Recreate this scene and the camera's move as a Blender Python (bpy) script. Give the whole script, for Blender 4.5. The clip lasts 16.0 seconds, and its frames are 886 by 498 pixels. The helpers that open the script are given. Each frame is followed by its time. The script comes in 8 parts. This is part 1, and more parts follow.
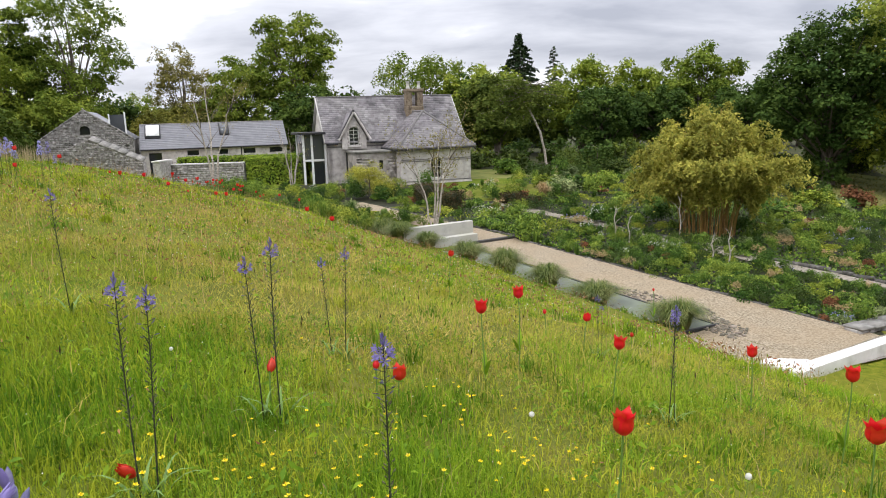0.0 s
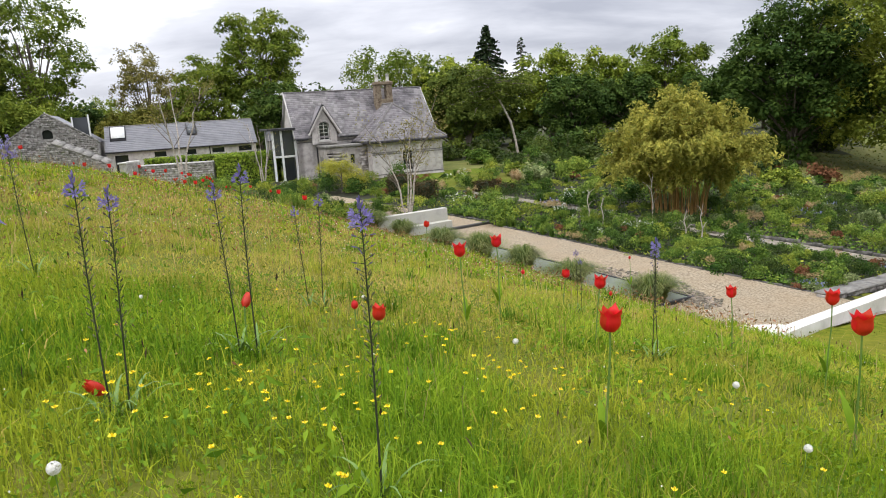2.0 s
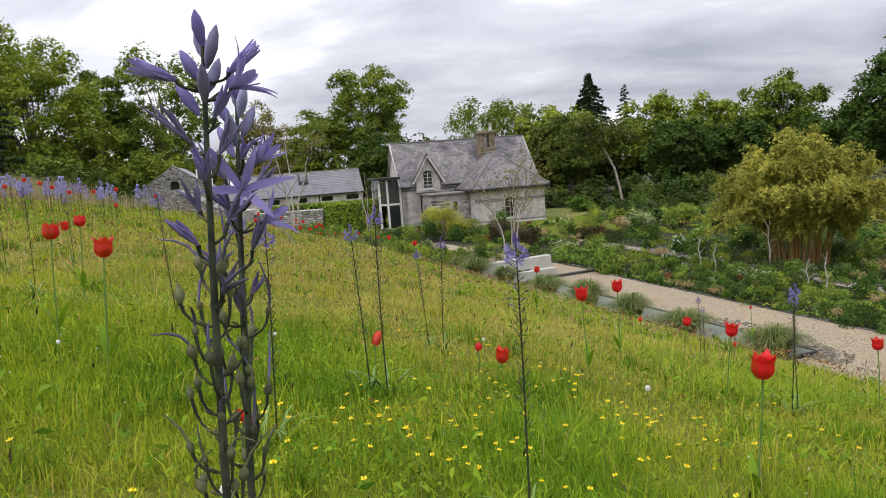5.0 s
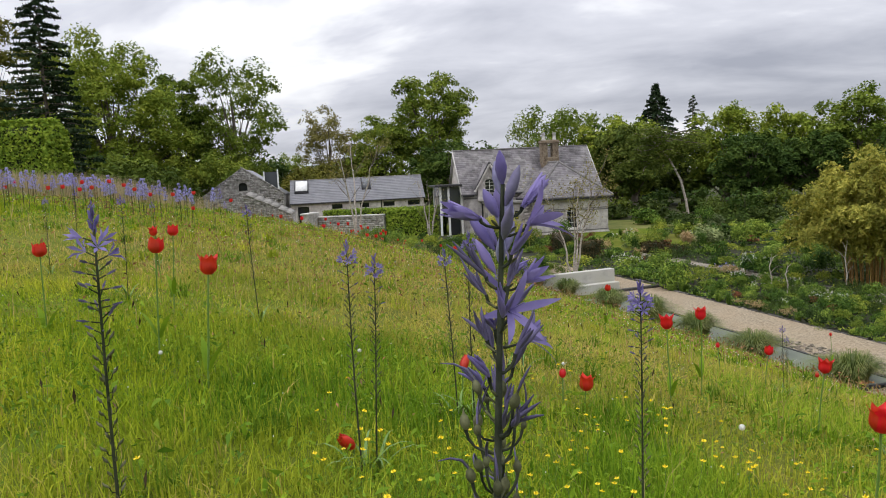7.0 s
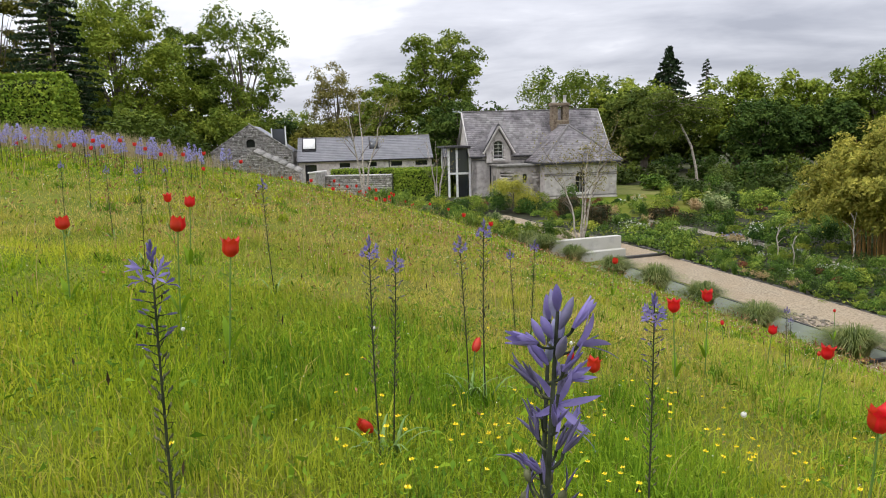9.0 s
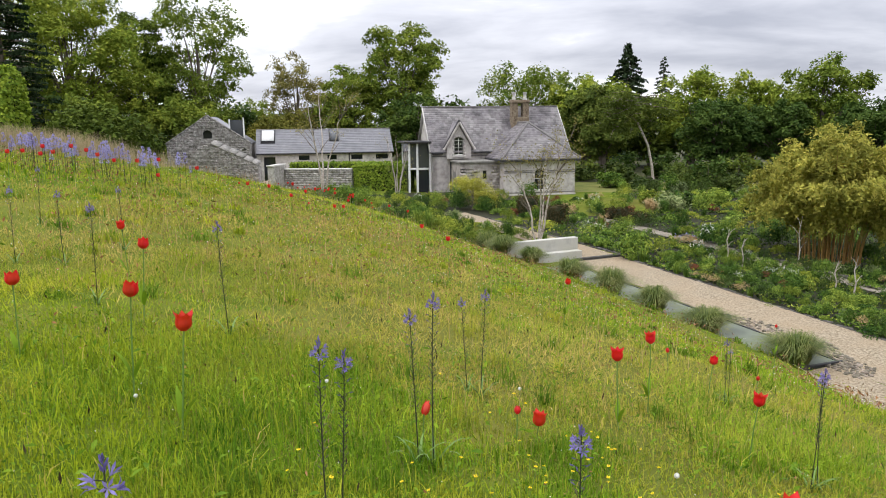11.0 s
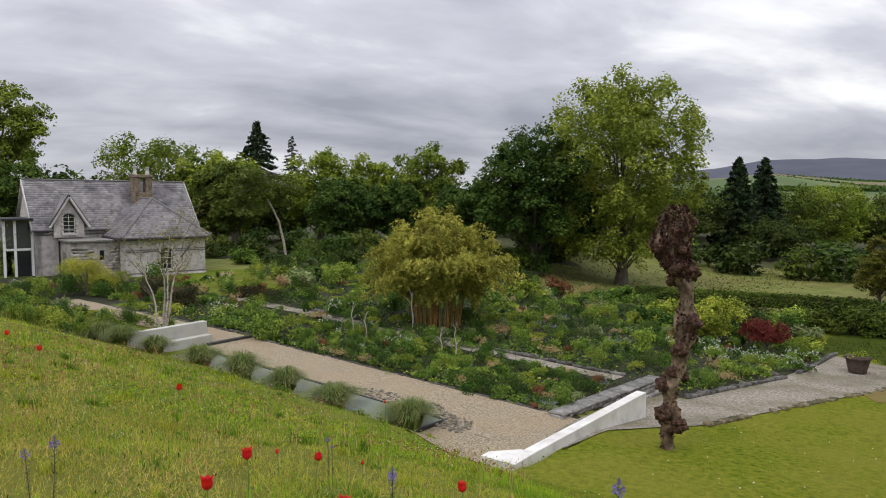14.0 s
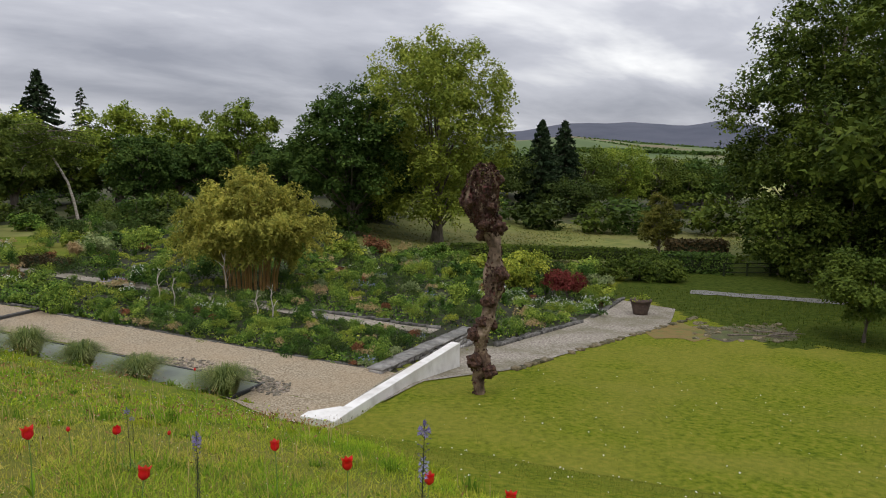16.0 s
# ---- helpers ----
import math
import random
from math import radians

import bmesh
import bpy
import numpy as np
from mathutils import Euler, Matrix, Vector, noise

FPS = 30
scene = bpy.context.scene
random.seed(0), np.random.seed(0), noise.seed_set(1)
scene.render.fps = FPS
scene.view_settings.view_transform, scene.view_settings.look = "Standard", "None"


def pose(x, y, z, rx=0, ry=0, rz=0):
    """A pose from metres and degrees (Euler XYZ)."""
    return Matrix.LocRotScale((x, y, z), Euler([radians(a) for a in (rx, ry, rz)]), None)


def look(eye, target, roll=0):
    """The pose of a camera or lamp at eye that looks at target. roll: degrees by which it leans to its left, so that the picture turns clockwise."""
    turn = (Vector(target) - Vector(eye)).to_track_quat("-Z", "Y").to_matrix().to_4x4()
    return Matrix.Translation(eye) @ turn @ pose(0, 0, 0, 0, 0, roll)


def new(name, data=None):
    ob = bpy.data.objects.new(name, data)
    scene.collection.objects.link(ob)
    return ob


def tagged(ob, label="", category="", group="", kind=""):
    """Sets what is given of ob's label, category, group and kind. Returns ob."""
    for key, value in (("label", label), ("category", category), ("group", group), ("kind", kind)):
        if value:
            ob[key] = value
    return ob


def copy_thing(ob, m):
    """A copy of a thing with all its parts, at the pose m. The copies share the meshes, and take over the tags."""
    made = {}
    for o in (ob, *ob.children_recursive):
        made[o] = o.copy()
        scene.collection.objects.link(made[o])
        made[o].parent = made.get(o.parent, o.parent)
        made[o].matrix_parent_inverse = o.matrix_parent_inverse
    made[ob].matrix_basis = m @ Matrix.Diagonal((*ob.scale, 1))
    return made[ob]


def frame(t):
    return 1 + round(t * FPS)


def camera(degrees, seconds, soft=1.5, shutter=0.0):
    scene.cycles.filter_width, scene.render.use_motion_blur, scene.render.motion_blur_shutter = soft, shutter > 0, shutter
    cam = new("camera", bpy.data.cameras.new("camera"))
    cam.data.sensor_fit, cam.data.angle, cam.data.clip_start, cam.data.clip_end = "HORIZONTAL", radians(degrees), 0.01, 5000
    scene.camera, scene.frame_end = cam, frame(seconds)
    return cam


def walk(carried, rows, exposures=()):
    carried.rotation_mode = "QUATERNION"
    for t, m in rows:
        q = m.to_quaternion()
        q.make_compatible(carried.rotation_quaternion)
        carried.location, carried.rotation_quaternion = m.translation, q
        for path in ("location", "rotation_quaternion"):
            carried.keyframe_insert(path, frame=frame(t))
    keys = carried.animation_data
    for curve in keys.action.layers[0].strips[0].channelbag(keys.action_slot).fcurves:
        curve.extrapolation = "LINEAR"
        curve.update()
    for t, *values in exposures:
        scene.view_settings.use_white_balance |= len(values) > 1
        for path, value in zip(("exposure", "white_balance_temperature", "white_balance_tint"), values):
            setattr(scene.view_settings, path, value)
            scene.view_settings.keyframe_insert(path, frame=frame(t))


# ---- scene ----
cam = camera(65.0, 16.0, soft=1.0)
PATH = [
    (0, (0.861, -0.481, 5.103), (0.666, 1.475, 4.732), -1.8),
    (0.5, (0.876, -0.447, 4.997), (0.617, 1.498, 4.612), -2.9),
    (1, (0.892, -0.436, 4.895), (0.675, 1.506, 4.470), -3.1),
    (1.5, (0.885, -0.446, 4.788), (0.717, 1.504, 4.377), -3.3),
    (2, (0.830, -0.467, 4.722), (0.706, 1.492, 4.338), -3.6),
    (2.5, (0.777, -0.498, 4.668), (0.681, 1.466, 4.301), -4.4),
    (3, (0.747, -0.492, 4.581), (0.637, 1.472, 4.220), -4.6),
    (3.5, (0.781, -0.488, 4.546), (0.706, 1.484, 4.223), -4.6),
    (4, (0.782, -0.492, 4.607), (0.700, 1.491, 4.358), -4.6),
    (4.5, (0.748, -0.495, 4.650), (0.543, 1.481, 4.419), -5.0),
    (5, (0.682, -0.497, 4.702), (0.282, 1.449, 4.472), -4.3),
    (5.2, (0.660, -0.507, 4.729), (0.195, 1.426, 4.509), -4.7),
    (7.3, (0.511, -0.546, 4.819), (-0.057, 1.361, 4.617), -2.6),
    (7.5, (0.511, -0.558, 4.827), (-0.063, 1.345, 4.605), -2.4),
    (8, (0.494, -0.579, 4.855), (-0.092, 1.316, 4.598), -1.8),
    (8.2, (0.490, -0.589, 4.867), (-0.093, 1.305, 4.593), -1.4),
    (10.3, (0.494, -0.615, 5.213), (-0.064, 1.267, 4.833), -2.3),
    (10.5, (0.510, -0.618, 5.260), (-0.039, 1.264, 4.867), -2.2),
    (11, (0.565, -0.637, 5.400), (0.100, 1.277, 5.054), -0.7),
    (11.5, (0.616, -0.648, 5.525), (0.235, 1.289, 5.204), -0.6),
    (12, (0.677, -0.657, 5.630), (0.415, 1.305, 5.341), -0.6),
    (12.5, (0.753, -0.680, 5.711), (0.612, 1.305, 5.511), -0.5),
    (13, (0.833, -0.712, 5.769), (0.929, 1.279, 5.601), 0.9),
    (13.5, (0.896, -0.767, 5.814), (1.204, 1.204, 5.675), 0.8),
    (14, (0.957, -0.789, 5.813), (1.495, 1.132, 5.665), 0.2),
    (14.5, (1.012, -0.798, 5.813), (1.731, 1.063, 5.673), -0.1),
    (15, (1.041, -0.842, 5.813), (1.891, 0.963, 5.677), -0.2),
    (15.5, (1.057, -0.842, 5.779), (1.989, 0.921, 5.621), 0.1),
    (16, (1.054, -0.810, 5.751), (2.062, 0.898, 5.493), 0.4),
]
EXPOSURE = [(0, 0.08), (3, 0.06), (4.5, -0.12), (5.2, -0.17), (7.3, -0.3), (10.3, 0.08), (12, 0.0), (13, -0.25), (14, -0.48), (15.5, -0.6), (16, -0.6)]
walk(cam, [(t, look(eye, target, roll)) for t, eye, target, roll in PATH], EXPOSURE)

# ---- light ----
SUN_DIR = (-0.45, -0.35, 0.82)


def make_world():
    w = bpy.data.worlds.new("sky")
    scene.world = w
    w.use_nodes = True
    nt = w.node_tree
    nt.nodes.clear()
    N, L = nt.nodes.new, nt.links.new
    out, bg = N("ShaderNodeOutputWorld"), N("ShaderNodeBackground")
    sky = N("ShaderNodeTexSky")
    sky.sky_type, sky.sun_disc = "NISHITA", False
    sky.sun_elevation, sky.sun_rotation = radians(55), radians(232)
    tc, sep = N("ShaderNodeTexCoord"), N("ShaderNodeSeparateXYZ")
    L(tc.outputs["Generated"], sep.inputs[0])

    def calc(op, a, b=None):
        n = N("ShaderNodeMath")
        n.operation = op
        for i, v in enumerate((a, b)):
            if v is None:
                continue
            if isinstance(v, (int, float)):
                n.inputs[i].default_value = v
            else:
                L(v, n.inputs[i])
        return n.outputs[0]

    up = calc("MAXIMUM", sep.outputs["Z"], 0.0)
    den = calc("ADD", up, 0.24)
    comb = N("ShaderNodeCombineXYZ")
    L(calc("DIVIDE", sep.outputs["X"], den), comb.inputs[0])
    L(calc("DIVIDE", sep.outputs["Y"], den), comb.inputs[1])
    mapn = N("ShaderNodeMapping")
    mapn.inputs["Rotation"].default_value = (0, 0, radians(-25))
    mapn.inputs["Scale"].default_value = (0.5, 0.8, 1)
    L(comb.outputs[0], mapn.inputs[0])
    big, fine = N("ShaderNodeTexNoise"), N("ShaderNodeTexNoise")
    for n, s, d, r in ((big, 0.8, 3, 0.45), (fine, 3.0, 5, 0.55)):
        n.inputs["Scale"].default_value, n.inputs["Detail"].default_value, n.inputs["Roughness"].default_value = s, d, r
        n.inputs["Distortion"].default_value = 0.25
        L(mapn.outputs[0], n.inputs["Vector"])
    both = calc("ADD", calc("MULTIPLY", big.outputs["Fac"], 0.6), calc("MULTIPLY", fine.outputs["Fac"], 0.4))
    ramp = N("ShaderNodeValToRGB")
    cr = ramp.color_ramp
    cr.elements[0].position, cr.elements[0].color = 0.35, (0.42, 0.435, 0.51, 1)
    cr.elements[1].position, cr.elements[1].color = 0.62, (1.38, 1.38, 1.38, 1)
    e = cr.elements.new(0.5)
    e.color = (0.75, 0.76, 0.835, 1)
    L(both, ramp.inputs[0])
    # an overcast sky is brightest overhead
    lift = calc("ADD", 1.12, calc("MULTIPLY", calc("POWER", up, 1.6), 2.2))
    mixs = N("ShaderNodeMix")
    mixs.data_type = "RGBA"
    mixs.inputs["Factor"].default_value = 0.93
    gain = N("ShaderNodeMix")
    gain.data_type, gain.blend_type = "RGBA", "MULTIPLY"
    gain.inputs["Factor"].default_value = 1.0
    gain.inputs["B"].default_value = (0.12, 0.12, 0.12, 1)
    L(sky.outputs[0], gain.inputs["A"])
    L(gain.outputs["Result"], mixs.inputs["A"])
    L(ramp.outputs[0], mixs.inputs["B"])
    L(mixs.outputs["Result"], bg.inputs["Color"])
    L(lift, bg.inputs["Strength"])
    L(bg.outputs[0], out.inputs[0])


make_world()
sun = new("sun", bpy.data.lights.new("sun", "SUN"))
sun.data.energy, sun.data.angle, sun.data.color = 1.3, radians(18), (1.0, 0.96, 0.9)
sun.matrix_world = look(Vector(SUN_DIR) * 100, (0, 0, 0))


# ---- materials ----
def mat(name, cols, rough=0.85, scale=3.0, detail=5.0, bump=0.0, bscale=None, island=0.0, obj=0.0, spec=0.3, trans=0.0,
        metallic=0.0, big=None, stretch=(1, 1, 1), coords="Object", contrast=(0.32, 0.68), bdist=0.02):
    """A surface with colours mixed by noise at one size, a second colour at a larger size (big: colour, scale, amount), grain
    relief, and shade variation from piece to piece."""
    m = bpy.data.materials.new(name)
    m.use_nodes = True
    nt = m.node_tree
    N, L = nt.nodes.new, nt.links.new
    bsdf = nt.nodes["Principled BSDF"]
    out = nt.nodes["Material Output"]
    tc = N("ShaderNodeTexCoord")
    mp = N("ShaderNodeMapping")
    mp.inputs["Scale"].default_value = stretch
    if coords == "World":
        geo0 = N("ShaderNodeNewGeometry")
        L(geo0.outputs["Position"], mp.inputs[0])
    else:
        L(tc.outputs[coords], mp.inputs[0])
    no = N("ShaderNodeTexNoise")
    no.inputs["Scale"].default_value, no.inputs["Detail"].default_value, no.inputs["Roughness"].default_value = scale, detail, 0.6
    L(mp.outputs[0], no.inputs["Vector"])
    ramp = N("ShaderNodeValToRGB")
    cr = ramp.color_ramp
    for i, c in enumerate(cols):
        p = contrast[0] + (contrast[1] - contrast[0]) * i / max(1, len(cols) - 1)
        e = cr.elements[i] if i < 2 else cr.elements.new(p)
        e.position, e.color = p, (*c, 1)
    if len(cols) == 1:
        cr.elements[1].color = (*cols[0], 1)
    L(no.outputs["Fac"], ramp.inputs[0])
    col = ramp.outputs[0]

    def mix(a, b, fac, how="MIX"):
        n = N("ShaderNodeMix")
        n.data_type, n.blend_type = "RGBA", how
        for key, v in (("Factor", fac), ("A", a), ("B", b)):
            if hasattr(v, "is_linked"):
                L(v, n.inputs[key])
            elif key == "Factor":
                n.inputs[key].default_value = v
            else:
                n.inputs[key].default_value = (*v, 1)
        return n.outputs["Result"]

    if big:
        n2 = N("ShaderNodeTexNoise")
        n2.inputs["Scale"].default_value, n2.inputs["Detail"].default_value = big[1], 4
        L(mp.outputs[0], n2.inputs["Vector"])
        r2 = N("ShaderNodeMapRange")
        r2.inputs[1].default_value, r2.inputs[2].default_value = 0.42, 0.66
        r2.inputs[3].default_value, r2.inputs[4].default_value = 0.0, big[2]
        L(n2.outputs["Fac"], r2.inputs[0])
        col = mix(col, big[0], r2.outputs[0])
    for amount, source in ((island, "island"), (obj, "obj")):
        if not amount:
            continue
        if source == "island":
            rnd = N("ShaderNodeNewGeometry").outputs["Random Per Island"]
        else:
            rnd = N("ShaderNodeObjectInfo").outputs["Random"]
        hsv = N("ShaderNodeHueSaturation")
        rv, rh = N("ShaderNodeMapRange"), N("ShaderNodeMapRange")
        rv.inputs[3].default_value, rv.inputs[4].default_value = 1 - amount, 1 + amount
        rh.inputs[3].default_value, rh.inputs[4].default_value = 0.5 + 0.05 * amount, 0.5 - 0.05 * amount
        L(rnd, rv.inputs[0])
        L(rnd, rh.inputs[0])
        L(rv.outputs[0], hsv.inputs["Value"])
        L(rh.outputs[0], hsv.inputs["Hue"])
        L(col, hsv.inputs["Color"])
        col = hsv.outputs[0]
    L(col, bsdf.inputs["Base Color"])
    bsdf.inputs["Roughness"].default_value = rough
    bsdf.inputs["Specular IOR Level"].default_value = spec
    bsdf.inputs["Metallic"].default_value = metallic
    if bump:
        b2 = N("ShaderNodeTexNoise")
        b2.inputs["Scale"].default_value, b2.inputs["Detail"].default_value = bscale or scale * 4, 6
        L(mp.outputs[0], b2.inputs["Vector"])
        bn = N("ShaderNodeBump")
        bn.inputs["Strength"].default_value, bn.inputs["Distance"].default_value = bump, bdist
        L(b2.outputs["Fac"], bn.inputs["Height"])
        L(bn.outputs[0], bsdf.inputs["Normal"])
    if trans:
        tr = N("ShaderNodeBsdfTranslucent")
        L(col, tr.inputs["Color"])
        ms = N("ShaderNodeMixShader")
        ms.inputs[0].default_value = trans
        L(bsdf.outputs[0], ms.inputs[1])
        L(tr.outputs[0], ms.inputs[2])
        L(ms.outputs[0], out.inputs[0])
    return m


def leafmat(name, a, b, trans=0.35, island=0.3, obj=0.12):
    return mat(name, [a, b], rough=0.8, scale=0.35, detail=3, island=island, obj=obj, trans=trans * 0.75, spec=0.12)


def glass(name, tint=(0.02, 0.022, 0.025)):
    m = bpy.data.materials.new(name)
    m.use_nodes = True
    b = m.node_tree.nodes["Principled BSDF"]
    b.inputs["Base Color"].default_value, b.inputs["Roughness"].default_value = (*tint, 1), 0.06
    b.inputs["Specular IOR Level"].default_value = 0.6
    return m


M_GROUND = mat("meadow_soil_and_grass", [(0.055, 0.09, 0.009), (0.10, 0.14, 0.016), (0.155, 0.155, 0.03)], scale=1.3, bump=0.6, bscale=18,
               big=((0.14, 0.12, 0.035), 0.16, 0.6), coords="World", rough=1.0, spec=0.02)
M_LAWN = mat("mown_lawn", [(0.05, 0.08, 0.006), (0.115, 0.14, 0.011), (0.185, 0.172, 0.024)], scale=6, bump=0.7, bscale=40, detail=8,
             big=((0.18, 0.165, 0.03), 0.35, 0.5), coords="World", rough=1, spec=0.03)
M_FIELD = mat("far_pasture", [(0.14, 0.2, 0.035), (0.2, 0.25, 0.05)], scale=0.08, big=((0.24, 0.22, 0.07), 0.01, 0.8), coords="World", rough=1)
M_ROUGH = mat("rough_tussocky_field", [(0.075, 0.098, 0.016), (0.135, 0.152, 0.03), (0.18, 0.175, 0.045)], scale=0.7, bump=0.8, bscale=6, detail=8,
              big=((0.14, 0.12, 0.04), 0.09, 0.6), coords="World", rough=1)
# rank grass on the bank; the shade near the beech is in its colour
M_BANK = mat("shaded_rank_grass", [(0.022, 0.04, 0.005), (0.045, 0.065, 0.009), (0.075, 0.085, 0.016)], scale=3, bump=0.8, bscale=20, detail=8, coords="World", rough=1, spec=0.03)
M_WOOD = mat("woodland_floor", [(0.02, 0.03, 0.008), (0.045, 0.05, 0.015), (0.06, 0.05, 0.02)], scale=0.8, bump=0.8, bscale=6, coords="World", rough=1)
M_SOIL = mat("garden_soil", [(0.010, 0.013, 0.005), (0.024, 0.022, 0.010), (0.028, 0.042, 0.011)], scale=2.5, bump=0.8, bscale=14, coords="World", rough=0.95)
M_GRAVEL = mat("tan_gravel", [(0.16, 0.125, 0.08), (0.28, 0.228, 0.155), (0.41, 0.345, 0.25)], scale=17, detail=9, contrast=(0.36, 0.64), bump=0.9, bscale=40,
               big=((0.32, 0.24, 0.15), 0.7, 0.5), coords="World", rough=0.95, bdist=0.03)
M_GRAVEL2 = mat("grey_gravel", [(0.12, 0.10, 0.075), (0.25, 0.22, 0.178), (0.38, 0.34, 0.285)], scale=11, detail=6, bump=0.6, bscale=50,
                big=((0.11, 0.10, 0.05), 0.7, 0.65), coords="World", rough=0.95, bdist=0.02)
M_WHITE = mat("white_render", [(0.54, 0.52, 0.485), (0.68, 0.66, 0.63), (0.74, 0.72, 0.69)], scale=2.2, bump=0.1, bscale=30,
              big=((0.50, 0.47, 0.42), 0.9, 0.6), coords="World", rough=0.8)
M_BENCH = mat("weathered_white_render", [(0.34, 0.33, 0.30), (0.48, 0.465, 0.43), (0.56, 0.545, 0.51)], scale=1.6, bump=0.1, bscale=30,
              big=((0.33, 0.32, 0.25), 0.8, 0.6), coords="World", rough=0.85)
M_STONE = mat("grey_rubble_stone", [(0.17, 0.155, 0.142), (0.27, 0.255, 0.238), (0.39, 0.375, 0.355)], scale=4, bump=0.6, bscale=14, obj=0.2,
              island=0.22, coords="World", rough=0.9)
M_EDGE = mat("dark_edging_stone", [(0.035, 0.033, 0.03), (0.09, 0.085, 0.075), (0.17, 0.16, 0.145)], scale=4, bump=0.5, bscale=14, obj=0.3, island=0.3, coords="World", rough=0.9)
M_SLAB = mat("grey_coping_slab", [(0.13, 0.125, 0.112), (0.26, 0.25, 0.228)], scale=5, bump=0.3, bscale=20, obj=0.25, island=0.25, coords="World")
M_LIME = mat("pale_limestone_ashlar", [(0.33, 0.30, 0.285), (0.50, 0.465, 0.44), (0.62, 0.585, 0.55)], scale=2.6, bump=0.3, bscale=12,
             big=((0.36, 0.32, 0.30), 0.45, 0.6), coords="World", island=0.05, obj=0.08)
M_ANNEX = mat("weathered_brown_limestone", [(0.22, 0.195, 0.175), (0.34, 0.31, 0.28), (0.44, 0.41, 0.375)], scale=2.2, bump=0.4, bscale=10, coords="World", island=0.1, obj=0.06)
M_CHIM = mat("lichened_brown_stone", [(0.09, 0.065, 0.045), (0.19, 0.145, 0.10), (0.27, 0.23, 0.17)], scale=5, bump=0.5, coords="World")
M_TRIM = mat("dressed_stone_trim", [(0.45, 0.43, 0.41), (0.58, 0.56, 0.53)], scale=4, bump=0.1, coords="World")
M_COURSE = mat("dark_string_course", [(0.13, 0.12, 0.12), (0.2, 0.19, 0.18)], scale=4, coords="World")
M_SLATE = mat("purple_grey_slate", [(0.11, 0.10, 0.108), (0.20, 0.185, 0.195), (0.29, 0.27, 0.275)], scale=1.1, bump=0.2, bscale=20, island=0.28,
              coords="World", rough=0.55, spec=0.4, big=((0.36, 0.34, 0.33), 0.5, 0.5))
M_SLATE2 = mat("blue_grey_slate", [(0.20, 0.20, 0.218), (0.255, 0.255, 0.275)], scale=1.1, bump=0.1, island=0.05, coords="World", rough=0.5, spec=0.4)
M_DARK = mat("dark_painted_timber", [(0.02, 0.02, 0.022), (0.035, 0.033, 0.035)], scale=6, rough=0.5)
M_PAINT = mat("white_painted_frame", [(0.62, 0.62, 0.6), (0.75, 0.75, 0.73)], scale=5, rough=0.5)
M_GLASS = glass("dark_window_glass")
M_GLASS2 = glass("grey_sheet_glass", (0.05, 0.055, 0.06))
M_BARK = mat("grey_brown_bark", [(0.06, 0.045, 0.035), (0.13, 0.105, 0.085), (0.19, 0.16, 0.13)], scale=5, bump=0.8, bscale=14, stretch=(1, 1, 0.25))
M_BIRCH = mat("pale_birch_bark", [(0.20, 0.16, 0.13), (0.40, 0.35, 0.30), (0.52, 0.47, 0.42)], scale=7, bump=0.3, stretch=(0.4, 0.4, 2))


# ---- mesh helpers ----
def mesh_of(name, verts, faces, material, smooth=False):
    """verts (n, 3); faces (m, 3 or 4), or a list of such arrays."""
    me = bpy.data.meshes.new(name)
    verts = np.asarray(verts, dtype=np.float32).reshape(-1, 3)
    groups = faces if isinstance(faces, list) else [faces]
    groups = [np.asarray(g, dtype=np.int32) for g in groups if len(g)]
    me.vertices.add(len(verts))
    me.vertices.foreach_set("co", verts.ravel())
    loops = np.concatenate([g.ravel() for g in groups])
    sizes = np.concatenate([np.full(len(g), g.shape[1], dtype=np.int32) for g in groups])
    me.loops.add(len(loops))
    me.loops.foreach_set("vertex_index", loops)
    me.polygons.add(len(sizes))
    me.polygons.foreach_set("loop_start", np.concatenate([[0], np.cumsum(sizes)[:-1]]).astype(np.int32))
    me.polygons.foreach_set("loop_total", sizes)
    if smooth:
        me.polygons.foreach_set("use_smooth", np.ones(len(sizes), dtype=bool))
    me.update(calc_edges=True)
    me.validate()
    if material:
        me.materials.append(material)
    return me


def part(name, me, parent=None, label="", m=None):
    """Links a mesh as one object, under a thing or a part where one is given."""
    ob = new(name, me)
    if parent:
        ob.parent = parent
    if m is not None:
        ob.matrix_basis = m
    if label:
        ob["label"] = label
    return ob


def thing(name, label, category, at=(0, 0, 0), turn=0.0, group="", kind=""):
    ob = new(name)
    ob.empty_display_size = 0.2
    ob.matrix_basis = pose(*at, 0, 0, turn)
    return tagged(ob, label, category, group, kind)


BOX_F = np.array([(0, 3, 2, 1), (4, 5, 6, 7), (0, 1, 5, 4), (1, 2, 6, 5), (2, 3, 7, 6), (3, 0, 4, 7)])


def box_vf(x0, x1, y0, y1, z0, z1):
    return np.array([(x0, y0, z0), (x1, y0, z0), (x1, y1, z0), (x0, y1, z0), (x0, y0, z1), (x1, y0, z1), (x1, y1, z1), (x0, y1, z1)], float)


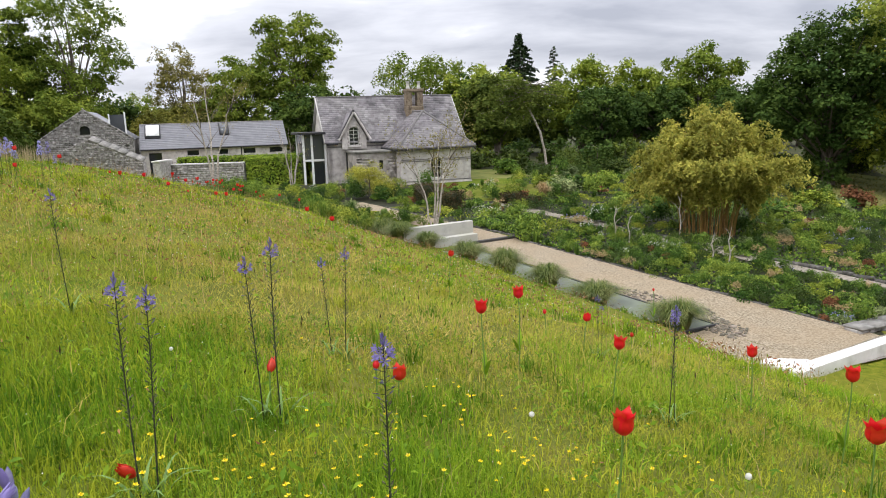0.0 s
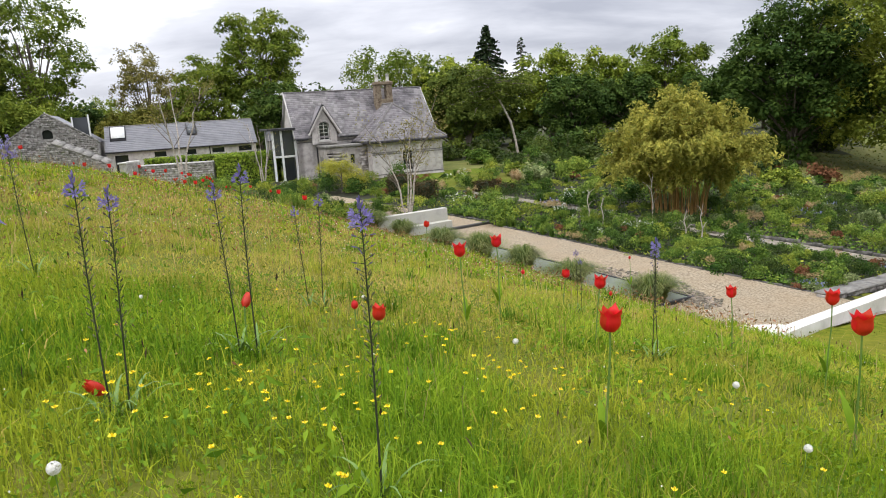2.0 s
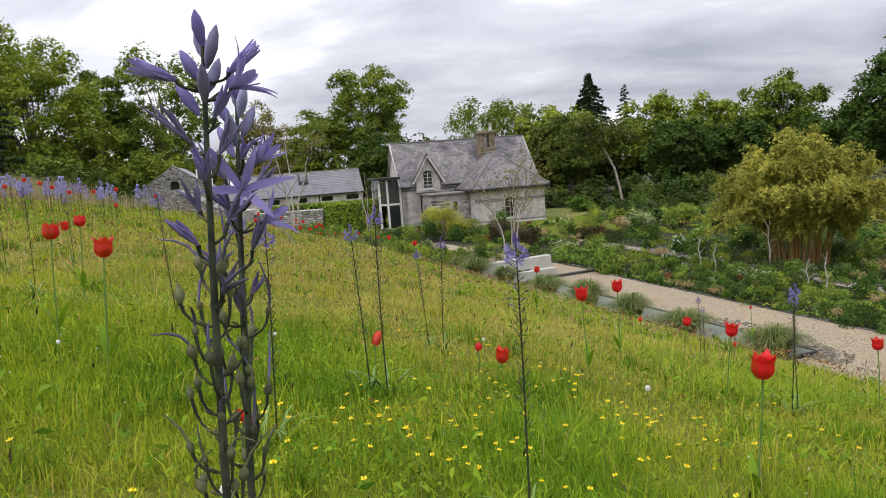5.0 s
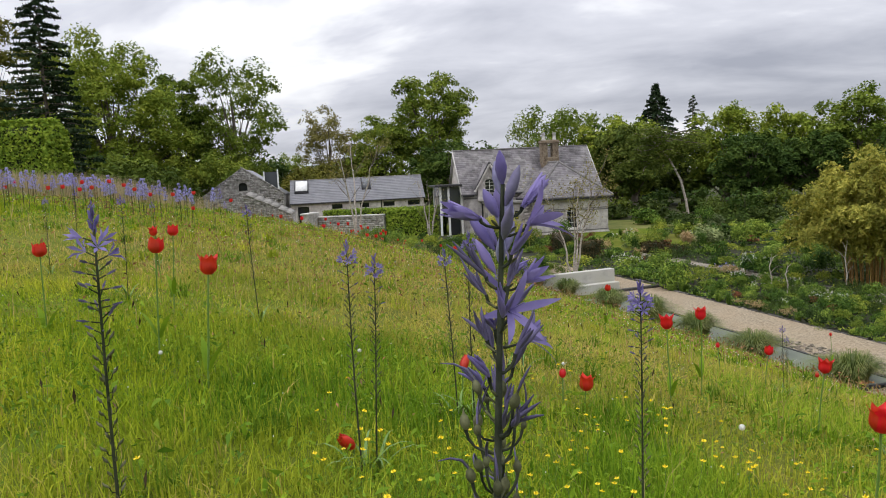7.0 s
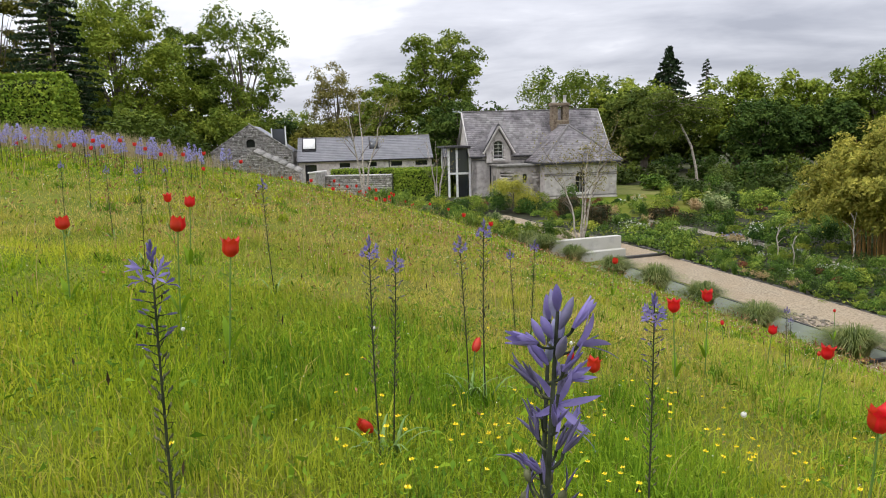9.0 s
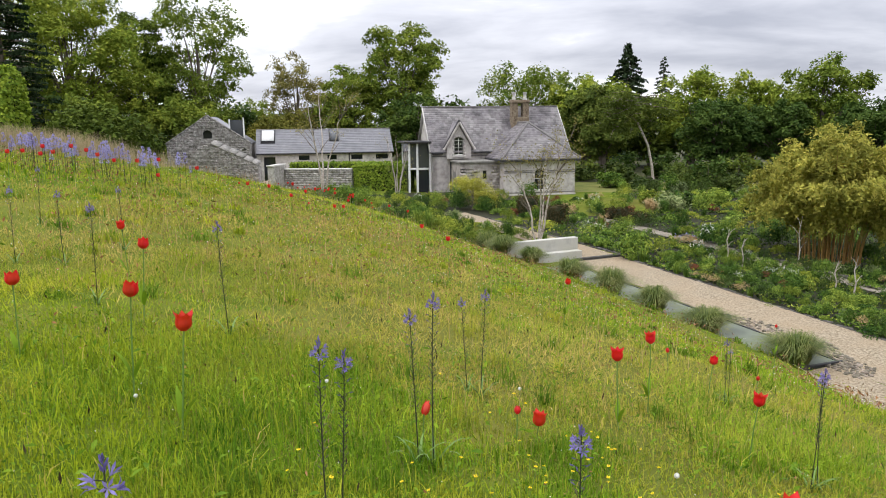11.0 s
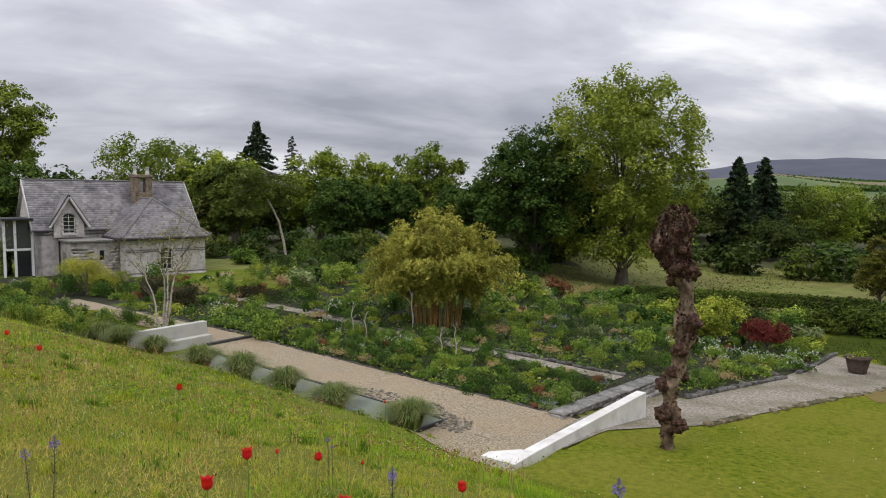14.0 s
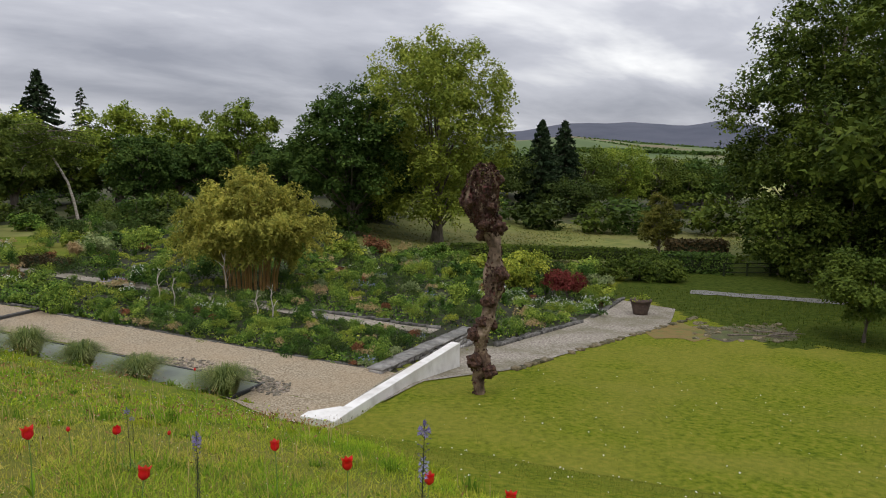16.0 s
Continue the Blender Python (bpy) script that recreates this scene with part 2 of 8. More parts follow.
def box_mesh(name, x0, x1, y0, y1, z0, z1, material, bevel=0.0):
    bm = bmesh.new()
    vs = [bm.verts.new(v) for v in box_vf(x0, x1, y0, y1, z0, z1)]
    for f in BOX_F:
        bm.faces.new([vs[i] for i in f])
    if bevel:
        bmesh.ops.bevel(bm, geom=list(bm.edges), offset=bevel, segments=1, affect="EDGES")
    me = bpy.data.meshes.new(name)
    bm.to_mesh(me)
    bm.free()
    me.materials.append(material)
    return me


def joined(name, chunks, material, smooth=False):
    """Many (verts, faces) pieces in one mesh."""
    vs, by, o = [], {}, 0
    for v, f in chunks:
        f = np.asarray(f)
        vs.append(np.asarray(v, float))
        by.setdefault(f.shape[1], []).append(f + o)
        o += len(v)
    return mesh_of(name, np.concatenate(vs), [np.concatenate(g) for g in by.values()], material, smooth)


def tube(points, radii, sides=7):
    """Verts and quads of a bent tapered tube."""
    P = np.asarray(points, float)
    R = np.asarray(radii, float) * np.ones(len(P))
    T = np.gradient(P, axis=0)
    T /= np.linalg.norm(T, axis=1, keepdims=True) + 1e-9
    ref = np.array([0.31, 0.95, 0.05]) if abs(T[:, 2]).mean() > 0.5 else np.array([0.05, 0.1, 1.0])
    A = np.cross(T, ref)
    A /= np.linalg.norm(A, axis=1, keepdims=True) + 1e-9
    B = np.cross(T, A)
    th = np.arange(sides) * 2 * np.pi / sides
    V = P[:, None] + R[:, None, None] * (np.cos(th)[None, :, None] * A[:, None] + np.sin(th)[None, :, None] * B[:, None])
    n = len(P)
    i, j = np.meshgrid(np.arange(n - 1), np.arange(sides), indexing="ij")
    k = (j + 1) % sides
    F = np.stack([i * sides + j, i * sides + k, (i + 1) * sides + k, (i + 1) * sides + j], -1).reshape(-1, 4)
    V = V.reshape(-1, 3)
    return V, F


def tri_leaves(rng, C, size, normals, lift=0.4, slim=0.42, scatter_=0.6):
    """Pointed leaves of three corners for crowns far off."""
    n = len(C)
    size = np.asarray(size) * np.ones(n)
    nrm = rng.normal(size=(n, 3)) * scatter_ + normals
    nrm /= np.linalg.norm(nrm, axis=1, keepdims=True)
    a = rng.normal(size=(n, 3))
    a[:, 2] -= lift
    a -= (a * nrm).sum(1, keepdims=True) * nrm
    a /= np.linalg.norm(a, axis=1, keepdims=True) + 1e-9
    b = np.cross(nrm, a) * size[:, None] * slim
    V = np.stack([C + a * size[:, None] * 0.6, C - a * size[:, None] * 0.4 + b, C - a * size[:, None] * 0.4 - b], 1).reshape(-1, 3)
    return V, np.arange(3 * n).reshape(-1, 3)


def cards(rng, C, size, normals=None, aspect=0.55, bend=0.25, lift=0.0):
    """Leaf-shaped quads, folded along the middle, at the centres C, with scatter round the given normals."""
    n = len(C)
    size = np.asarray(size) * np.ones(n)
    nrm = rng.normal(size=(n, 3))
    if normals is not None:
        nrm = nrm * 0.55 + normals
    nrm /= np.linalg.norm(nrm, axis=1, keepdims=True)
    a = rng.normal(size=(n, 3))
    a[:, 2] -= lift
    a -= (a * nrm).sum(1, keepdims=True) * nrm
    a /= np.linalg.norm(a, axis=1, keepdims=True) + 1e-9
    b = np.cross(nrm, a)
    h, w = size[:, None] * 0.5, size[:, None] * 0.5 * aspect
    V = np.stack([C - a * h - nrm * h * bend, C + b * w, C + a * h - nrm * h * bend, C - b * w], 1).reshape(-1, 3)
    F = np.arange(4 * n).reshape(-1, 4)
    return V, F


# ---- the lie of the land ----
# u runs along the garden path towards the house, s across it, up the meadow
RX, RY, PU, PV = 5.86, 17.24, (-0.615, 0.789), (-0.789, -0.615)


def us(x, y):
    return (x - RX) * PU[0] + (y - RY) * PU[1], (x - RX) * PV[0] + (y - RY) * PV[1]


def xy(u, s):
    return RX + u * PU[0] + s * PV[0], RY + u * PU[1] + s * PV[1]


def smooth(a, lo, hi):
    k = np.clip((np.asarray(a, float) - lo) / (hi - lo), 0, 1)
    return k * k * (3 - 2 * k)


def base(u):
    return np.interp(u, (-60, -3, 0, 7.2, 12.4, 12.55, 33, 70, 300), (-0.8, -0.74, -0.66, -0.36, -0.16, -0.04, 0.33, 0.33, 0.3))


def meadow(s):
    return np.interp(s, (1.0, 1.6, 3, 5.9, 9.9, 11.9, 12.9, 14.5, 15.5, 20, 26, 35, 60), (-0.5, -0.42, 0.2, 1.36, 2.62, 3.16, 3.4, 3.72, 3.92, 4.5, 4.95, 5.3, 5.8))


def height(x, y):
    u, s = us(np.asarray(x, float), np.asarray(y, float))
    b = base(u)
    garden = b - 0.053 * np.clip(-3.6 - s, 0, 50) * (1 - smooth(u, 10, 30))
    lawn = np.interp(s, (-300, -45, -21, -12.8, -7, -2.85, 1.0), (-4.5, -2.9, -2.05, -1.6, -1.3, -0.72, -0.36))
    k = smooth(u, -2.75, -2.35)
    right = garden * k + np.where(s < -3.2, lawn, garden) * (1 - k)
    k2 = smooth(u, -3.45, -3.2)
    right = right * k2 + lawn * (1 - k2)
    fade = 1 - 0.8 * smooth(u, 10, 52)
    rise = (meadow(s) + 0.66) * fade
    left = np.where(u > -3.2, b + rise, np.maximum(lawn, meadow(s) * smooth(s, 0.2, 2.0) + lawn * (1 - smooth(s, 0.2, 2.0))))
    k3 = smooth(s, 0.9, 1.9)
    h = right * (1 - k3) + left * k3
    # the foot of the meadow swells up beside the water channel
    h = h + np.interp(s, (0.4, 1.0, 1.5, 2.2, 3.0), (0, 0.34, 0.3, 0.14, 0)) * smooth(u, -1.6, 0.6) * (1 - smooth(u, 11, 15))
    far = smooth(np.hypot(x, y), 110, 260)
    return h * (1 - far) + np.minimum(h, -2.5) * far
# ---- land end ----


# ---- ground, path and walls ----
def graded(lo, hi, fine, outer):
    """Coordinates spaced evenly from lo to hi and ever wider out to -outer and outer."""
    mid = list(np.arange(lo, hi, fine))
    a, b, step = [], [], fine
    x = mid[-1]
    while x < outer:
        step = min(step * 1.22, 400)
        x += step
        a.append(x)
    x, step = mid[0], fine
    while x > -outer:
        step = min(step * 1.22, 400)
        x -= step
        b.append(x)
    return np.array(b[::-1] + mid + a)


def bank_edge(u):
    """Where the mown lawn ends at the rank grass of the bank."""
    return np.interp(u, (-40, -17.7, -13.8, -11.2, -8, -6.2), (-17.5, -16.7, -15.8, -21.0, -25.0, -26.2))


def build_ground():
    X, Y = graded(-14, 34, 0.36, 4500), graded(-5, 44, 0.36, 4500)
    gx, gy = np.meshgrid(X, Y, indexing="ij")
    z = height(gx, gy)
    nx, ny = len(X), len(Y)
    V = np.stack([gx, gy, z], -1).reshape(-1, 3)
    i, j = np.meshgrid(np.arange(nx - 1), np.arange(ny - 1), indexing="ij")
    F = np.stack([i * ny + j, (i + 1) * ny + j, (i + 1) * ny + j + 1, i * ny + j + 1], -1).reshape(-1, 4)
    me = mesh_of("ground", V, F, M_GROUND, smooth=True)
    for m in (M_LAWN, M_SOIL, M_FIELD, M_ROUGH, M_WOOD, M_BANK):
        me.materials.append(m)
    c = V[F].mean(1)
    u, s = us(c[:, 0], c[:, 1])
    kind = np.zeros(len(F), dtype=np.int32)
    edge = np.interp(s, (-5, 1, 4, 7, 12, 30), (-3.2, -3.2, -5.0, -8.2, -14, -30))
    kind[(u < edge + 0.7) | ((u < -3.3) & (s < 0.5))] = 1
    kind[(s < -3.6) & (s > -34) & (u > np.interp(s, (-34, -25, -18.6, -17, -10.3, -10.2), (-4, -6.3, -5.8, -5.4, -3.5, -2.4))) & (u < 31) & ~((u > 23) & (s > -17.5))] = 2
    kind[(u > 24) & (u < 40) & (s > -10) & (s < 3.4)] = 2
    kind[(s > 1.0) & (s < 3.4) & (u > 14) & (u < 40)] = 2
    kind[np.hypot(c[:, 0], c[:, 1]) > 95] = 5
    kind[np.hypot(c[:, 0], c[:, 1]) > 190] = 3
    x, y = c[:, 0], c[:, 1]
    kind[(s < -34) & (kind != 3) & (kind != 5)] = 1
    kind[(s < -33.5) & (kind != 3) & (kind != 5) & (y > 26 + 0.25 * x) & (x > 8)] = 4
    kind[(y > 65) & (x > -32) & (x < 33 + 0.9 * (y - 65))] = 5
    kind[(y > 92) & (x < 135) & (y < 140)] = 5
    kind[(x < -34) & (y > 44) & (y < 140)] = 5
    kind[(y > 55) & (y <= 65) & (x > -4) & (x < 24)] = 4
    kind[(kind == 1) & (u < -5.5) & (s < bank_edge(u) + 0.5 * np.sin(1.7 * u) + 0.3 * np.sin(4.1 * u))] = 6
    me.polygons.foreach_set("material_index", kind)
    tagged(part("ground", me), "sloping ground of long meadow grass, mown lawn and garden soil", "ground", kind="structure")


def strip(name, u0, u1, s0, s1, material, lift, label, category, du=0.3, ds=0.3, wav=0.0, seed=1):
    """A sheet laid on the ground between two lines along the path."""
    U = np.arange(u0, u1 + 1e-6, (u1 - u0) / max(1, round((u1 - u0) / du)))
    k = np.linspace(0, 1, max(2, round(abs((s1(u0) if callable(s1) else s1) - (s0(u0) if callable(s0) else s0)) / ds) + 1))
    rng = np.random.default_rng(seed)
    V = []
    ph = rng.uniform(0, 6.3, 6)
    for u in U:
        a = s0(u) if callable(s0) else s0
        b = s1(u) if callable(s1) else s1
        a, b = (e + wav * (math.sin(1.9 * u + p) + 0.7 * math.sin(4.3 * u + 2 * p) + 0.4 * math.sin(9.1 * u + q)) for e, p, q in ((a, ph[0], ph[1]), (b, ph[2], ph[3])))
        for q in k:
            s = a + (b - a) * q
            x, y = xy(u, s)
            V.append((x, y, float(height(x, y)) + lift))
    n = len(k)
    i, j = np.meshgrid(np.arange(len(U) - 1), np.arange(n - 1), indexing="ij")
    F = np.stack([i * n + j, i * n + j + 1, (i + 1) * n + j + 1, (i + 1) * n + j], -1).reshape(-1, 4)
    return tagged(part(name, mesh_of(name, V, F, material)), label, category, kind="structure")


def prism(name, pts, z0, z1, material):
    """An upright block on a ground plan; z1 may be one height or one for each corner."""
    n = len(pts)
    z1 = [z1] * n if isinstance(z1, (int, float)) else z1
    bm = bmesh.new()
    lo = [bm.verts.new((x, y, z0)) for x, y in pts]
    hi = [bm.verts.new((x, y, z)) for (x, y), z in zip(pts, z1)]
    bm.faces.new(lo[::-1])
    bm.faces.new(hi)
    for i in range(n):
        bm.faces.new((lo[i], lo[(i + 1) % n], hi[(i + 1) % n], hi[i]))
    bmesh.ops.recalc_face_normals(bm, faces=list(bm.faces))
    bmesh.ops.bevel(bm, geom=[e for e in bm.edges if abs(e.verts[0].co.z - e.verts[1].co.z) < 0.6], offset=0.012, segments=1, affect="EDGES")
    me = bpy.data.meshes.new(name)
    bm.to_mesh(me)
    bm.free()
    me.materials.append(material)
    return me


build_ground()
strip("path", -3.0, 12.45, -3.62, lambda u: np.interp(u, (0.25, 0.5, 5, 8, 12.45), (-0.55, -1.05, -1.1, -1.17, -1.17)), M_GRAVEL, 0.02, "straight garden path of bound tan gravel", "path", wav=0.02)
strip("path_end", -2.7, 0.35, -0.56, 1.0, M_GRAVEL, 0.024, "tan gravel at the foot of the white wall", "path", wav=0.02, seed=6)
strip("path_upper", 12.55, 27, -3.45, -1.75, M_GRAVEL, 0.02, "upper stretch of the tan gravel path", "path", wav=0.03, seed=2)
strip("path_inner", -1.2, 22, -10.3, -9.3, M_GRAVEL2, 0.03, "narrow pale gravel path between the beds", "path", wav=0.04, seed=3)
strip("gravel_walk", -9.5, -3.5, lambda u: np.interp(u, (-9.5, -5.2, -3.5), (-18.6, -7.3, -3.4)),
      lambda u: np.interp(u, (-9.5, -6.5, -5.5, -3.6, -3.5), (-23.5, -25.0, -17.2, -10.2, -10.0)), M_GRAVEL2, 0.03,
      "grey gravel walk below the retaining walls", "path", wav=0.06, seed=4)
strip("gravel_ramp", -3.5, -2.45, -10.2, -0.6, M_GRAVEL2, 0.025, "gravel ramp between the white wall and the stone wall", "path", seed=5)


def white_walls():
    t = thing("retaining_wall", "white rendered retaining wall with a flat top", "wall", kind="structure")
    part("wall_body", prism("wall_body", [xy(-3.2, 0.3), xy(-2.88, 0.3), xy(-3.16, -6.5), xy(-3.48, -6.5)], -1.7, -0.38, M_WHITE), t)
    part("wall_return", prism("wall_return", [xy(-3.2, 1.25), xy(-2.25, 1.25), xy(-2.25, 0.9), xy(-2.8, 0.302), xy(-3.2, 0.302)], -1.2, -0.383, M_WHITE), t)
    b = thing("garden_bench", "white rendered masonry bench with a low back beside the path", "bench")
    part("backrest", prism("backrest", [xy(12.95, 1.6), xy(13.25, 1.6), xy(13.25, -1.75), xy(12.95, -1.75)], -0.15, 0.8, M_BENCH), b)
    part("seat", prism("seat", [xy(12.58, 0.9), xy(12.946, 0.9), xy(12.946, -1.72), xy(12.58, -1.72)], -0.2, 0.3, M_BENCH), b)


white_walls()


def stone_chunk(rng, x0, x1, y0, y1, z0, z1, j=0.02):
    v = box_vf(x0, x1, y0, y1, z0, z1) + rng.uniform(-j, j, (8, 3))
    return v, BOX_F


def rubble_face(rng, length, z0, z1, depth=0.1, big=0.32, j=0.018):
    """Courses of uneven stones over a face along x, at y from -depth to 0; z1 a number or a function of x."""
    out, z = [], z0
    top = z1 if callable(z1) else (lambda x: z1)
    zmax = max(top(x) for x in np.linspace(0, length, 40))
    while z < zmax:
        h = rng.uniform(0.09, 0.2) * big / 0.32
        x = -rng.uniform(0, 0.2)
        while x < length:
            w = rng.uniform(0.6, 1.6) * big
            a, b = max(0.0, x), min(length, x + w)
            if b - a > 0.04 and z + h * 0.6 < top((a + b) / 2):
                d = depth * rng.uniform(0.6, 1.2)
                out.append(stone_chunk(rng, a + 0.008, b - 0.008, -d, 0.0, z + 0.006, min(z + h - 0.006, top((a + b) / 2)), j))
            x += w
        z += h
    return out


def stone_wall_garden():
    rng = np.random.default_rng(11)
    t = thing("dry_stone_wall", "low dark dry-stone retaining wall with flat slab coping", "wall", kind="structure")
    a, b = Vector((*xy(-2.05, -3.3), 0)), Vector((*xy(-2.68, -10.1), 0))
    L = (b - a).length
    ang = math.degrees(math.atan2(b.y - a.y, b.x - a.x))
    z0, z1 = -0.62, -0.82
    t.matrix_basis = pose(a.x, a.y, 0, 0, 0, ang)
    core = prism("core", [(0, 0.0), (L, 0.0), (L, 0.35), (0, 0.35)], -1.7, [z0, z1, z1, z0], M_STONE)
    part("core", core, t)
    for v, f in rubble_face(rng, L, -1.5, lambda x: z0 + (z1 - z0) * x / L, 0.1, 0.36):
        part("stone", mesh_of("stone", v, f, M_STONE), t)
    x = 0.0
    while x < L:
        w = min(rng.uniform(0.45, 0.85), L - x)
        z = z0 + (z1 - z0) * (x + w / 2) / L
        part("coping_slab", mesh_of("coping_slab", *stone_chunk(rng, x + 0.012, x + w - 0.012, -0.14, 0.42, z + 0.004, z + 0.07, 0.012), M_SLAB), t)
        x += w


stone_wall_garden()


M_MOSSY = mat("mossy_broken_rock", [(0.05, 0.045, 0.02), (0.12, 0.10, 0.05), (0.2, 0.17, 0.12)], scale=5, bump=0.6, obj=0.35, coords="World")


def edging(name, pts, label, w=0.16, h=0.12, seed=3, n=0.45, skip=0.0, wander=7, material=None):
    """Kerb of small flat stones along a line of (u, s) points."""
    rng = np.random.default_rng(seed)
    t = thing(name, label, "edging", kind="structure")
    for (ua, sa), (ub, sb) in zip(pts, pts[1:]):
        ax, ay = xy(ua, sa)
        bx, by = xy(ub, sb)
        L = math.hypot(bx - ax, by - ay)
        d = 0.0
        while d < L:
            l = rng.uniform(0.6, 1.4) * n
            k = (d + l / 2) / L
            x, y = ax + (bx - ax) * k, ay + (by - ay) * k
            if rng.uniform() < skip:
                d += l
                continue
            m = pose(x, y, float(height(x, y)) - 0.03, rng.uniform(-4, 4), rng.uniform(-4, 4), math.degrees(math.atan2(by - ay, bx - ax)) + rng.uniform(-wander, wander))
            v, f = stone_chunk(rng, -l / 2 + 0.01, l / 2 - 0.01, -w / 2, w / 2, 0, h * rng.uniform(0.8, 1.35), 0.02)
            part("edging_stone", mesh_of("edging_stone", v, f, material or M_EDGE), t, m=m)
            d += l


edging("path_edging", [(-1.8, -3.66), (12.4, -3.66), (24, -3.5)], "dark stone edging along the planted bed", 0.08, 0.07, 5, 0.5)
edging("inner_edging", [(-1.2, -10.5), (16, -10.5)], "dark stone edging of the inner path", 0.14, 0.12, 6, 0.6)
edging("bed_edging", [(-3.6, -10.2), (-5.6, -17.0), (-5.0, -17.4)], "low dry-stone edge of the lower bed", 0.22, 0.17, 7, 0.28)
edging("bed_edging_far", [(-5.9, -18.6), (-6.5, -25.5)], "low dry-stone edge of the far bed", 0.22, 0.17, 8, 0.3)
edging("lawn_edging", [(-4.9, -6.8), (-5.2, -7.2), (-7.25, -12.8), (-9.4, -18.3), (-10.6, -21.5)], "broken mossy rocks along the edge of the lawn", 0.26, 0.09, 9, 0.3, 0.42, 40, M_MOSSY)


# ---- the house ----
HOUSE = pose(-7.04, 50.04, 0.0, 0, 0, 25)


def quad_sheet(pts, thick):
    """A slab on four corners, thickened downwards."""
    p = [Vector(q) for q in pts]
    n = (p[1] - p[0]).cross(p[3] - p[0]).normalized()
    if n.z < 0:
        n = -n
    v = [q for q in p] + [q - n * thick for q in p]
    return np.array([tuple(q) for q in v]), np.array([(0, 1, 2, 3), (7, 6, 5, 4), (0, 4, 5, 1), (1, 5, 6, 2), (2, 6, 7, 3), (3, 7, 4, 0)])


def slates(rng, e0, e1, r0, r1, row=0.21, wide=0.26, lift=0.02):
    """Overlapping slates on the roof slope from eave e0-e1 to ridge r0-r1."""
    e0, e1, r0, r1 = (Vector(q) for q in (e0, e1, r0, r1))
    n = (e1 - e0).cross(r0 - e0)
    if n.length < 1e-6:
        n = (e1 - e0).cross(r1 - e0)
    n.normalize()
    if n.z < 0:
        n = -n
    H = ((r0 + r1) / 2 - (e0 + e1) / 2).length
    rows, out = max(1, round(H / row)), []
    for i in range(rows):
        k0, k1 = i / rows, min(1.0, (i + 1.25) / rows)
        a0, b0 = e0.lerp(r0, k0), e1.lerp(r1, k0)
        a1, b1 = e0.lerp(r0, k1), e1.lerp(r1, k1)
        L = (b0 - a0).length
        if L < 0.1:
            continue
        cuts = np.arange(-rng.uniform(0, 1) * wide, L + wide, wide) / L
        for c0, c1 in zip(cuts, cuts[1:]):
            c0, c1 = max(0, c0) + 0.006 / L, min(1, c1) - 0.006 / L
            if c1 - c0 < 0.02 / L:
                continue
            up0, up1 = n * (lift + 0.032 + rng.uniform(-0.006, 0.006)), n * (lift - 0.004)
            q = [a0.lerp(b0, c0) + up0, a0.lerp(b0, c1) + up0, a1.lerp(b1, c1) + up1, a1.lerp(b1, c0) + up1]
            lowq = [a0.lerp(b0, c0) + n * lift * 0.2, a0.lerp(b0, c1) + n * lift * 0.2]
            out.append((np.array([tuple(p) for p in q + lowq]), np.array([(0, 1, 2, 3), (4, 5, 1, 0)])))
    return out


def wall_with_hole(name, x0, x1, z0, z1, holes, y0, y1, material, gable=None):
    """A wall in the xz plane between y0 and y1, cut by boxes (a, b, c, d, arch). gable: (x, z) of its peak."""
    bm = bmesh.new()
    prof = [(x0, z0), (x1, z0), (x1, z1)] + ([gable] if gable else []) + [(x0, z1)]
    lo = [bm.verts.new((x, y0, z)) for x, z in prof]
    hi = [bm.verts.new((x, y1, z)) for x, z in prof]
    bm.faces.new(lo)
    bm.faces.new(hi[::-1])
    n = len(prof)
    for i in range(n):
        bm.faces.new((lo[i], hi[i], hi[(i + 1) % n], lo[(i + 1) % n]))
    bmesh.ops.recalc_face_normals(bm, faces=list(bm.faces))
    me = bpy.data.meshes.new(name)
    bm.to_mesh(me)
    bm.free()
    me.materials.append(material)
    ob = new(name, me)
    for a, b, c, d, arch in holes:
        pts = [(a, c), (b, c), (b, d)]
        if arch:
            pts += [((a + b) / 2 + (b - a) / 2 * math.cos(q), d + arch * math.sin(q)) for q in np.linspace(0, math.pi, 9)[1:-1]]
        pts += [(a, d)]
        cb = bmesh.new()
        f0 = [cb.verts.new((x, y0 - 0.3, z)) for x, z in pts]
        f1 = [cb.verts.new((x, y1 + 0.3, z)) for x, z in pts]
        cb.faces.new(f0)
        cb.faces.new(f1[::-1])
        for i in range(len(pts)):
            k = (i + 1) % len(pts)
            cb.faces.new((f0[i], f1[i], f1[k], f0[k]))
        bmesh.ops.recalc_face_normals(cb, faces=list(cb.faces))
        cm = bpy.data.meshes.new("cutter")
        cb.to_mesh(cm)
        cb.free()
        cut = new("cutter", cm)
        md = ob.modifiers.new("hole", "BOOLEAN")
        md.operation, md.solver, md.object = "DIFFERENCE", "EXACT", cut
        bpy.context.view_layer.update()
        done = bpy.data.meshes.new_from_object(ob.evaluated_get(bpy.context.evaluated_depsgraph_get()))
        ob.modifiers.clear()
        ob.data = done
        bpy.data.objects.remove(cut)
    return ob


def under(ob, parent, m=None):
    ob.parent = parent
    if m is not None:
        ob.matrix_basis = m
    return ob


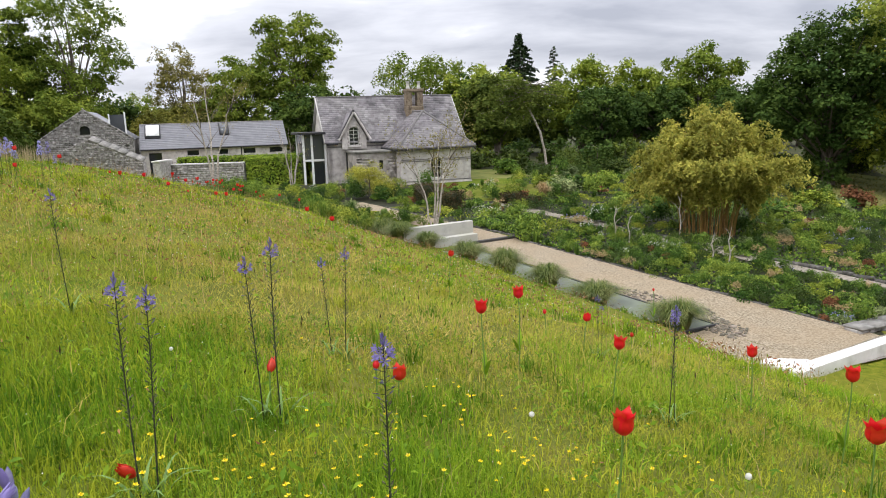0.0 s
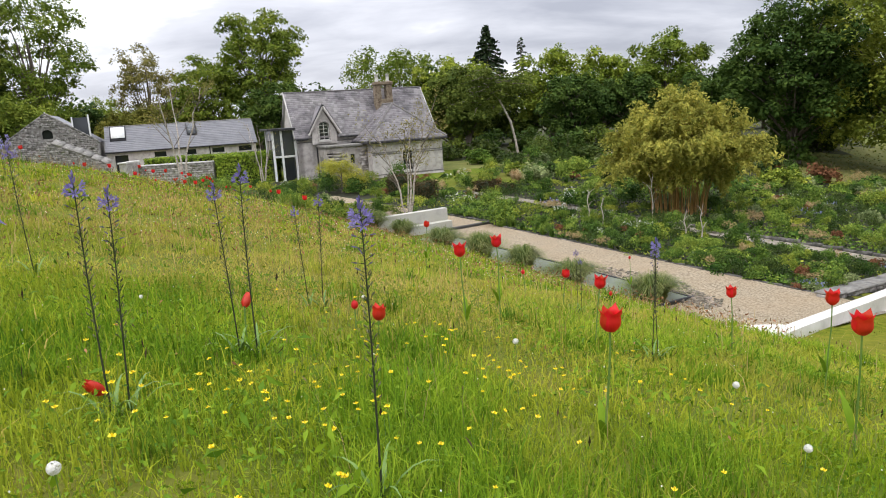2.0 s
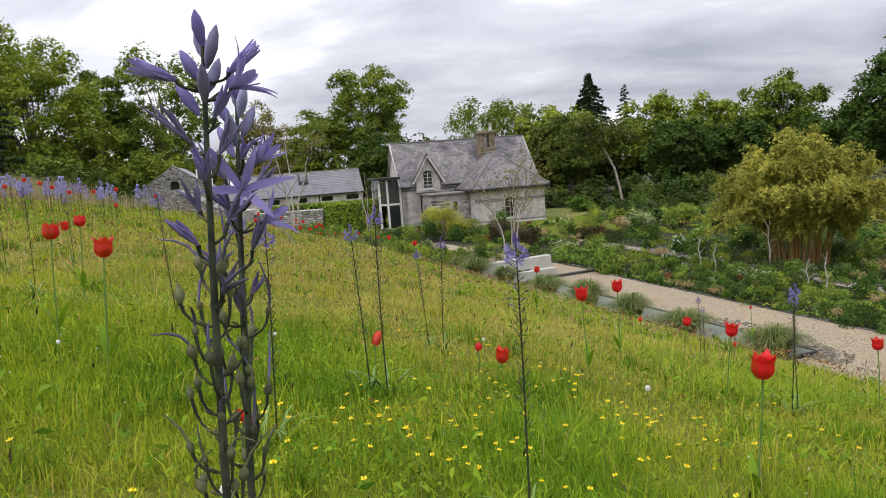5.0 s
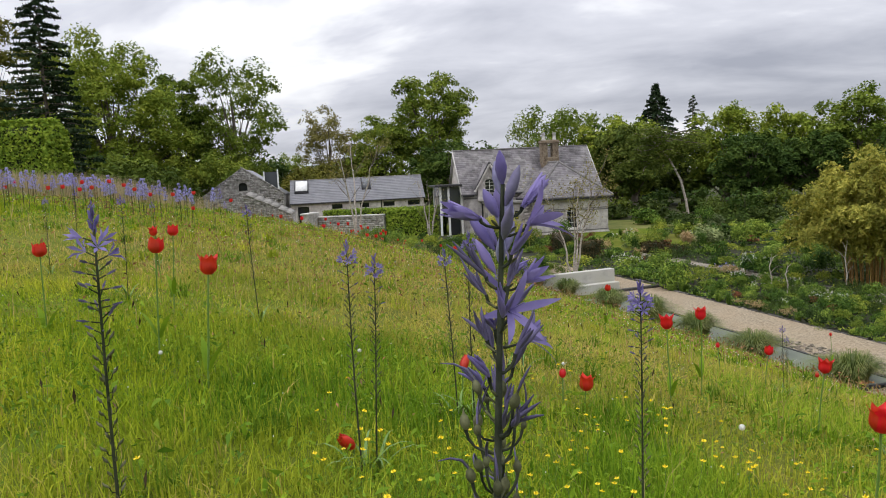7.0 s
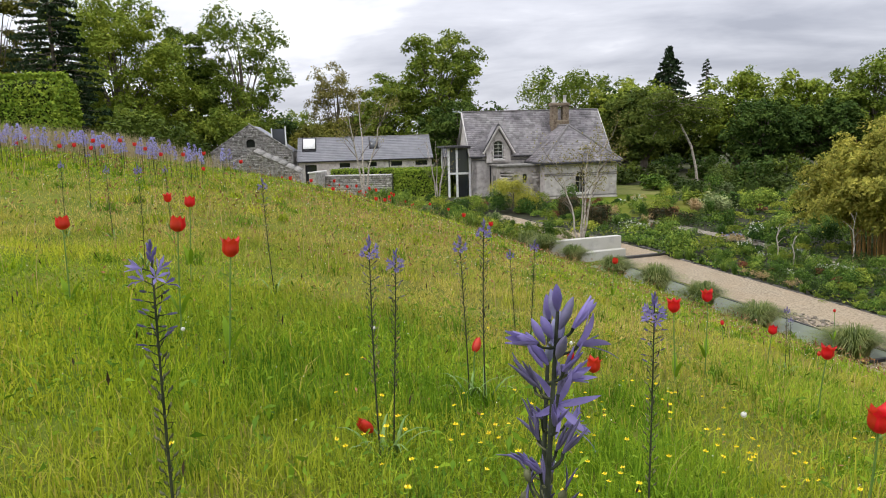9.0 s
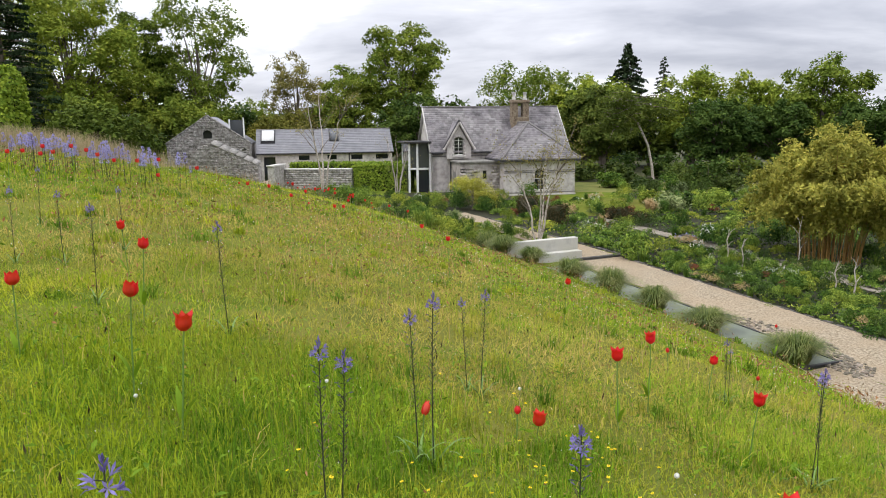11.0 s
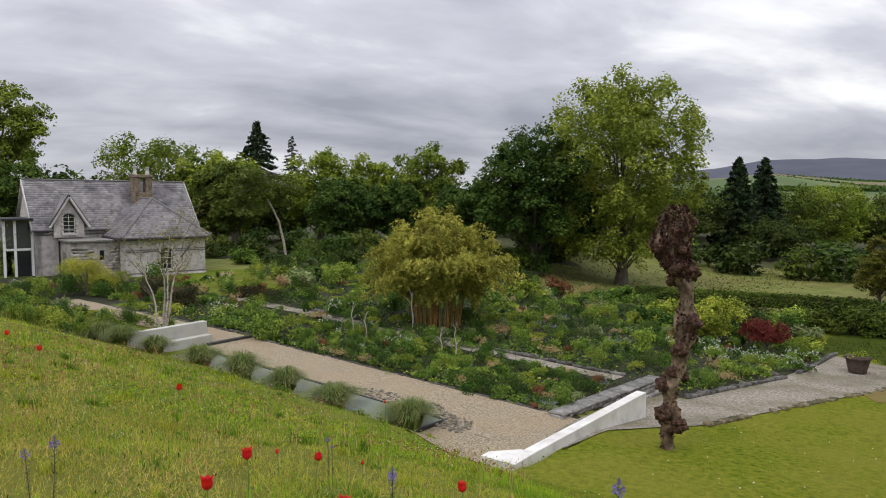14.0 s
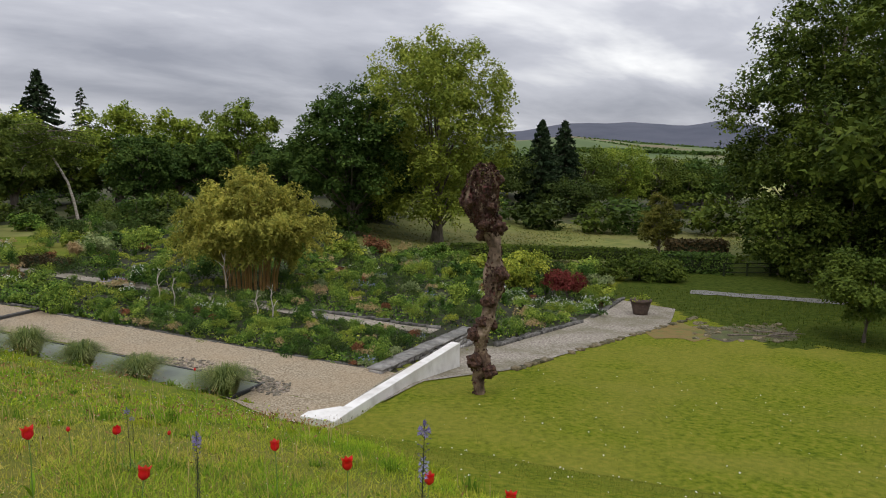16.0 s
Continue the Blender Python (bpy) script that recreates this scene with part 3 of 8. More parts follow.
def arched_window(parent, x, z0, z1, w, y, arch, mullions=2, rails=2, frame_mat=None):
    """Sash window in an opening: pane, frame bars and sill."""
    win = new("window")
    win.parent = parent
    pane = [(x - w / 2, z0), (x + w / 2, z0), (x + w / 2, z1)] + [(x + w / 2 * math.cos(q), z1 + arch * math.sin(q)) for q in np.linspace(0, math.pi, 9)[1:-1]] + [(x - w / 2, z1)]
    me = bpy.data.meshes.new("pane")
    me.from_pydata([(a, y, b) for a, b in pane], [], [list(range(len(pane)))])
    me.materials.append(M_GLASS)
    part("pane", me, win)
    fm = frame_mat or M_PAINT
    bars = [(x - w / 2 - 0.01, x - w / 2 + 0.03, z0, z1), (x + w / 2 - 0.03, x + w / 2 + 0.01, z0, z1), (x - w / 2, x + w / 2, z0, z0 + 0.06)]
    bars += [(x - w / 2 + w * (i + 1) / mullions - 0.012, x - w / 2 + w * (i + 1) / mullions + 0.012, z0, z1 + arch * 0.7) for i in range(mullions - 1)]
    bars += [(x - w / 2, x + w / 2, z0 + (z1 - z0) * (i + 1) / rails - 0.013, z0 + (z1 - z0) * (i + 1) / rails + 0.013) for i in range(rails)]
    part("window_frame", joined("window_frame", [(box_vf(a, b, y - 0.05, y - 0.004, c, d), BOX_F) for a, b, c, d in bars], fm), win)
    part("sill", box_mesh("sill", x - w / 2 - 0.12, x + w / 2 + 0.12, y - 0.3, y + 0.02, z0 - 0.12, z0 - 0.004, M_TRIM, 0.01), win)
    return win


def surround(parent, x, z0, z1, w, y, arch, t=0.13):
    """Dressed stones round an opening, each a block."""
    v = []
    for side in (-1, 1):
        z = z0
        i = 0
        while z < z1 - 0.05:
            h = min(0.26, z1 - z)
            ww = t if i % 2 else t * 1.7
            a, b = sorted((x + side * w / 2, x + side * (w / 2 + ww)))
            v.append((box_vf(a, b, y - 0.03, y + 0.05, z + 0.004, z + h - 0.004), BOX_F))
            z += h
            i += 1
    q = np.linspace(0, math.pi, 8)
    for q0, q1 in zip(q, q[1:]):
        p = []
        for yy in (y - 0.03, y + 0.05):
            for ang, r in ((q0 + 0.02, 0.0), (q1 - 0.02, 0.0), (q1 - 0.02, t * 1.3), (q0 + 0.02, t * 1.3)):
                p.append((x + (w / 2 + r) * math.cos(ang), yy, z1 + (arch + r) * math.sin(ang)))
        v.append((np.array(p), BOX_F))
    for p, f in v:
        part("surround_stone", mesh_of("surround_stone", p, f, M_LIME), parent)


def build_house():
    rng = np.random.default_rng(5)
    t = thing("stone_house", "pale limestone lodge with steep slate roofs and a gabled dormer", "house")
    t.matrix_basis = HOUSE.copy()
    g = -0.2
    # front bay with hipped roof
    under(wall_with_hole("wall", 0, 5.45, g, 3.0, [(2.3, 3.1, 0.68, 1.95, 0.28)], 0, 0.4, M_LIME), t)
    part("wall", box_mesh("wall", 0, 0.4, 0.402, 4.6, g, 3.0, M_LIME), t)
    part("wall", box_mesh("wall", 5.05, 5.45, 0.402, 4.6, g, 3.0, M_LIME), t)
    part("plinth", box_mesh("plinth", -0.06, 5.51, -0.06, 0.0, g, 0.42, M_LIME, 0.02), t)
    for z in (0.5, 1.98, 2.1):
        xs = [(-0.03, 5.48)] if z < 1 else [(-0.03, 2.1), (3.3, 5.48)]
        for a, b in xs:
            part("string_course", box_mesh("string_course", a, b, -0.035, 0.0, z, z + 0.07, M_COURSE, 0.01), t)
    arched_window(t, 2.7, 0.7, 1.95, 0.78, 0.18, 0.27, 2, 3)
    surround(t, 2.7, 0.62, 1.95, 0.8, 0.0, 0.28)
    o = 0.32
    A, B, C, D = (-o, -o, 2.98), (5.45 + o, -o, 2.98), (5.45 + o, 6.4, 2.98), (-o, 6.4, 2.98)
    P, Q = (2.72, 2.9, 5.62), (2.72, 6.4, 5.62)
    roof = [([A, B, P, P], "front"), ([B, C, Q, P], "side"), ([D, A, P, Q], "side")]
    for pts, _ in roof:
        e0, e1, r1, r0 = pts
        core = np.array([pts[0], pts[1], pts[2], pts[3]]) if pts[2] != pts[3] else np.array(pts[:3])
        me = bpy.data.meshes.new("roof")
        me.from_pydata([tuple(p) for p in core], [], [list(range(len(core)))])
        me.materials.append(M_SLATE)
        r = part("roof", me, t)
        sl = part("slate_covering", joined("slate_covering", slates(rng, e0, e1, r0, r1), M_SLATE), r)
        sl["kind"] = "stuff"
    for a, b in ((A, P), (B, P), (P, Q)):
        n = 14
        v, f = tube([Vector(a).lerp(Vector(b), i / n) + Vector((0, 0, 0.05)) for i in range(n + 1)], 0.09, 6)
        part("ridge_tile", mesh_of("ridge_tile", v, f, M_COURSE), t)
    part("gutter", box_mesh("gutter", -o, 5.45 + o, -o - 0.1, -o + 0.02, 2.83, 2.985, M_DARK, 0.03), t)
    part("gutter", box_mesh("gutter", -o - 0.1, -o + 0.02, -o, 4.2, 2.83, 2.985, M_DARK, 0.03), t)
    part("eaves_board", box_mesh("eaves_board", -o + 0.05, 5.45 + o - 0.05, -o + 0.05, 4.3, 2.84, 2.9, M_LIME), t)
    # main range
    x0, x1, yf, yb, ze, zr = -4.55, 6.5, 4.4, 10.3, 3.75, 6.95
    ym = (yf + yb) / 2
    under(wall_with_hole("wall", x0, x1, g, ze, [(-2.95, -2.1, 3.25, 4.3, 0.0)], yf, yf + 0.4, M_LIME), t)
    part("wall", box_mesh("wall", x0, x1, yb - 0.4, yb, g, ze, M_LIME), t)
    for xa in (x0, x1 - 0.4):
        m = Matrix.Translation((xa, yf, 0)) @ Matrix.Rotation(radians(90), 4, "Z")
        under(wall_with_hole("gable_wall", 0.0, yb - yf, g, ze, [], -0.4, 0.0, M_LIME, gable=((yb - yf) / 2, zr - 0.12)), t, m)
    ov = 0.28
    zo = ze - ov * (zr - ze) / (ym - yf)
    for e0, e1, r0, r1 in (((x0 - 0.2, yf - ov, zo), (x1 + 0.2, yf - ov, zo), (x0 - 0.2, ym, zr), (x1 + 0.2, ym, zr)),
                           ((x1 + 0.2, yb + ov, zo), (x0 - 0.2, yb + ov, zo), (x1 + 0.2, ym, zr), (x0 - 0.2, ym, zr))):
        v, f = quad_sheet([e0, e1, r1, r0], 0.1)
        r = part("roof", mesh_of("roof", v, f, M_SLATE), t)
        sl = part("slate_covering", joined("slate_covering", slates(rng, e0, e1, r0, r1), M_SLATE), r)
        sl["kind"] = "stuff"
    xs = np.arange(x0 - 0.2, x1 + 0.2, 0.45)
    for i, x in enumerate(xs):
        part("ridge_tile", box_mesh("ridge_tile", x + 0.004, min(x + 0.446, x1 + 0.2), ym - 0.12, ym + 0.12, zr - 0.02, zr + 0.09, M_COURSE, 0.03), t)
    for xa in (x0 - 0.24, x1 + 0.17):
        v, f = quad_sheet([(xa, yf - ov, zo + 0.06), (xa + 0.07, yf - ov, zo + 0.06), (xa + 0.07, ym, zr + 0.06), (xa, ym, zr + 0.06)], 0.24)
        part("verge_board", mesh_of("verge_board", v, f, M_TRIM), t)
    part("gutter", box_mesh("gutter", x0 - 0.1, -3.75, yf - ov - 0.1, yf - ov + 0.02, zo - 0.15, zo + 0.02, M_DARK, 0.03), t)
    part("gutter", box_mesh("gutter", -1.3, 0.2, yf - ov - 0.1, yf - ov + 0.02, zo - 0.1, zo + 0.02, M_DARK, 0.03), t)
    part("string_course", box_mesh("string_course", x0, 0.0, yf - 0.05, yf, 3.1, 3.18, M_COURSE), t)
    # wall dormer
    dx, dw, dz = -2.5, 1.9, 5.8
    under(wall_with_hole("dormer_wall", dx - dw / 2, dx + dw / 2, 2.95, 3.9, [(dx - 0.38, dx + 0.38, 3.2, 4.35, 0.25)], yf - 0.36, yf + 0.2, M_LIME, gable=(dx, 5.5)), t)
    arched_window(t, dx, 3.22, 4.35, 0.74, yf - 0.22, 0.24, 2, 4)
    surround(t, dx, 3.18, 4.35, 0.76, yf - 0.36, 0.26, 0.1)
    for sgn in (-1, 1):
        e0, r0 = (dx + sgn * (dw / 2 + 0.28), yf - 0.55, 3.72), (dx, yf - 0.55, dz)
        e1, r1 = (dx + sgn * (dw / 2 + 0.28), yf + 0.2, 3.72), (dx, ym - 1.0, dz)
        v, f = quad_sheet([e0, e1, r1, r0], 0.07)
        part("dormer_roof", mesh_of("dormer_roof", v, f, M_SLATE), t)
        v, f = tube([Vector(e0).lerp(Vector(r0), i / 6) + Vector((0, -0.03, -0.06)) for i in range(7)], 0.1, 4)
        part("barge_board", mesh_of("barge_board", v, f, M_LIME), t)
        v, f = tube([Vector(e0).lerp(Vector(r0), i / 6) + Vector((0, 0.0, 0.06)) for i in range(7)], 0.085, 4)
        part("verge_slate", mesh_of("verge_slate", v, f, M_DARK), t)
    part("finial", mesh_of("finial", *tube([(dx, yf - 0.5, dz - 0.1), (dx, yf - 0.5, dz + 0.12), (dx, yf - 0.5, dz + 0.2)], (0.06, 0.05, 0.01), 6), M_COURSE), t)
    # twin chimney with an arch between the shafts
    ch = new("chimney")
    ch.parent = t
    cx, cy = 2.95, ym - 1.5
    part("chimney_base", box_mesh("chimney_base", cx - 0.7, cx + 0.7, cy - 0.42, cy + 0.42, 5.2, 6.1, M_CHIM, 0.03), ch)
    for sx in (-0.46, 0.46):
        part("shaft", box_mesh("shaft", cx + sx - 0.25, cx + sx + 0.25, cy - 0.32, cy + 0.32, 6.102, 7.2, M_CHIM, 0.03), ch)
        q = [(0.13, 0), (0.17, 0.1), (0.12, 0.14), (0.12, 0.5), (0.16, 0.52), (0.15, 0.6)]
        v, f = tube([(cx + sx, cy, 7.46 + h) for _, h in q], [r for r, _ in q], 10)
        part("chimney_pot", mesh_of("chimney_pot", v, f, M_TRIM, True), ch, "pale clay chimney pot")
    part("cap", box_mesh("cap", cx - 0.78, cx + 0.78, cy - 0.4, cy + 0.4, 7.202, 7.46, M_CHIM, 0.05), ch)
    # flat-roofed rubble annexe in front of the main wall
    ax0, ay0 = -3.05, 1.3
    under(wall_with_hole("annexe_wall", ax0, -0.004, g, 2.72, [(-1.3, -1.0, 1.5, 2.15, 0), ], ay0, ay0 + 0.35, M_ANNEX), t)
    part("rubble_facing", joined("rubble_facing", [(v + np.array((ax0, ay0, 0)), f) for v, f in rubble_face(rng, 3.0, -0.1, 2.5, 0.03, 0.4)
                                                   if not (v[:, 0].max() + ax0 > -1.45 and v[:, 0].min() + ax0 < -0.85 and v[:, 2].max() > 1.4 and v[:, 2].min() < 2.25)], M_ANNEX), t)["kind"] = "stuff"
    part("annexe_wall", box_mesh("annexe_wall", ax0, ax0 + 0.35, ay0 + 0.352, 4.398, g, 2.72, M_ANNEX), t)
    part("annexe_roof", box_mesh("annexe_roof", ax0 - 0.15, -0.02, ay0 - 0.15, 4.39, 2.724, 2.86, M_SLAB, 0.02), t)
    part("annexe_window", box_mesh("annexe_window", -1.29, -1.01, ay0 + 0.12, ay0 + 0.15, 1.51, 2.14, M_GLASS), t)
    part("annexe_door", box_mesh("annexe_door", ax0 - 0.02, ax0 - 0.003, ay0 + 1.3, ay0 + 2.3, g, 2.0, M_SLAB), t)
    part("drainpipe", mesh_of("drainpipe", *tube([(ax0 - 0.08, ay0 + 2.9, 0), (ax0 - 0.08, ay0 + 2.9, 1.2), (ax0 - 0.08, ay0 + 2.9, 2.7)], 0.05, 7), M_DARK), t)
    # glazed link at the gable end
    lk = thing("glazed_link", "tall glazed link with white posts and a thin flat roof", "porch")
    lk.matrix_basis = HOUSE.copy()
    xa, xb, ya, yb2, zt = -6.35, -4.58, 4.9, 8.5, 4.15
    part("roof", box_mesh("roof", xa - 0.35, xb, ya - 0.35, yb2, zt, zt + 0.16, M_DARK, 0.02), lk)
    for x, y in ((xa, ya), ((xa + xb) / 2 - 0.25, ya), (xb - 0.12, ya), (xa, yb2 - 0.14)):
        part("post", box_mesh("post", x, x + 0.16, y, y + 0.14, 0, zt - 0.003, M_PAINT, 0.01), lk)
    part("rail", box_mesh("rail", xa + 0.165, xb - 0.125, ya + 0.02, ya + 0.12, 2.1, 2.25, M_PAINT, 0.01), lk)
    part("glazing", box_mesh("glazing", xa + 0.17, xb - 0.13, ya + 0.06, ya + 0.075, 2.26, zt - 0.01, M_GLASS2), lk)
    part("door", box_mesh("door", xa + 0.75, xb - 0.2, ya + 0.05, ya + 0.09, 0.02, 2.08, M_GLASS), lk)
    part("side_glazing", box_mesh("side_glazing", xa + 0.05, xa + 0.065, ya + 0.2, yb2 - 0.2, 0.05, zt - 0.01, M_GLASS2), lk)


build_house()


# ---- the barns ----
def build_barn():
    rng = np.random.default_rng(8)
    t = thing("long_barn", "long low stone barn with a blue-grey slate roof and rooflights", "barn")
    t.matrix_basis = pose(-32.2, 59.9, 0.0, 0, 0, 25)
    L, W, ze, zr, g = 12.9, 5.6, 3.2, 5.3, -0.3
    slots = [(3.9, 4.9, 2.4, 2.85), (6.6, 7.5, 2.4, 2.85), (8.9, 10.0, 2.4, 2.85), (11.3, 12.5, 2.4, 2.85)]
    under(wall_with_hole("wall", 0, L, g, ze, [(0.6, 1.7, 0.0, 2.75, 0)] + [(a, b, c, d, 0) for a, b, c, d in slots], 0, 0.45, M_LIME), t)
    for y in (W - 0.4,):
        part("wall", box_mesh("wall", 0, L, y, W, g, ze, M_STONE), t)
    for xa in (0.0, L - 0.4):
        m = Matrix.Translation((xa, 0, 0)) @ Matrix.Rotation(radians(90), 4, "Z")
        under(wall_with_hole("gable_wall", 0.452, W - 0.402, g, ze, [], -0.4, 0.0, M_STONE, gable=(W / 2, zr - 0.1)), t, m)
    part("door", box_mesh("door", 0.62, 1.68, 0.25, 0.3, 0, 2.73, M_GLASS), t, "dark glazed doorway")
    for a, b, c, d in slots:
        part("slot_window", box_mesh("slot_window", a, b, 0.2, 0.22, c, d, M_GLASS), t)
    ov = 0.2
    zo = ze - 0.12
    for e0, e1, r0, r1 in (((-0.1, -ov, zo), (L + 0.15, -ov, zo), (-0.1, W / 2, zr), (L + 0.15, W / 2, zr)),
                           ((L + 0.15, W + ov, zo), (-0.1, W + ov, zo), (L + 0.15, W / 2, zr), (-0.1, W / 2, zr))):
        r = part("roof", mesh_of("roof", *quad_sheet([e0, e1, r1, r0], 0.12), M_SLATE2), t)
        part("slate_covering", joined("slate_covering", slates(rng, e0, e1, r0, r1, 0.26, 0.4, 0.004), M_SLATE2), r)["kind"] = "stuff"
    part("ridge", box_mesh("ridge", -0.1, L + 0.15, W / 2 - 0.1, W / 2 + 0.1, zr - 0.02, zr + 0.07, M_SLAB, 0.02), t)
    part("gutter", box_mesh("gutter", -0.1, L + 0.1, -ov - 0.12, -ov, zo - 0.1, zo + 0.02, M_DARK, 0.03), t)
    part("drainpipe", mesh_of("drainpipe", *tube([(8.7, -0.09, 0.0), (8.7, -0.09, 1.5), (8.7, -0.09, 3.0)], 0.05, 7), M_DARK), t)
    sl = (zr - zo) / (W / 2 + ov)
    for x, k0, k1, open_ in ((0.35, 0.95, 2.6, True), (6.9, 1.1, 2.6, False)):
        w = 1.35 if open_ else 0.9
        lt = new("rooflight")
        lt.parent = t
        z = lambda y: zo + sl * (y + ov)
        v, f = quad_sheet([(x, k0, z(k0) + 0.16), (x + w, k0, z(k0) + 0.16), (x + w, k1, z(k1) + 0.16), (x, k1, z(k1) + 0.16)], 0.1)
        part("rooflight_frame", mesh_of("rooflight_frame", v, f, M_DARK), lt)
        v, f = quad_sheet([(x + 0.1, k0 + 0.1, z(k0 + 0.1) + (0.3 if open_ else 0.18)), (x + w - 0.1, k0 + 0.1, z(k0 + 0.1) + (0.3 if open_ else 0.18)),
                           (x + w - 0.1, k1 - 0.1, z(k1 - 0.1) + 0.18), (x + 0.1, k1 - 0.1, z(k1 - 0.1) + 0.18)], 0.03)
        part("rooflight_pane", mesh_of("rooflight_pane", v, f, M_PAINT if open_ else M_GLASS2), lt)
    # gable-fronted stone barn
    t = thing("gabled_barn", "grey rubble stone barn with its gable end to the garden", "barn")
    t.matrix_basis = pose(-32.1, 58.5, 0.0, 0, 0, 25)
    W, D, ze, zr = 7.3, 9.0, 4.1, 6.62
    gw = wall_with_hole("gable_wall", -W, 0, g, ze, [(-4.1, -3.3, 4.6, 5.05, 0.3)], 0, 0.5, M_STONE, gable=(-W / 2 + 0.1, zr))
    under(gw, t)
    slope = lambda x: ze + (zr - ze) * (1 - abs(x - W / 2) / (W / 2))
    facing = [(v - np.array((W, 0, 0)), f) for v, f in rubble_face(rng, W, 0.0, slope, 0.05, 0.27)
              if not (v[:, 0].min() - W < -3.15 and v[:, 0].max() - W > -4.25 and v[:, 2].max() > 4.5 and v[:, 2].min() < 5.45)]
    part("rubble_facing", joined("rubble_facing", facing, M_STONE), t)["kind"] = "stuff"
    part("window", box_mesh("window", -4.1, -3.3, 0.25, 0.27, 4.55, 5.35, M_GLASS), t)
    for xa in (-W, -0.45):
        part("wall", box_mesh("wall", xa, xa + 0.45, 0.502, D, g, ze, M_STONE), t)
    for e0, e1, r0, r1 in (((-W - 0.1, D, ze), (-W - 0.1, 0.25, ze), (-W / 2, D, zr), (-W / 2, 0.25, zr)), ((0.1, 0.25, ze), (0.1, D, ze), (-W / 2, 0.25, zr), (-W / 2, D, zr))):
        r = part("roof", mesh_of("roof", *quad_sheet([e0, e1, r1, r0], 0.1), M_SLATE2), t)
    for sgn in (0, 1):
        xa = (-W - 0.12) if sgn == 0 else 0.12
        n = 9
        for i in range(n):
            p, q = Vector((xa, 0, ze - 0.03)).lerp(Vector((-W / 2, 0, zr)), i / n), Vector((xa, 0, ze - 0.03)).lerp(Vector((-W / 2, 0, zr)), (i + 0.96) / n)
            v, f = quad_sheet([(p.x, -0.06, p.z + 0.14), (q.x, -0.06, q.z + 0.14), (q.x, 0.5, q.z + 0.14), (p.x, 0.5, p.z + 0.14)], 0.13)
            part("verge_coping", mesh_of("verge_coping", v, f, M_SLAB), t)
    bl = thing("glass_balustrade", "small dark glazed roof upstand between two pale posts", "skylight")
    bl.matrix_basis = pose(-32.1, 58.5, 0.0, 0, 0, 25)
    for x in (-2.0, -0.7):
        part("post", box_mesh("post", x, x + 0.12, 2.4, 2.6, 4.0, 6.5 if x > -1 else 6.35, M_PAINT, 0.01), bl)
    part("pane", box_mesh("pane", -1.88, -0.7, 2.45, 2.5, 4.1, 6.28, M_GLASS2), bl)
    # low ruined outhouse in front of the gable
    t = thing("stone_outhouse", "low ruined stone outhouse with a pale sloping coping", "outhouse")
    t.matrix_basis = pose(-28.2, 52.7, 0.0, 0, 0, 8)
    W = 8.4
    prof = lambda x: np.interp(x, (0, 4.3, 8.0, 8.4), (2.6, 4.3, 2.6, 2.35))
    n = 21
    bmv = []
    for i in range(n + 1):
        x = W * i / n
        bmv += [(x - W, 0, -0.3), (x - W, 0, float(prof(x)) - 0.05), (x - W, 0.6, float(prof(x)) - 0.05), (x - W, 0.6, -0.3)]
    F = []
    for i in range(n):
        a, b = i * 4, i * 4 + 4
        F += [(a, b, b + 1, a + 1), (a + 1, b + 1, b + 2, a + 2), (a + 2, b + 2, b + 3, a + 3)]
    F += [(0, 1, 2, 3), (n * 4 + 3, n * 4 + 2, n * 4 + 1, n * 4)]
    part("core", mesh_of("core", bmv, np.array(F), M_STONE), t)
    hatch = (-3.0, -1.8, 0.55, 1.5)
    facing = [(v - np.array((W, 0, 0)), f) for v, f in rubble_face(rng, W, 0.0, lambda x: float(prof(x)), 0.1, 0.25, 0.03)
              if not (v[:, 0].min() - W < hatch[1] and v[:, 0].max() - W > hatch[0] and v[:, 2].max() > hatch[2] and v[:, 2].min() < hatch[3])]
    part("rubble_facing", joined("rubble_facing", facing, M_STONE), t)["kind"] = "stuff"
    part("hatch", box_mesh("hatch", -2.98, -2.12, -0.06, -0.01, 0.58, 1.48, M_PINK, 0.01), t, "faded pink boarded hatch")
    part("opening", box_mesh("opening", -2.1, -1.82, -0.03, -0.01, 0.58, 1.48, M_DARK), t)
    xa = 4.4
    while xa < 7.9:
        xb = xa + rng.uniform(0.4, 0.75)
        dz, dp = rng.uniform(-0.04, 0.04), rng.uniform(-0.05, 0.05)
        v, f = quad_sheet([(xa - W, -0.14, float(prof(xa)) + 0.06 + dz), (xb - W, -0.14, float(prof(xb)) + 0.06 + dz), (xb - W, 0.85 + dp, float(prof(xb)) + 0.3 + dz), (xa - W, 0.85 + dp, float(prof(xa)) + 0.3 + dz)], 0.1)
        part("coping_slab", mesh_of("coping_slab", v, f, M_SLAB), t)
        xa = xb + 0.02


def court():
    pts = [(-28.1, 50.2), (-26.0, 50.0), (-26.2, 53.5), (-27.0, 61.5), (-29.5, 60.5)]
    z = [float(height(x, y)) + 0.05 for x, y in pts]
    tagged(part("court_paving", prism("court_paving", pts, min(z) - 0.3, max(z) + 0.05, M_COURT)), "pinkish gravel court between the outhouse and the garden wall", "paving", kind="structure")


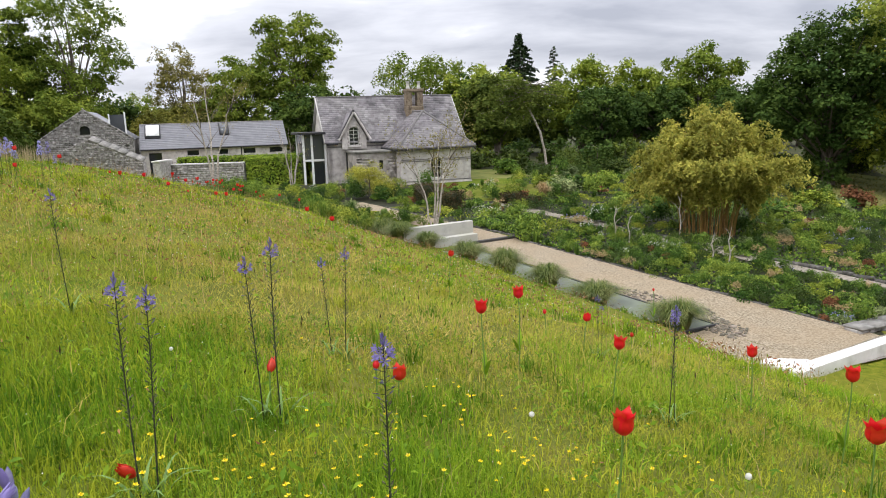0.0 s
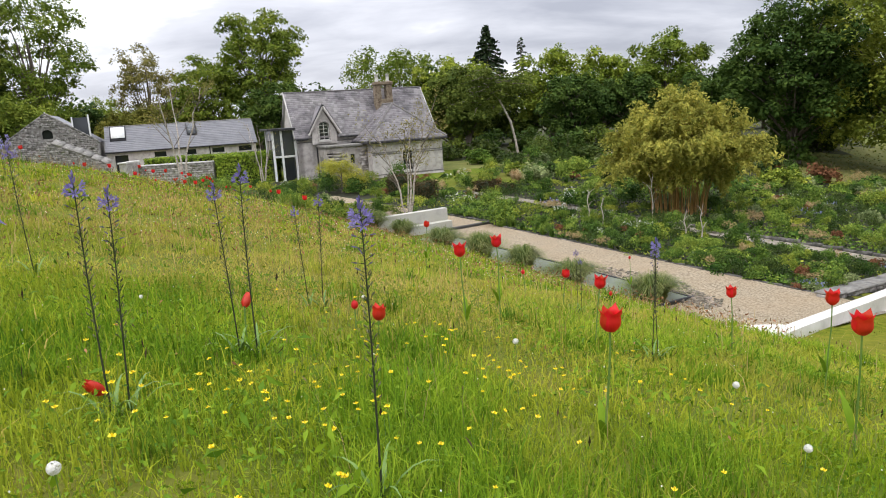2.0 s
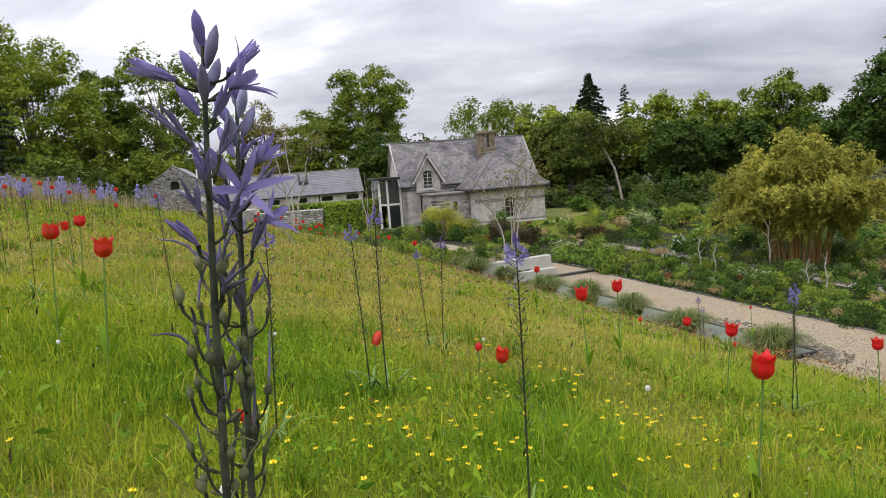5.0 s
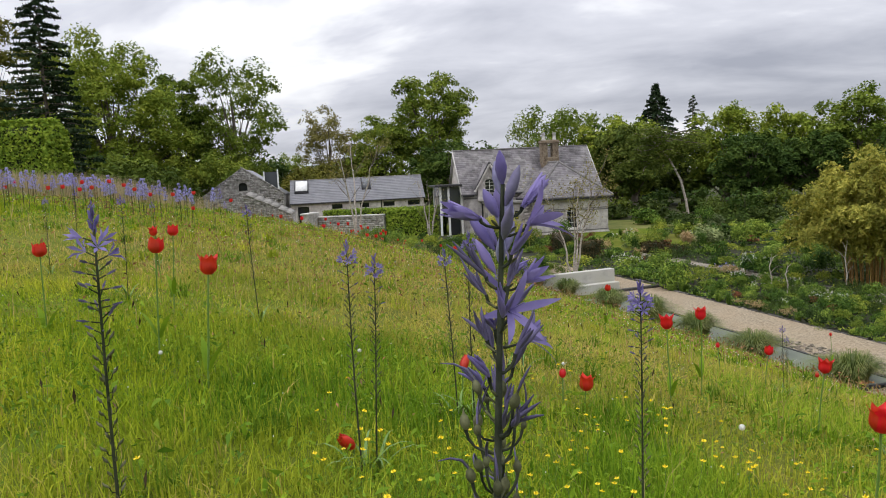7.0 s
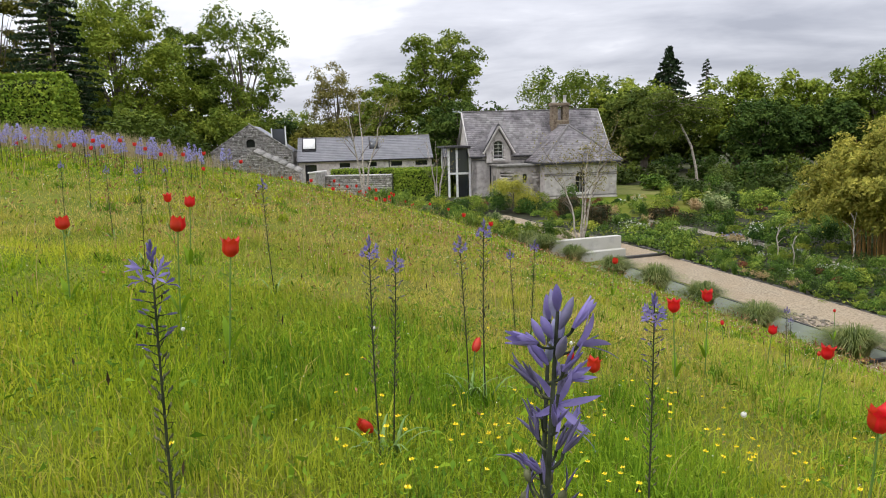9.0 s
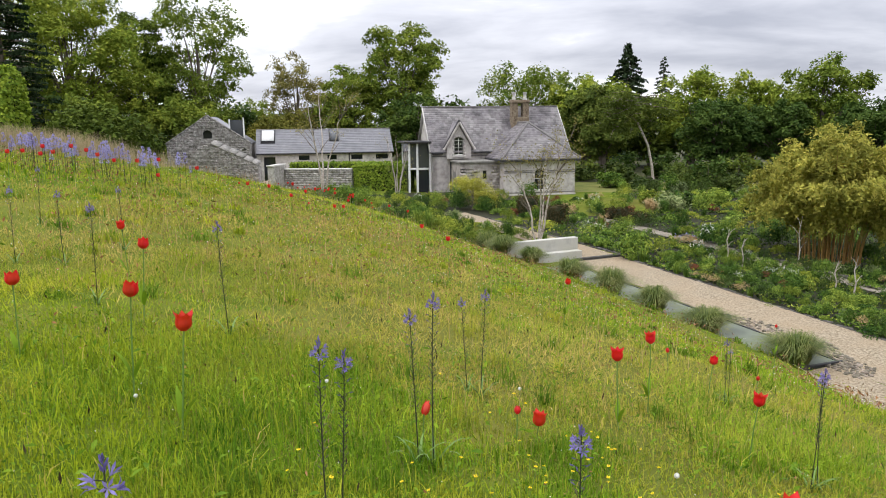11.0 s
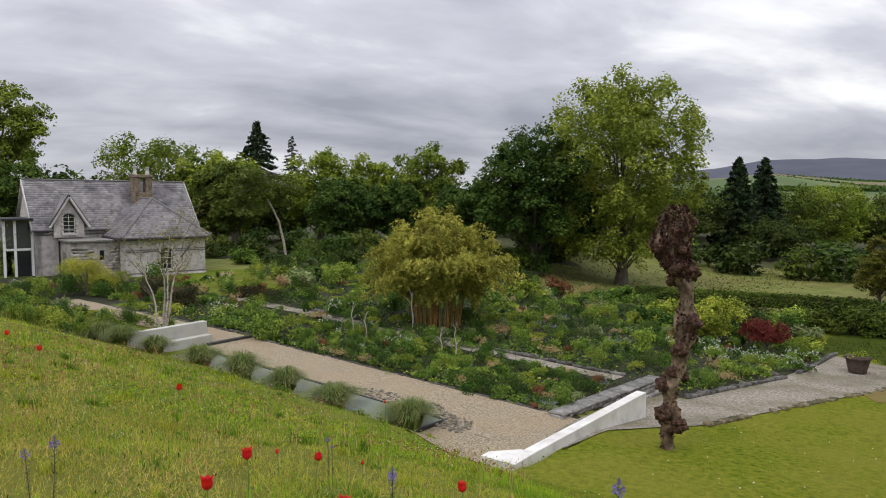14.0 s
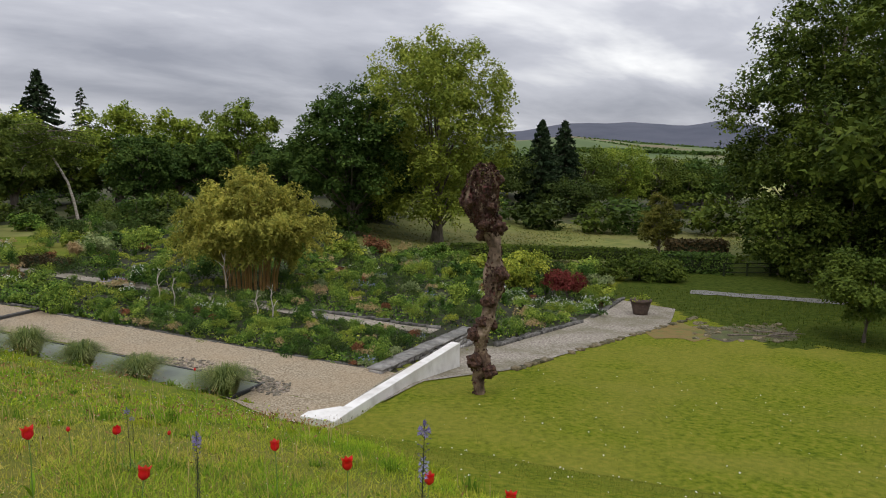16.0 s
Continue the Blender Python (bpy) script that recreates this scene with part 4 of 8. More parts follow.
M_COURT = mat("pink_gravel", [(0.3, 0.22, 0.17), (0.44, 0.34, 0.28)], scale=5, coords="World")
court()
M_PINK = mat("faded_pink_boards", [(0.42, 0.27, 0.24), (0.5, 0.35, 0.31)], scale=4)
M_HEDGE_L = leafmat("clipped_hedge_leaf", (0.13, 0.22, 0.018), (0.29, 0.37, 0.045), trans=0.25, island=0.35)
build_barn()


def court_wall():
    rng = np.random.default_rng(9)
    t = thing("court_wall", "rubble garden wall with pale coping before the barn court", "wall", kind="structure")
    t.matrix_basis = pose(-25.6, 52.1, 0.0, 0, 0, 6)
    L, z1 = 5.7, 2.07
    part("core", box_mesh("core", 0, L, 0, 0.45, -0.2, z1, M_STONE), t)
    part("rubble_facing", joined("rubble_facing", rubble_face(rng, L, 0.1, z1, 0.05, 0.38), M_STONE), t)["kind"] = "stuff"
    x = 0.0
    while x < L - 0.1:
        w = min(rng.uniform(0.7, 1.1), L - x)
        part("coping_slab", box_mesh("coping_slab", x + 0.006, x + w - 0.006, -0.1, 0.52, z1 + 0.003, z1 + 0.1, M_TRIM, 0.012), t)
        x += w
    part("pier", box_mesh("pier", -0.55, -0.01, -2.2, 0.45, -0.2, 2.45, M_STONE, 0.02), t)
    part("pier_coping", box_mesh("pier_coping", -0.62, -0.002, -2.3, 0.5, 2.453, 2.56, M_TRIM, 0.015), t)


court_wall()


def hedge(name, label, x0, x1, y0, y1, z0, z1, at, turn, n, material, size=0.16, seed=2, round_=0.0):
    """A clipped hedge: a dark core of twigs and leaves all over its faces."""
    rng = np.random.default_rng(seed)
    t = thing(name, label, "hedge", at, turn)
    k = 0.08
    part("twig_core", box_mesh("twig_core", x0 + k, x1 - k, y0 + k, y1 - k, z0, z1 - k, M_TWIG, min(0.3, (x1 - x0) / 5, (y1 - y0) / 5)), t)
    A = np.array([(x1 - x0) * (y1 - y0), (x1 - x0) * (z1 - z0), (x1 - x0) * (z1 - z0), (y1 - y0) * (z1 - z0), (y1 - y0) * (z1 - z0)])
    f = rng.choice(5, n, p=A / A.sum())
    q = rng.uniform(0, 1, (n, 3))
    P = np.array((x0, y0, z0)) + q * np.array((x1 - x0, y1 - y0, z1 - z0))
    nr = np.zeros((n, 3))
    for i, (ax, v, sg) in enumerate(((2, z1, 1), (1, y0, -1), (1, y1, 1), (0, x0, -1), (0, x1, 1))):
        P[f == i, ax] = v
        nr[f == i, ax] = sg
    if round_:
        top = smooth(P[:, 2], z1 - round_, z1)
        mx, my = (x0 + x1) / 2, (y0 + y1) / 2
        P[:, 0] = mx + (P[:, 0] - mx) * (1 - 0.25 * top ** 2 * round_ / (x1 - x0) * 2)
        P[:, 1] = my + (P[:, 1] - my) * (1 - 0.25 * top ** 2 * round_ / (y1 - y0) * 2)
    P += rng.normal(0, 0.05, (n, 3)) - nr * np.abs(rng.normal(0, 0.06, (n, 1)))
    v, ff = tri_leaves(rng, P, rng.uniform(0.6, 1.3, n) * size, nr * 0.6 + np.array((0, 0, 0.5)), 0.3, 0.45, 0.5)
    part("foliage", mesh_of("foliage", v, ff, material), t)["kind"] = "stuff"
    return t


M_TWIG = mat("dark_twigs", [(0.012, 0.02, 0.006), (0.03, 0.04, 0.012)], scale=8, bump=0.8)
hedge("clipped_hedge", "clipped green hedge behind the court wall", 0, 10.5, 0, 1.2, 0.1, 2.5, (-26.3, 54.6, 0), 8, 12000, M_HEDGE_L, 0.16, 3)
hedge("clipped_hedge", "clipped green hedge block beside the court wall", 0, 4.6, 0, 1.4, 0.1, 2.42, (-19.6, 52.6, 0), 8, 10000, M_HEDGE_L, 0.15, 4)
hedge("tall_hedge", "tall clipped yellow-green hedge on the crest of the meadow", -7, 0, 0, 1.3, 0, 3.15, (-20.4, 20.2, 4.55), 10, 36000, M_HEDGE_L, 0.12, 5, round_=0.8)


# ---- trees ----
def tree(name, label, at, height_, radius, cx=0.0, crown=0.28, leaf=0.28, n=9000, material=None, trunk=0.4, seed=1, blobs=230, flat=0.5, wide=0.55,
         lean=(0, 0), gap=0.0, spray=0.62, category="tree", bark=None):
    """A broad-leaved tree: tapered trunk, limbs that reach into the crown, and leaves gathered in layered sprays.
    crown: share of the height that is bare below; wide: height of the broadest part within the crown; gap: share of sprays left out."""
    rng = np.random.default_rng(seed)
    t = thing(name, label, category, at)
    n = int(n * (2.25 if height_ > 5.6 else 2.0))
    h0 = height_ * crown
    bark = bark or M_BARK
    top = np.array((lean[0] + cx * 0.6, lean[1], height_ * 0.8))
    k = np.linspace(0, 1, 9)
    wob = np.cumsum(rng.normal(0, 0.012 * height_, (9, 2)), axis=0)
    wob -= wob[0]
    pts = np.stack([k ** 1.4 * top[0] + wob[:, 0] * 0.5, k ** 1.4 * top[1] + wob[:, 1] * 0.5, k * top[2]], 1)
    part("trunk", mesh_of("trunk", *tube(pts, trunk * (1.12 - k) * (1 + 0.5 * np.exp(-k * 14)), 9), bark, True), t)
    # great boughs fill an uneven egg, each a leafy dome of smaller sprays
    hc = height_ - h0
    many = int(np.clip(blobs * 0.27, 10, 165))
    sep = radius * 1.05 / many ** (1 / 3)
    C, tries = [], 0
    while len(C) < many and tries < many * 40:
        tries += 1
        d = rng.normal(size=3)
        d /= np.linalg.norm(d)
        r = rng.uniform(0.12, 1.0) ** 0.4 * 0.86 * rng.uniform(0.86, 1.1)
        z = h0 + hc * wide + d[2] * r * (hc * (1 - wide) if d[2] > 0 else hc * wide)
        p = np.array((cx + d[0] * r * radius, d[1] * r * radius, z))
        if C and min(np.linalg.norm((np.array(C) - p) * (1, 1, 1.3), axis=1)) < sep * (0.55 + 0.45 * (tries < many * 15)):
            continue
        C.append(p)
    C = np.array(C)
    if gap:
        C = C[rng.uniform(size=len(C)) > gap]
    R = sep * rng.uniform(0.72, 1.18, len(C)) * (0.4 + 0.6 * spray / 0.62)
    limbs = []
    for i in rng.permutation(len(C))[:46]:
        q = C[i]
        hz = np.clip(q[2] * 0.55 - 0.1 * hc, h0 * 0.6, top[2] * 0.9) / top[2]
        j = hz * 8
        a = pts[int(j)] + (pts[min(8, int(j) + 1)] - pts[int(j)]) * (j - int(j))
        m = (a + q) / 2 + np.array((0, 0, 0.08 * hc)) + rng.normal(0, 0.03 * radius, 3)
        kk = np.linspace(0, 1, 6)[:, None]
        line = a * (1 - kk) ** 2 + 2 * m * kk * (1 - kk) + q * kk ** 2
        limbs.append(tube(line, trunk * np.linspace(0.26, 0.04, 6), 4))
    part("limb_frame", joined("limb_frame", limbs, bark, True), t)["kind"] = "stuff"
    w = R ** 2
    idx = rng.choice(len(C), n, p=w / w.sum())
    subs = rng.normal(size=(len(C), 13, 3))
    subs /= np.linalg.norm(subs, axis=2, keepdims=True)
    subs[..., 2] = np.where(subs[..., 2] < -0.25, -subs[..., 2], subs[..., 2])
    sub = rng.integers(0, 13, n)
    d = subs[idx, sub] + rng.normal(0, 0.27, (n, 3))
    d /= np.linalg.norm(d, axis=1, keepdims=True)
    reach = (0.72 + 0.3 * np.sin(sub * 2.1 + idx)) * np.where(rng.uniform(size=n) < 0.15, rng.uniform(0.2, 0.8, n), rng.uniform(0.78, 1.08, n))
    P = C[idx] + d * (R[idx] * reach)[:, None] * np.array((1.12, 1.12, 0.45 + 0.55 * flat))
    P[:, 2] -= R[idx] * 0.28 * (d[:, 0] ** 2 + d[:, 1] ** 2)
    P += rng.normal(0, 0.06, (n, 3)) * R[idx][:, None]
    # bring the leaves to the tree's true height and spread
    P[:, 2] = h0 + (P[:, 2] - h0) * (height_ - h0) / (np.percentile(P[:, 2], 99.7) - h0)
    far = np.percentile(np.hypot(P[:, 0] - cx, P[:, 1]), 98.5)
    P[:, 0] = cx + (P[:, 0] - cx) * radius / far
    P[:, 1] *= radius / far
    v, f = tri_leaves(rng, P, leaf * 1.06 * rng.uniform(0.55, 1.3, n), d * 0.55 + np.array((0, 0, 0.5)), scatter_=0.5)
    part("crown", mesh_of("crown", v, f, material), t)["kind"] = "stuff"
    return t


def conifer(name, label, at, height_, radius, material, seed=1, n=5000, layers=16, bare=0.05, droop=0.25, leaf=0.4, trunk=0.3, power=0.8):
    """A conifer: straight trunk, boughs in uneven whorls, and needles in flat drooping sprays along them."""
    rng = np.random.default_rng(seed)
    t = thing(name, label, "conifer", at)
    k = np.linspace(0, 1, 8)
    part("trunk", mesh_of("trunk", *tube(np.stack([k * 0, k * 0, k * height_ * 0.99], 1), trunk * (1.03 - k), 8), M_BARK, True), t)
    C, br = [], []
    m = layers * 9
    for i in range(m):
        q = (i + rng.uniform(0, 1)) / m
        q = q ** 1.1
        z = height_ * (bare + (1 - bare) * q)
        rr = radius * (1 - q) ** power * rng.uniform(0.7, 1.12) + 0.15
        a = i * 2.4 + rng.normal(0, 0.3)
        e = np.array((np.cos(a) * rr, np.sin(a) * rr, z - rr * droop * rng.uniform(0.3, 1.4)))
        s0 = np.array((0, 0, z))
        br.append(tube([s0, (s0 + e) / 2 + (0, 0, 0.06 * rr), e], (0.05, 0.035, 0.012), 4))
        c = max(3, int(n / m * (0.35 + 1.3 * (1 - q))))
        kk = rng.uniform(0.1, 1.05, c) ** 0.75
        p = s0 + (e - s0) * kk[:, None] + rng.normal(0, 1, (c, 3)) * np.array((0.12, 0.12, 0.05)) * (0.35 + 0.3 * rr)
        C.append(p)
    part("limb_frame", joined("limb_frame", br, M_BARK), t)["kind"] = "stuff"
    P = np.concatenate(C)
    d = P * np.array((1, 1, 0)) + np.array((0, 0, 0.6))
    d /= np.linalg.norm(d, axis=1, keepdims=True)
    v, f = cards(rng, P, leaf * rng.uniform(0.6, 1.3, len(P)), d * 0.5, 0.42, 0.3, 0.4)
    part("needle_foliage", mesh_of("needle_foliage", v, f, material), t)["kind"] = "stuff"
    return t


L_BRIGHT = leafmat("bright_spring_leaf", (0.115, 0.18, 0.019), (0.28, 0.335, 0.044))
L_MID = leafmat("mid_green_leaf", (0.078, 0.13, 0.0155), (0.215, 0.268, 0.036))
L_DEEP = leafmat("deep_green_leaf", (0.032, 0.066, 0.012), (0.092, 0.145, 0.026), trans=0.3)
L_LIME = leafmat("lime_green_leaf", (0.16, 0.21, 0.026), (0.34, 0.38, 0.06), trans=0.4)
L_BROWN = leafmat("bronze_young_leaf", (0.19, 0.165, 0.05), (0.32, 0.285, 0.085))
L_BEECH = leafmat("beech_leaf", (0.045, 0.075, 0.010), (0.125, 0.165, 0.022), trans=0.25)
L_GREAT = leafmat("great_beech_leaf", (0.03, 0.052, 0.007), (0.125, 0.168, 0.022), trans=0.2)
# darker copy of the leaf green, with the wood's shade put into the colour
L_SHADED = leafmat("shaded_wood_leaf", (0.022, 0.038, 0.008), (0.062, 0.09, 0.016), trans=0.15)
L_OLIVE = leafmat("olive_leaf", (0.11, 0.12, 0.021), (0.22, 0.2, 0.0368))
L_NEEDLE = leafmat("dark_needles", (0.0132, 0.03, 0.0126), (0.0385, 0.06, 0.0231), trans=0.1)
L_LARCH = leafmat("larch_needles", (0.055, 0.09, 0.0158), (0.143, 0.18, 0.0315))


def gz(x, y):
    return float(height(x, y)) - 0.05


def T(name, label, x, y, h, r, material, **kw):
    return tree(name, label, (x, y, gz(x, y)), h, r, material=material, **kw)


T("beech_tree", "large rounded beech in fresh yellow-green leaf", -54.0, 62, 19.8, 8.3, L_BRIGHT, seed=3, n=27000, blobs=360, crown=0.03, trunk=0.6, wide=0.4)
T("woodland_tree", "dark leafy tree at the wood's edge", -53.3, 72, 17.5, 4.4, L_BEECH, seed=4, n=12000, crown=0.05)
T("airy_tree", "tall open-branched tree in sparse young leaf", -47.5, 75, 20.2, 6.6, L_MID, seed=5, n=10000, blobs=300, crown=0.06, gap=0.15, leaf=0.3, trunk=0.5, wide=0.45, spray=0.65)
T("woodland_tree", "tall thin tree in sparse bronze leaf at the wood's edge", -63, 55, 23, 5.0, L_OLIVE, seed=6, n=7000, gap=0.3)
conifer("pine_tree", "tall dark pine with ragged layered branches", (-48.2, 48, gz(-48.2, 48)), 23, 4.1, L_NEEDLE, seed=7, n=17000, layers=22, bare=0.12, droop=0.12, leaf=0.42, power=0.62)
T("woodland_tree", "low bright shrubby tree below the wood", -44.5, 52, 7.0, 3.4, L_MID, seed=8, n=5000, crown=0.05)
T("woodland_tree", "low dark leafy tree behind the meadow crest", -38, 46, 6.0, 4.0, L_BEECH, seed=9, n=5000, crown=0.02)
T("woodland_tree", "low leafy tree behind the barn", -44, 66, 8, 4.4, L_MID, seed=10, n=5500, crown=0.02)
T("woodland_tree", "far rounded tree beyond the barn", -63.5, 118, 10.6, 4.5, L_MID, seed=12, n=4000, crown=0.05)
T("woodland_tree", "far hazy trees beyond the barn", -54, 112, 8.5, 5, L_MID, seed=13, n=4000, crown=0.05)
T("bronze_tree", "slender tree in bronze young leaf behind the barn", -37.3, 80, 14.2, 3.9, L_BROWN, seed=14, n=3600, blobs=150, gap=0.2, leaf=0.24, crown=0.08, wide=0.55, spray=0.7)
T("woodland_tree", "low olive-leaved tree behind the barn", -36.5, 74, 7.0, 4.5, L_OLIVE, seed=15, n=5000, crown=0.02)
T("sycamore_tree", "tall wind-shaped sycamore above the barn roof", -25.4, 84, 17.3, 5.4, L_MID, seed=16, n=11000, blobs=200, crown=0.1, cx=0.6, wide=0.72, trunk=0.6)
T("sycamore_tree", "rounded leafy tree beside the tall sycamore", -30.3, 80, 12.2, 4.6, L_MID, seed=17, n=8500, crown=0.05)
T("woodland_tree", "low dark tree behind the house link", -20.5, 74, 8.5, 4.0, L_DEEP, seed=18, n=6500, crown=0.02)
T("woodland_tree", "broad leafy tree behind the house roof", -9.1, 88, 12.2, 7.8, L_MID, seed=19, n=11000, blobs=240, crown=0.05, wide=0.5)
T("woodland_tree", "leafy tree behind the house chimney", -2.5, 84, 10.5, 5.2, L_BRIGHT, seed=20, n=8000, crown=0.05)
conifer("fir_tree", "dark pointed fir standing above the wood", (2.4, 107, gz(2.4, 107)), 16.6, 6.6, L_NEEDLE, seed=21, n=12000, layers=22, leaf=0.62, droop=0.3)
conifer("young_fir", "thin sparse fir top above the wood", (7.4, 107, gz(7.4, 107)), 14.6, 2.4, L_NEEDLE, seed=22, n=1100, layers=6, leaf=0.5, bare=0.4)
T("larch_tree", "wide dark larch with hanging sprays", -0.5, 79, 9.0, 4.4, L_LARCH, seed=23, n=9000, crown=0.22, wide=0.6, flat=0.8, leaf=0.34)
T("woodland_tree", "bright rounded tree in the wood's edge", 9.6, 86, 11.0, 5.2, L_BRIGHT, seed=25, n=9000, blobs=220, crown=0.03, wide=0.5)
T("woodland_tree", "dark leafy tree in front of the wood", 10.9, 74, 7.4, 3.9, L_DEEP, seed=26, n=7000, crown=0.05)
T("woodland_tree", "bright leafy tree at the wood's edge", 15.5, 84, 10.4, 4.4, L_BRIGHT, seed=27, n=8000, crown=0.03)
T("woodland_tree", "dark low tree in the wood's edge", 17.0, 76, 7.2, 3.6, L_DEEP, seed=28, n=6000, crown=0.03)
T("woodland_tree", "far bare-topped tree beyond the wood", 24.5, 108, 10.4, 4.5, L_MID, seed=29, n=5000, gap=0.2, crown=0.03)
T("woodland_tree", "tall leafy tree with an open outline", 21.8, 80, 11.8, 4.8, L_MID, seed=30, n=8000, blobs=200, gap=0.1, crown=0.04)
T("woodland_tree", "dark low tree under the wood's edge", 23.5, 70, 7.0, 4.2, L_DEEP, seed=31, n=7000, crown=0.02)
T("sycamore_tree", "dense dark green sycamore with low boughs", 25.6, 57, 12.9, 5.8, L_DEEP, seed=32, n=17000, blobs=320, crown=0.13, wide=0.45, trunk=0.45, leaf=0.26)
T("lime_tree", "great rounded lime tree in bright young leaf", 33.9, 56.0, 18.6, 7.8, L_LIME, seed=33, n=29000, blobs=480, crown=0.06, wide=0.48, trunk=0.4, leaf=0.25, flat=0.9, spray=0.66)
T("woodland_tree", "dark low tree beside the lime", 31.5, 66, 8.5, 5.5, L_DEEP, seed=34, n=8000, crown=0.02)
conifer("spruce_tree", "dark dense spruce beside the far field", (69.3, 85, gz(69.3, 85)), 14, 4.2, L_NEEDLE, seed=35, n=10000, layers=24, leaf=0.7, droop=0.3, power=0.7)
conifer("spruce_tree", "dark dense spruce beside the far field", (75.5, 87, gz(75.5, 87)), 14.6, 4.4, L_NEEDLE, seed=36, n=10000, layers=24, leaf=0.7, droop=0.3, power=0.7)
T("woodland_tree", "dark woodland tree below the spruces", 62, 88, 8.5, 6.5, L_SHADED, seed=37, n=7000, crown=0.02)
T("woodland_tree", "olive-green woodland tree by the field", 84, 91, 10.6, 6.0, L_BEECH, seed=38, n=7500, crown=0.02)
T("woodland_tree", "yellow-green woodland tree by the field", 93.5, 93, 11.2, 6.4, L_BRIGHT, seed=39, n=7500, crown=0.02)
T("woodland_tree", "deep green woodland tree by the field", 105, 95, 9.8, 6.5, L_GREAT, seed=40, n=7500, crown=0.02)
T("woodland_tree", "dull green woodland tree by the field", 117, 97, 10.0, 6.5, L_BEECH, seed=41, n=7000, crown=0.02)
T("woodland_tree", "dark woodland tree at the field's end", 128, 96, 9.0, 7, L_SHADED, seed=42, n=7000, crown=0.02)
T("woodland_tree", "dark undergrowth tree below the spruces", 72, 82, 6, 5.5, L_SHADED, seed=43, n=6000, crown=0.02)
T("young_tree", "small bronze-green tree on the rough field", 51.0, 44.3, 5.6, 2.0, L_OLIVE, seed=44, n=5000, crown=0.1, wide=0.36, leaf=0.17, trunk=0.12)
T("great_beech", "huge spreading beech with low sweeping boughs", 54.5, 31.5, 24, 10.5, L_GREAT, seed=45, n=46000, blobs=620, crown=0.0, wide=0.36, trunk=0.6, leaf=0.29, cx=4.3, spray=0.7)
for i, (x, y, h, r) in enumerate(((52.0, 27.5, 7.5, 4.6), (49.5, 31.0, 6.0, 3.8), (55.5, 25.0, 8.0, 5.0), (46.5, 17.5, 7.0, 4.5), (52.0, 20.5, 8.0, 5.0))):
    T("low_beech_bough", "dark low beech growth under the great tree", x, y, h, r, L_GREAT, seed=350 + i, n=3500, crown=0.0, wide=0.4, leaf=0.27, trunk=0.15)
T("woodland_tree", "dark woodland tree behind the great beech", 68, 34, 15, 8, L_SHADED, seed=46, n=7000, crown=0.02, leaf=0.5)
T("woodland_tree", "dark woodland tree behind the great beech", 66, 22, 13, 7, L_SHADED, seed=47, n=6000, crown=0.02, leaf=0.5)
# added tree with its trunk out of view, there to darken the lawn's end
T("great_beech", "huge spreading beech added out of view to shade the lawn", 48.5, 15.0, 23, 11, L_GREAT, seed=48, n=16000, blobs=400, crown=0.02, wide=0.36, trunk=0.8, leaf=0.45, spray=0.55)


# ---- the meadow ----
EYE = np.array((0.7, -0.5))
G_BLADE = mat("long_meadow_grass", [(0.16, 0.255, 0.010), (0.265, 0.35, 0.016), (0.40, 0.42, 0.035)], scale=0.75, detail=5, contrast=(0.36, 0.66), island=0.32, trans=0.35, rough=0.75,
              big=((0.40, 0.34, 0.07), 0.16, 0.5), coords="World", spec=0.05)
G_LUSH = mat("lush_green_grass", [(0.095, 0.19, 0.011), (0.20, 0.32, 0.02), (0.34, 0.43, 0.04)], scale=0.9, detail=5, contrast=(0.34, 0.66), island=0.38, trans=0.35, rough=0.75, coords="World", spec=0.05)
G_TAN = mat("ripening_grass", [(0.24, 0.27, 0.035), (0.37, 0.335, 0.065), (0.49, 0.385, 0.12)], scale=0.5, detail=6, contrast=(0.34, 0.66), island=0.3, trans=0.3, rough=0.8, coords="World", spec=0.04)
G_STEM = mat("dry_grass_stem", [(0.36, 0.27, 0.11), (0.50, 0.38, 0.17)], scale=3, island=0.3, trans=0.2, coords="World")
G_SEED = mat("brown_seed_head", [(0.10, 0.06, 0.03), (0.22, 0.14, 0.07)], scale=3, island=0.35, coords="World")
G_TUSS = mat("grey_green_tussock", [(0.065, 0.105, 0.02), (0.15, 0.19, 0.045), (0.29, 0.28, 0.11)], scale=2, island=0.35, trans=0.3, rough=0.6)
G_DOCK = mat("broad_weed_leaf", [(0.08, 0.16, 0.008), (0.18, 0.29, 0.015)], scale=6, island=0.35, trans=0.25, rough=0.6, coords="World", spec=0.12)
G_SPIKE = mat("dark_plantain", [(0.03, 0.022, 0.012), (0.08, 0.06, 0.03)], scale=9, island=0.3, spec=0.1)
G_HERB = mat("yellow_green_herb", [(0.15, 0.24, 0.010), (0.29, 0.36, 0.025)], scale=6, island=0.35, trans=0.3, spec=0.1, coords="World")
G_SORREL = mat("rusty_sorrel", [(0.14, 0.07, 0.03), (0.30, 0.16, 0.07)], scale=6, island=0.4, spec=0.1, coords="World")
G_GREEN = mat("fresh_green_stem", [(0.09, 0.17, 0.03), (0.15, 0.24, 0.05)], scale=6, rough=0.5)
G_CSTEM = mat("dark_flower_stem", [(0.018, 0.024, 0.012), (0.06, 0.066, 0.036)], scale=9, rough=0.8, spec=0.1)
G_POD = mat("brown_green_seed_pod", [(0.04, 0.043, 0.022), (0.15, 0.155, 0.08)], scale=60, rough=0.7, spec=0.15, island=0.3, obj=0.2)
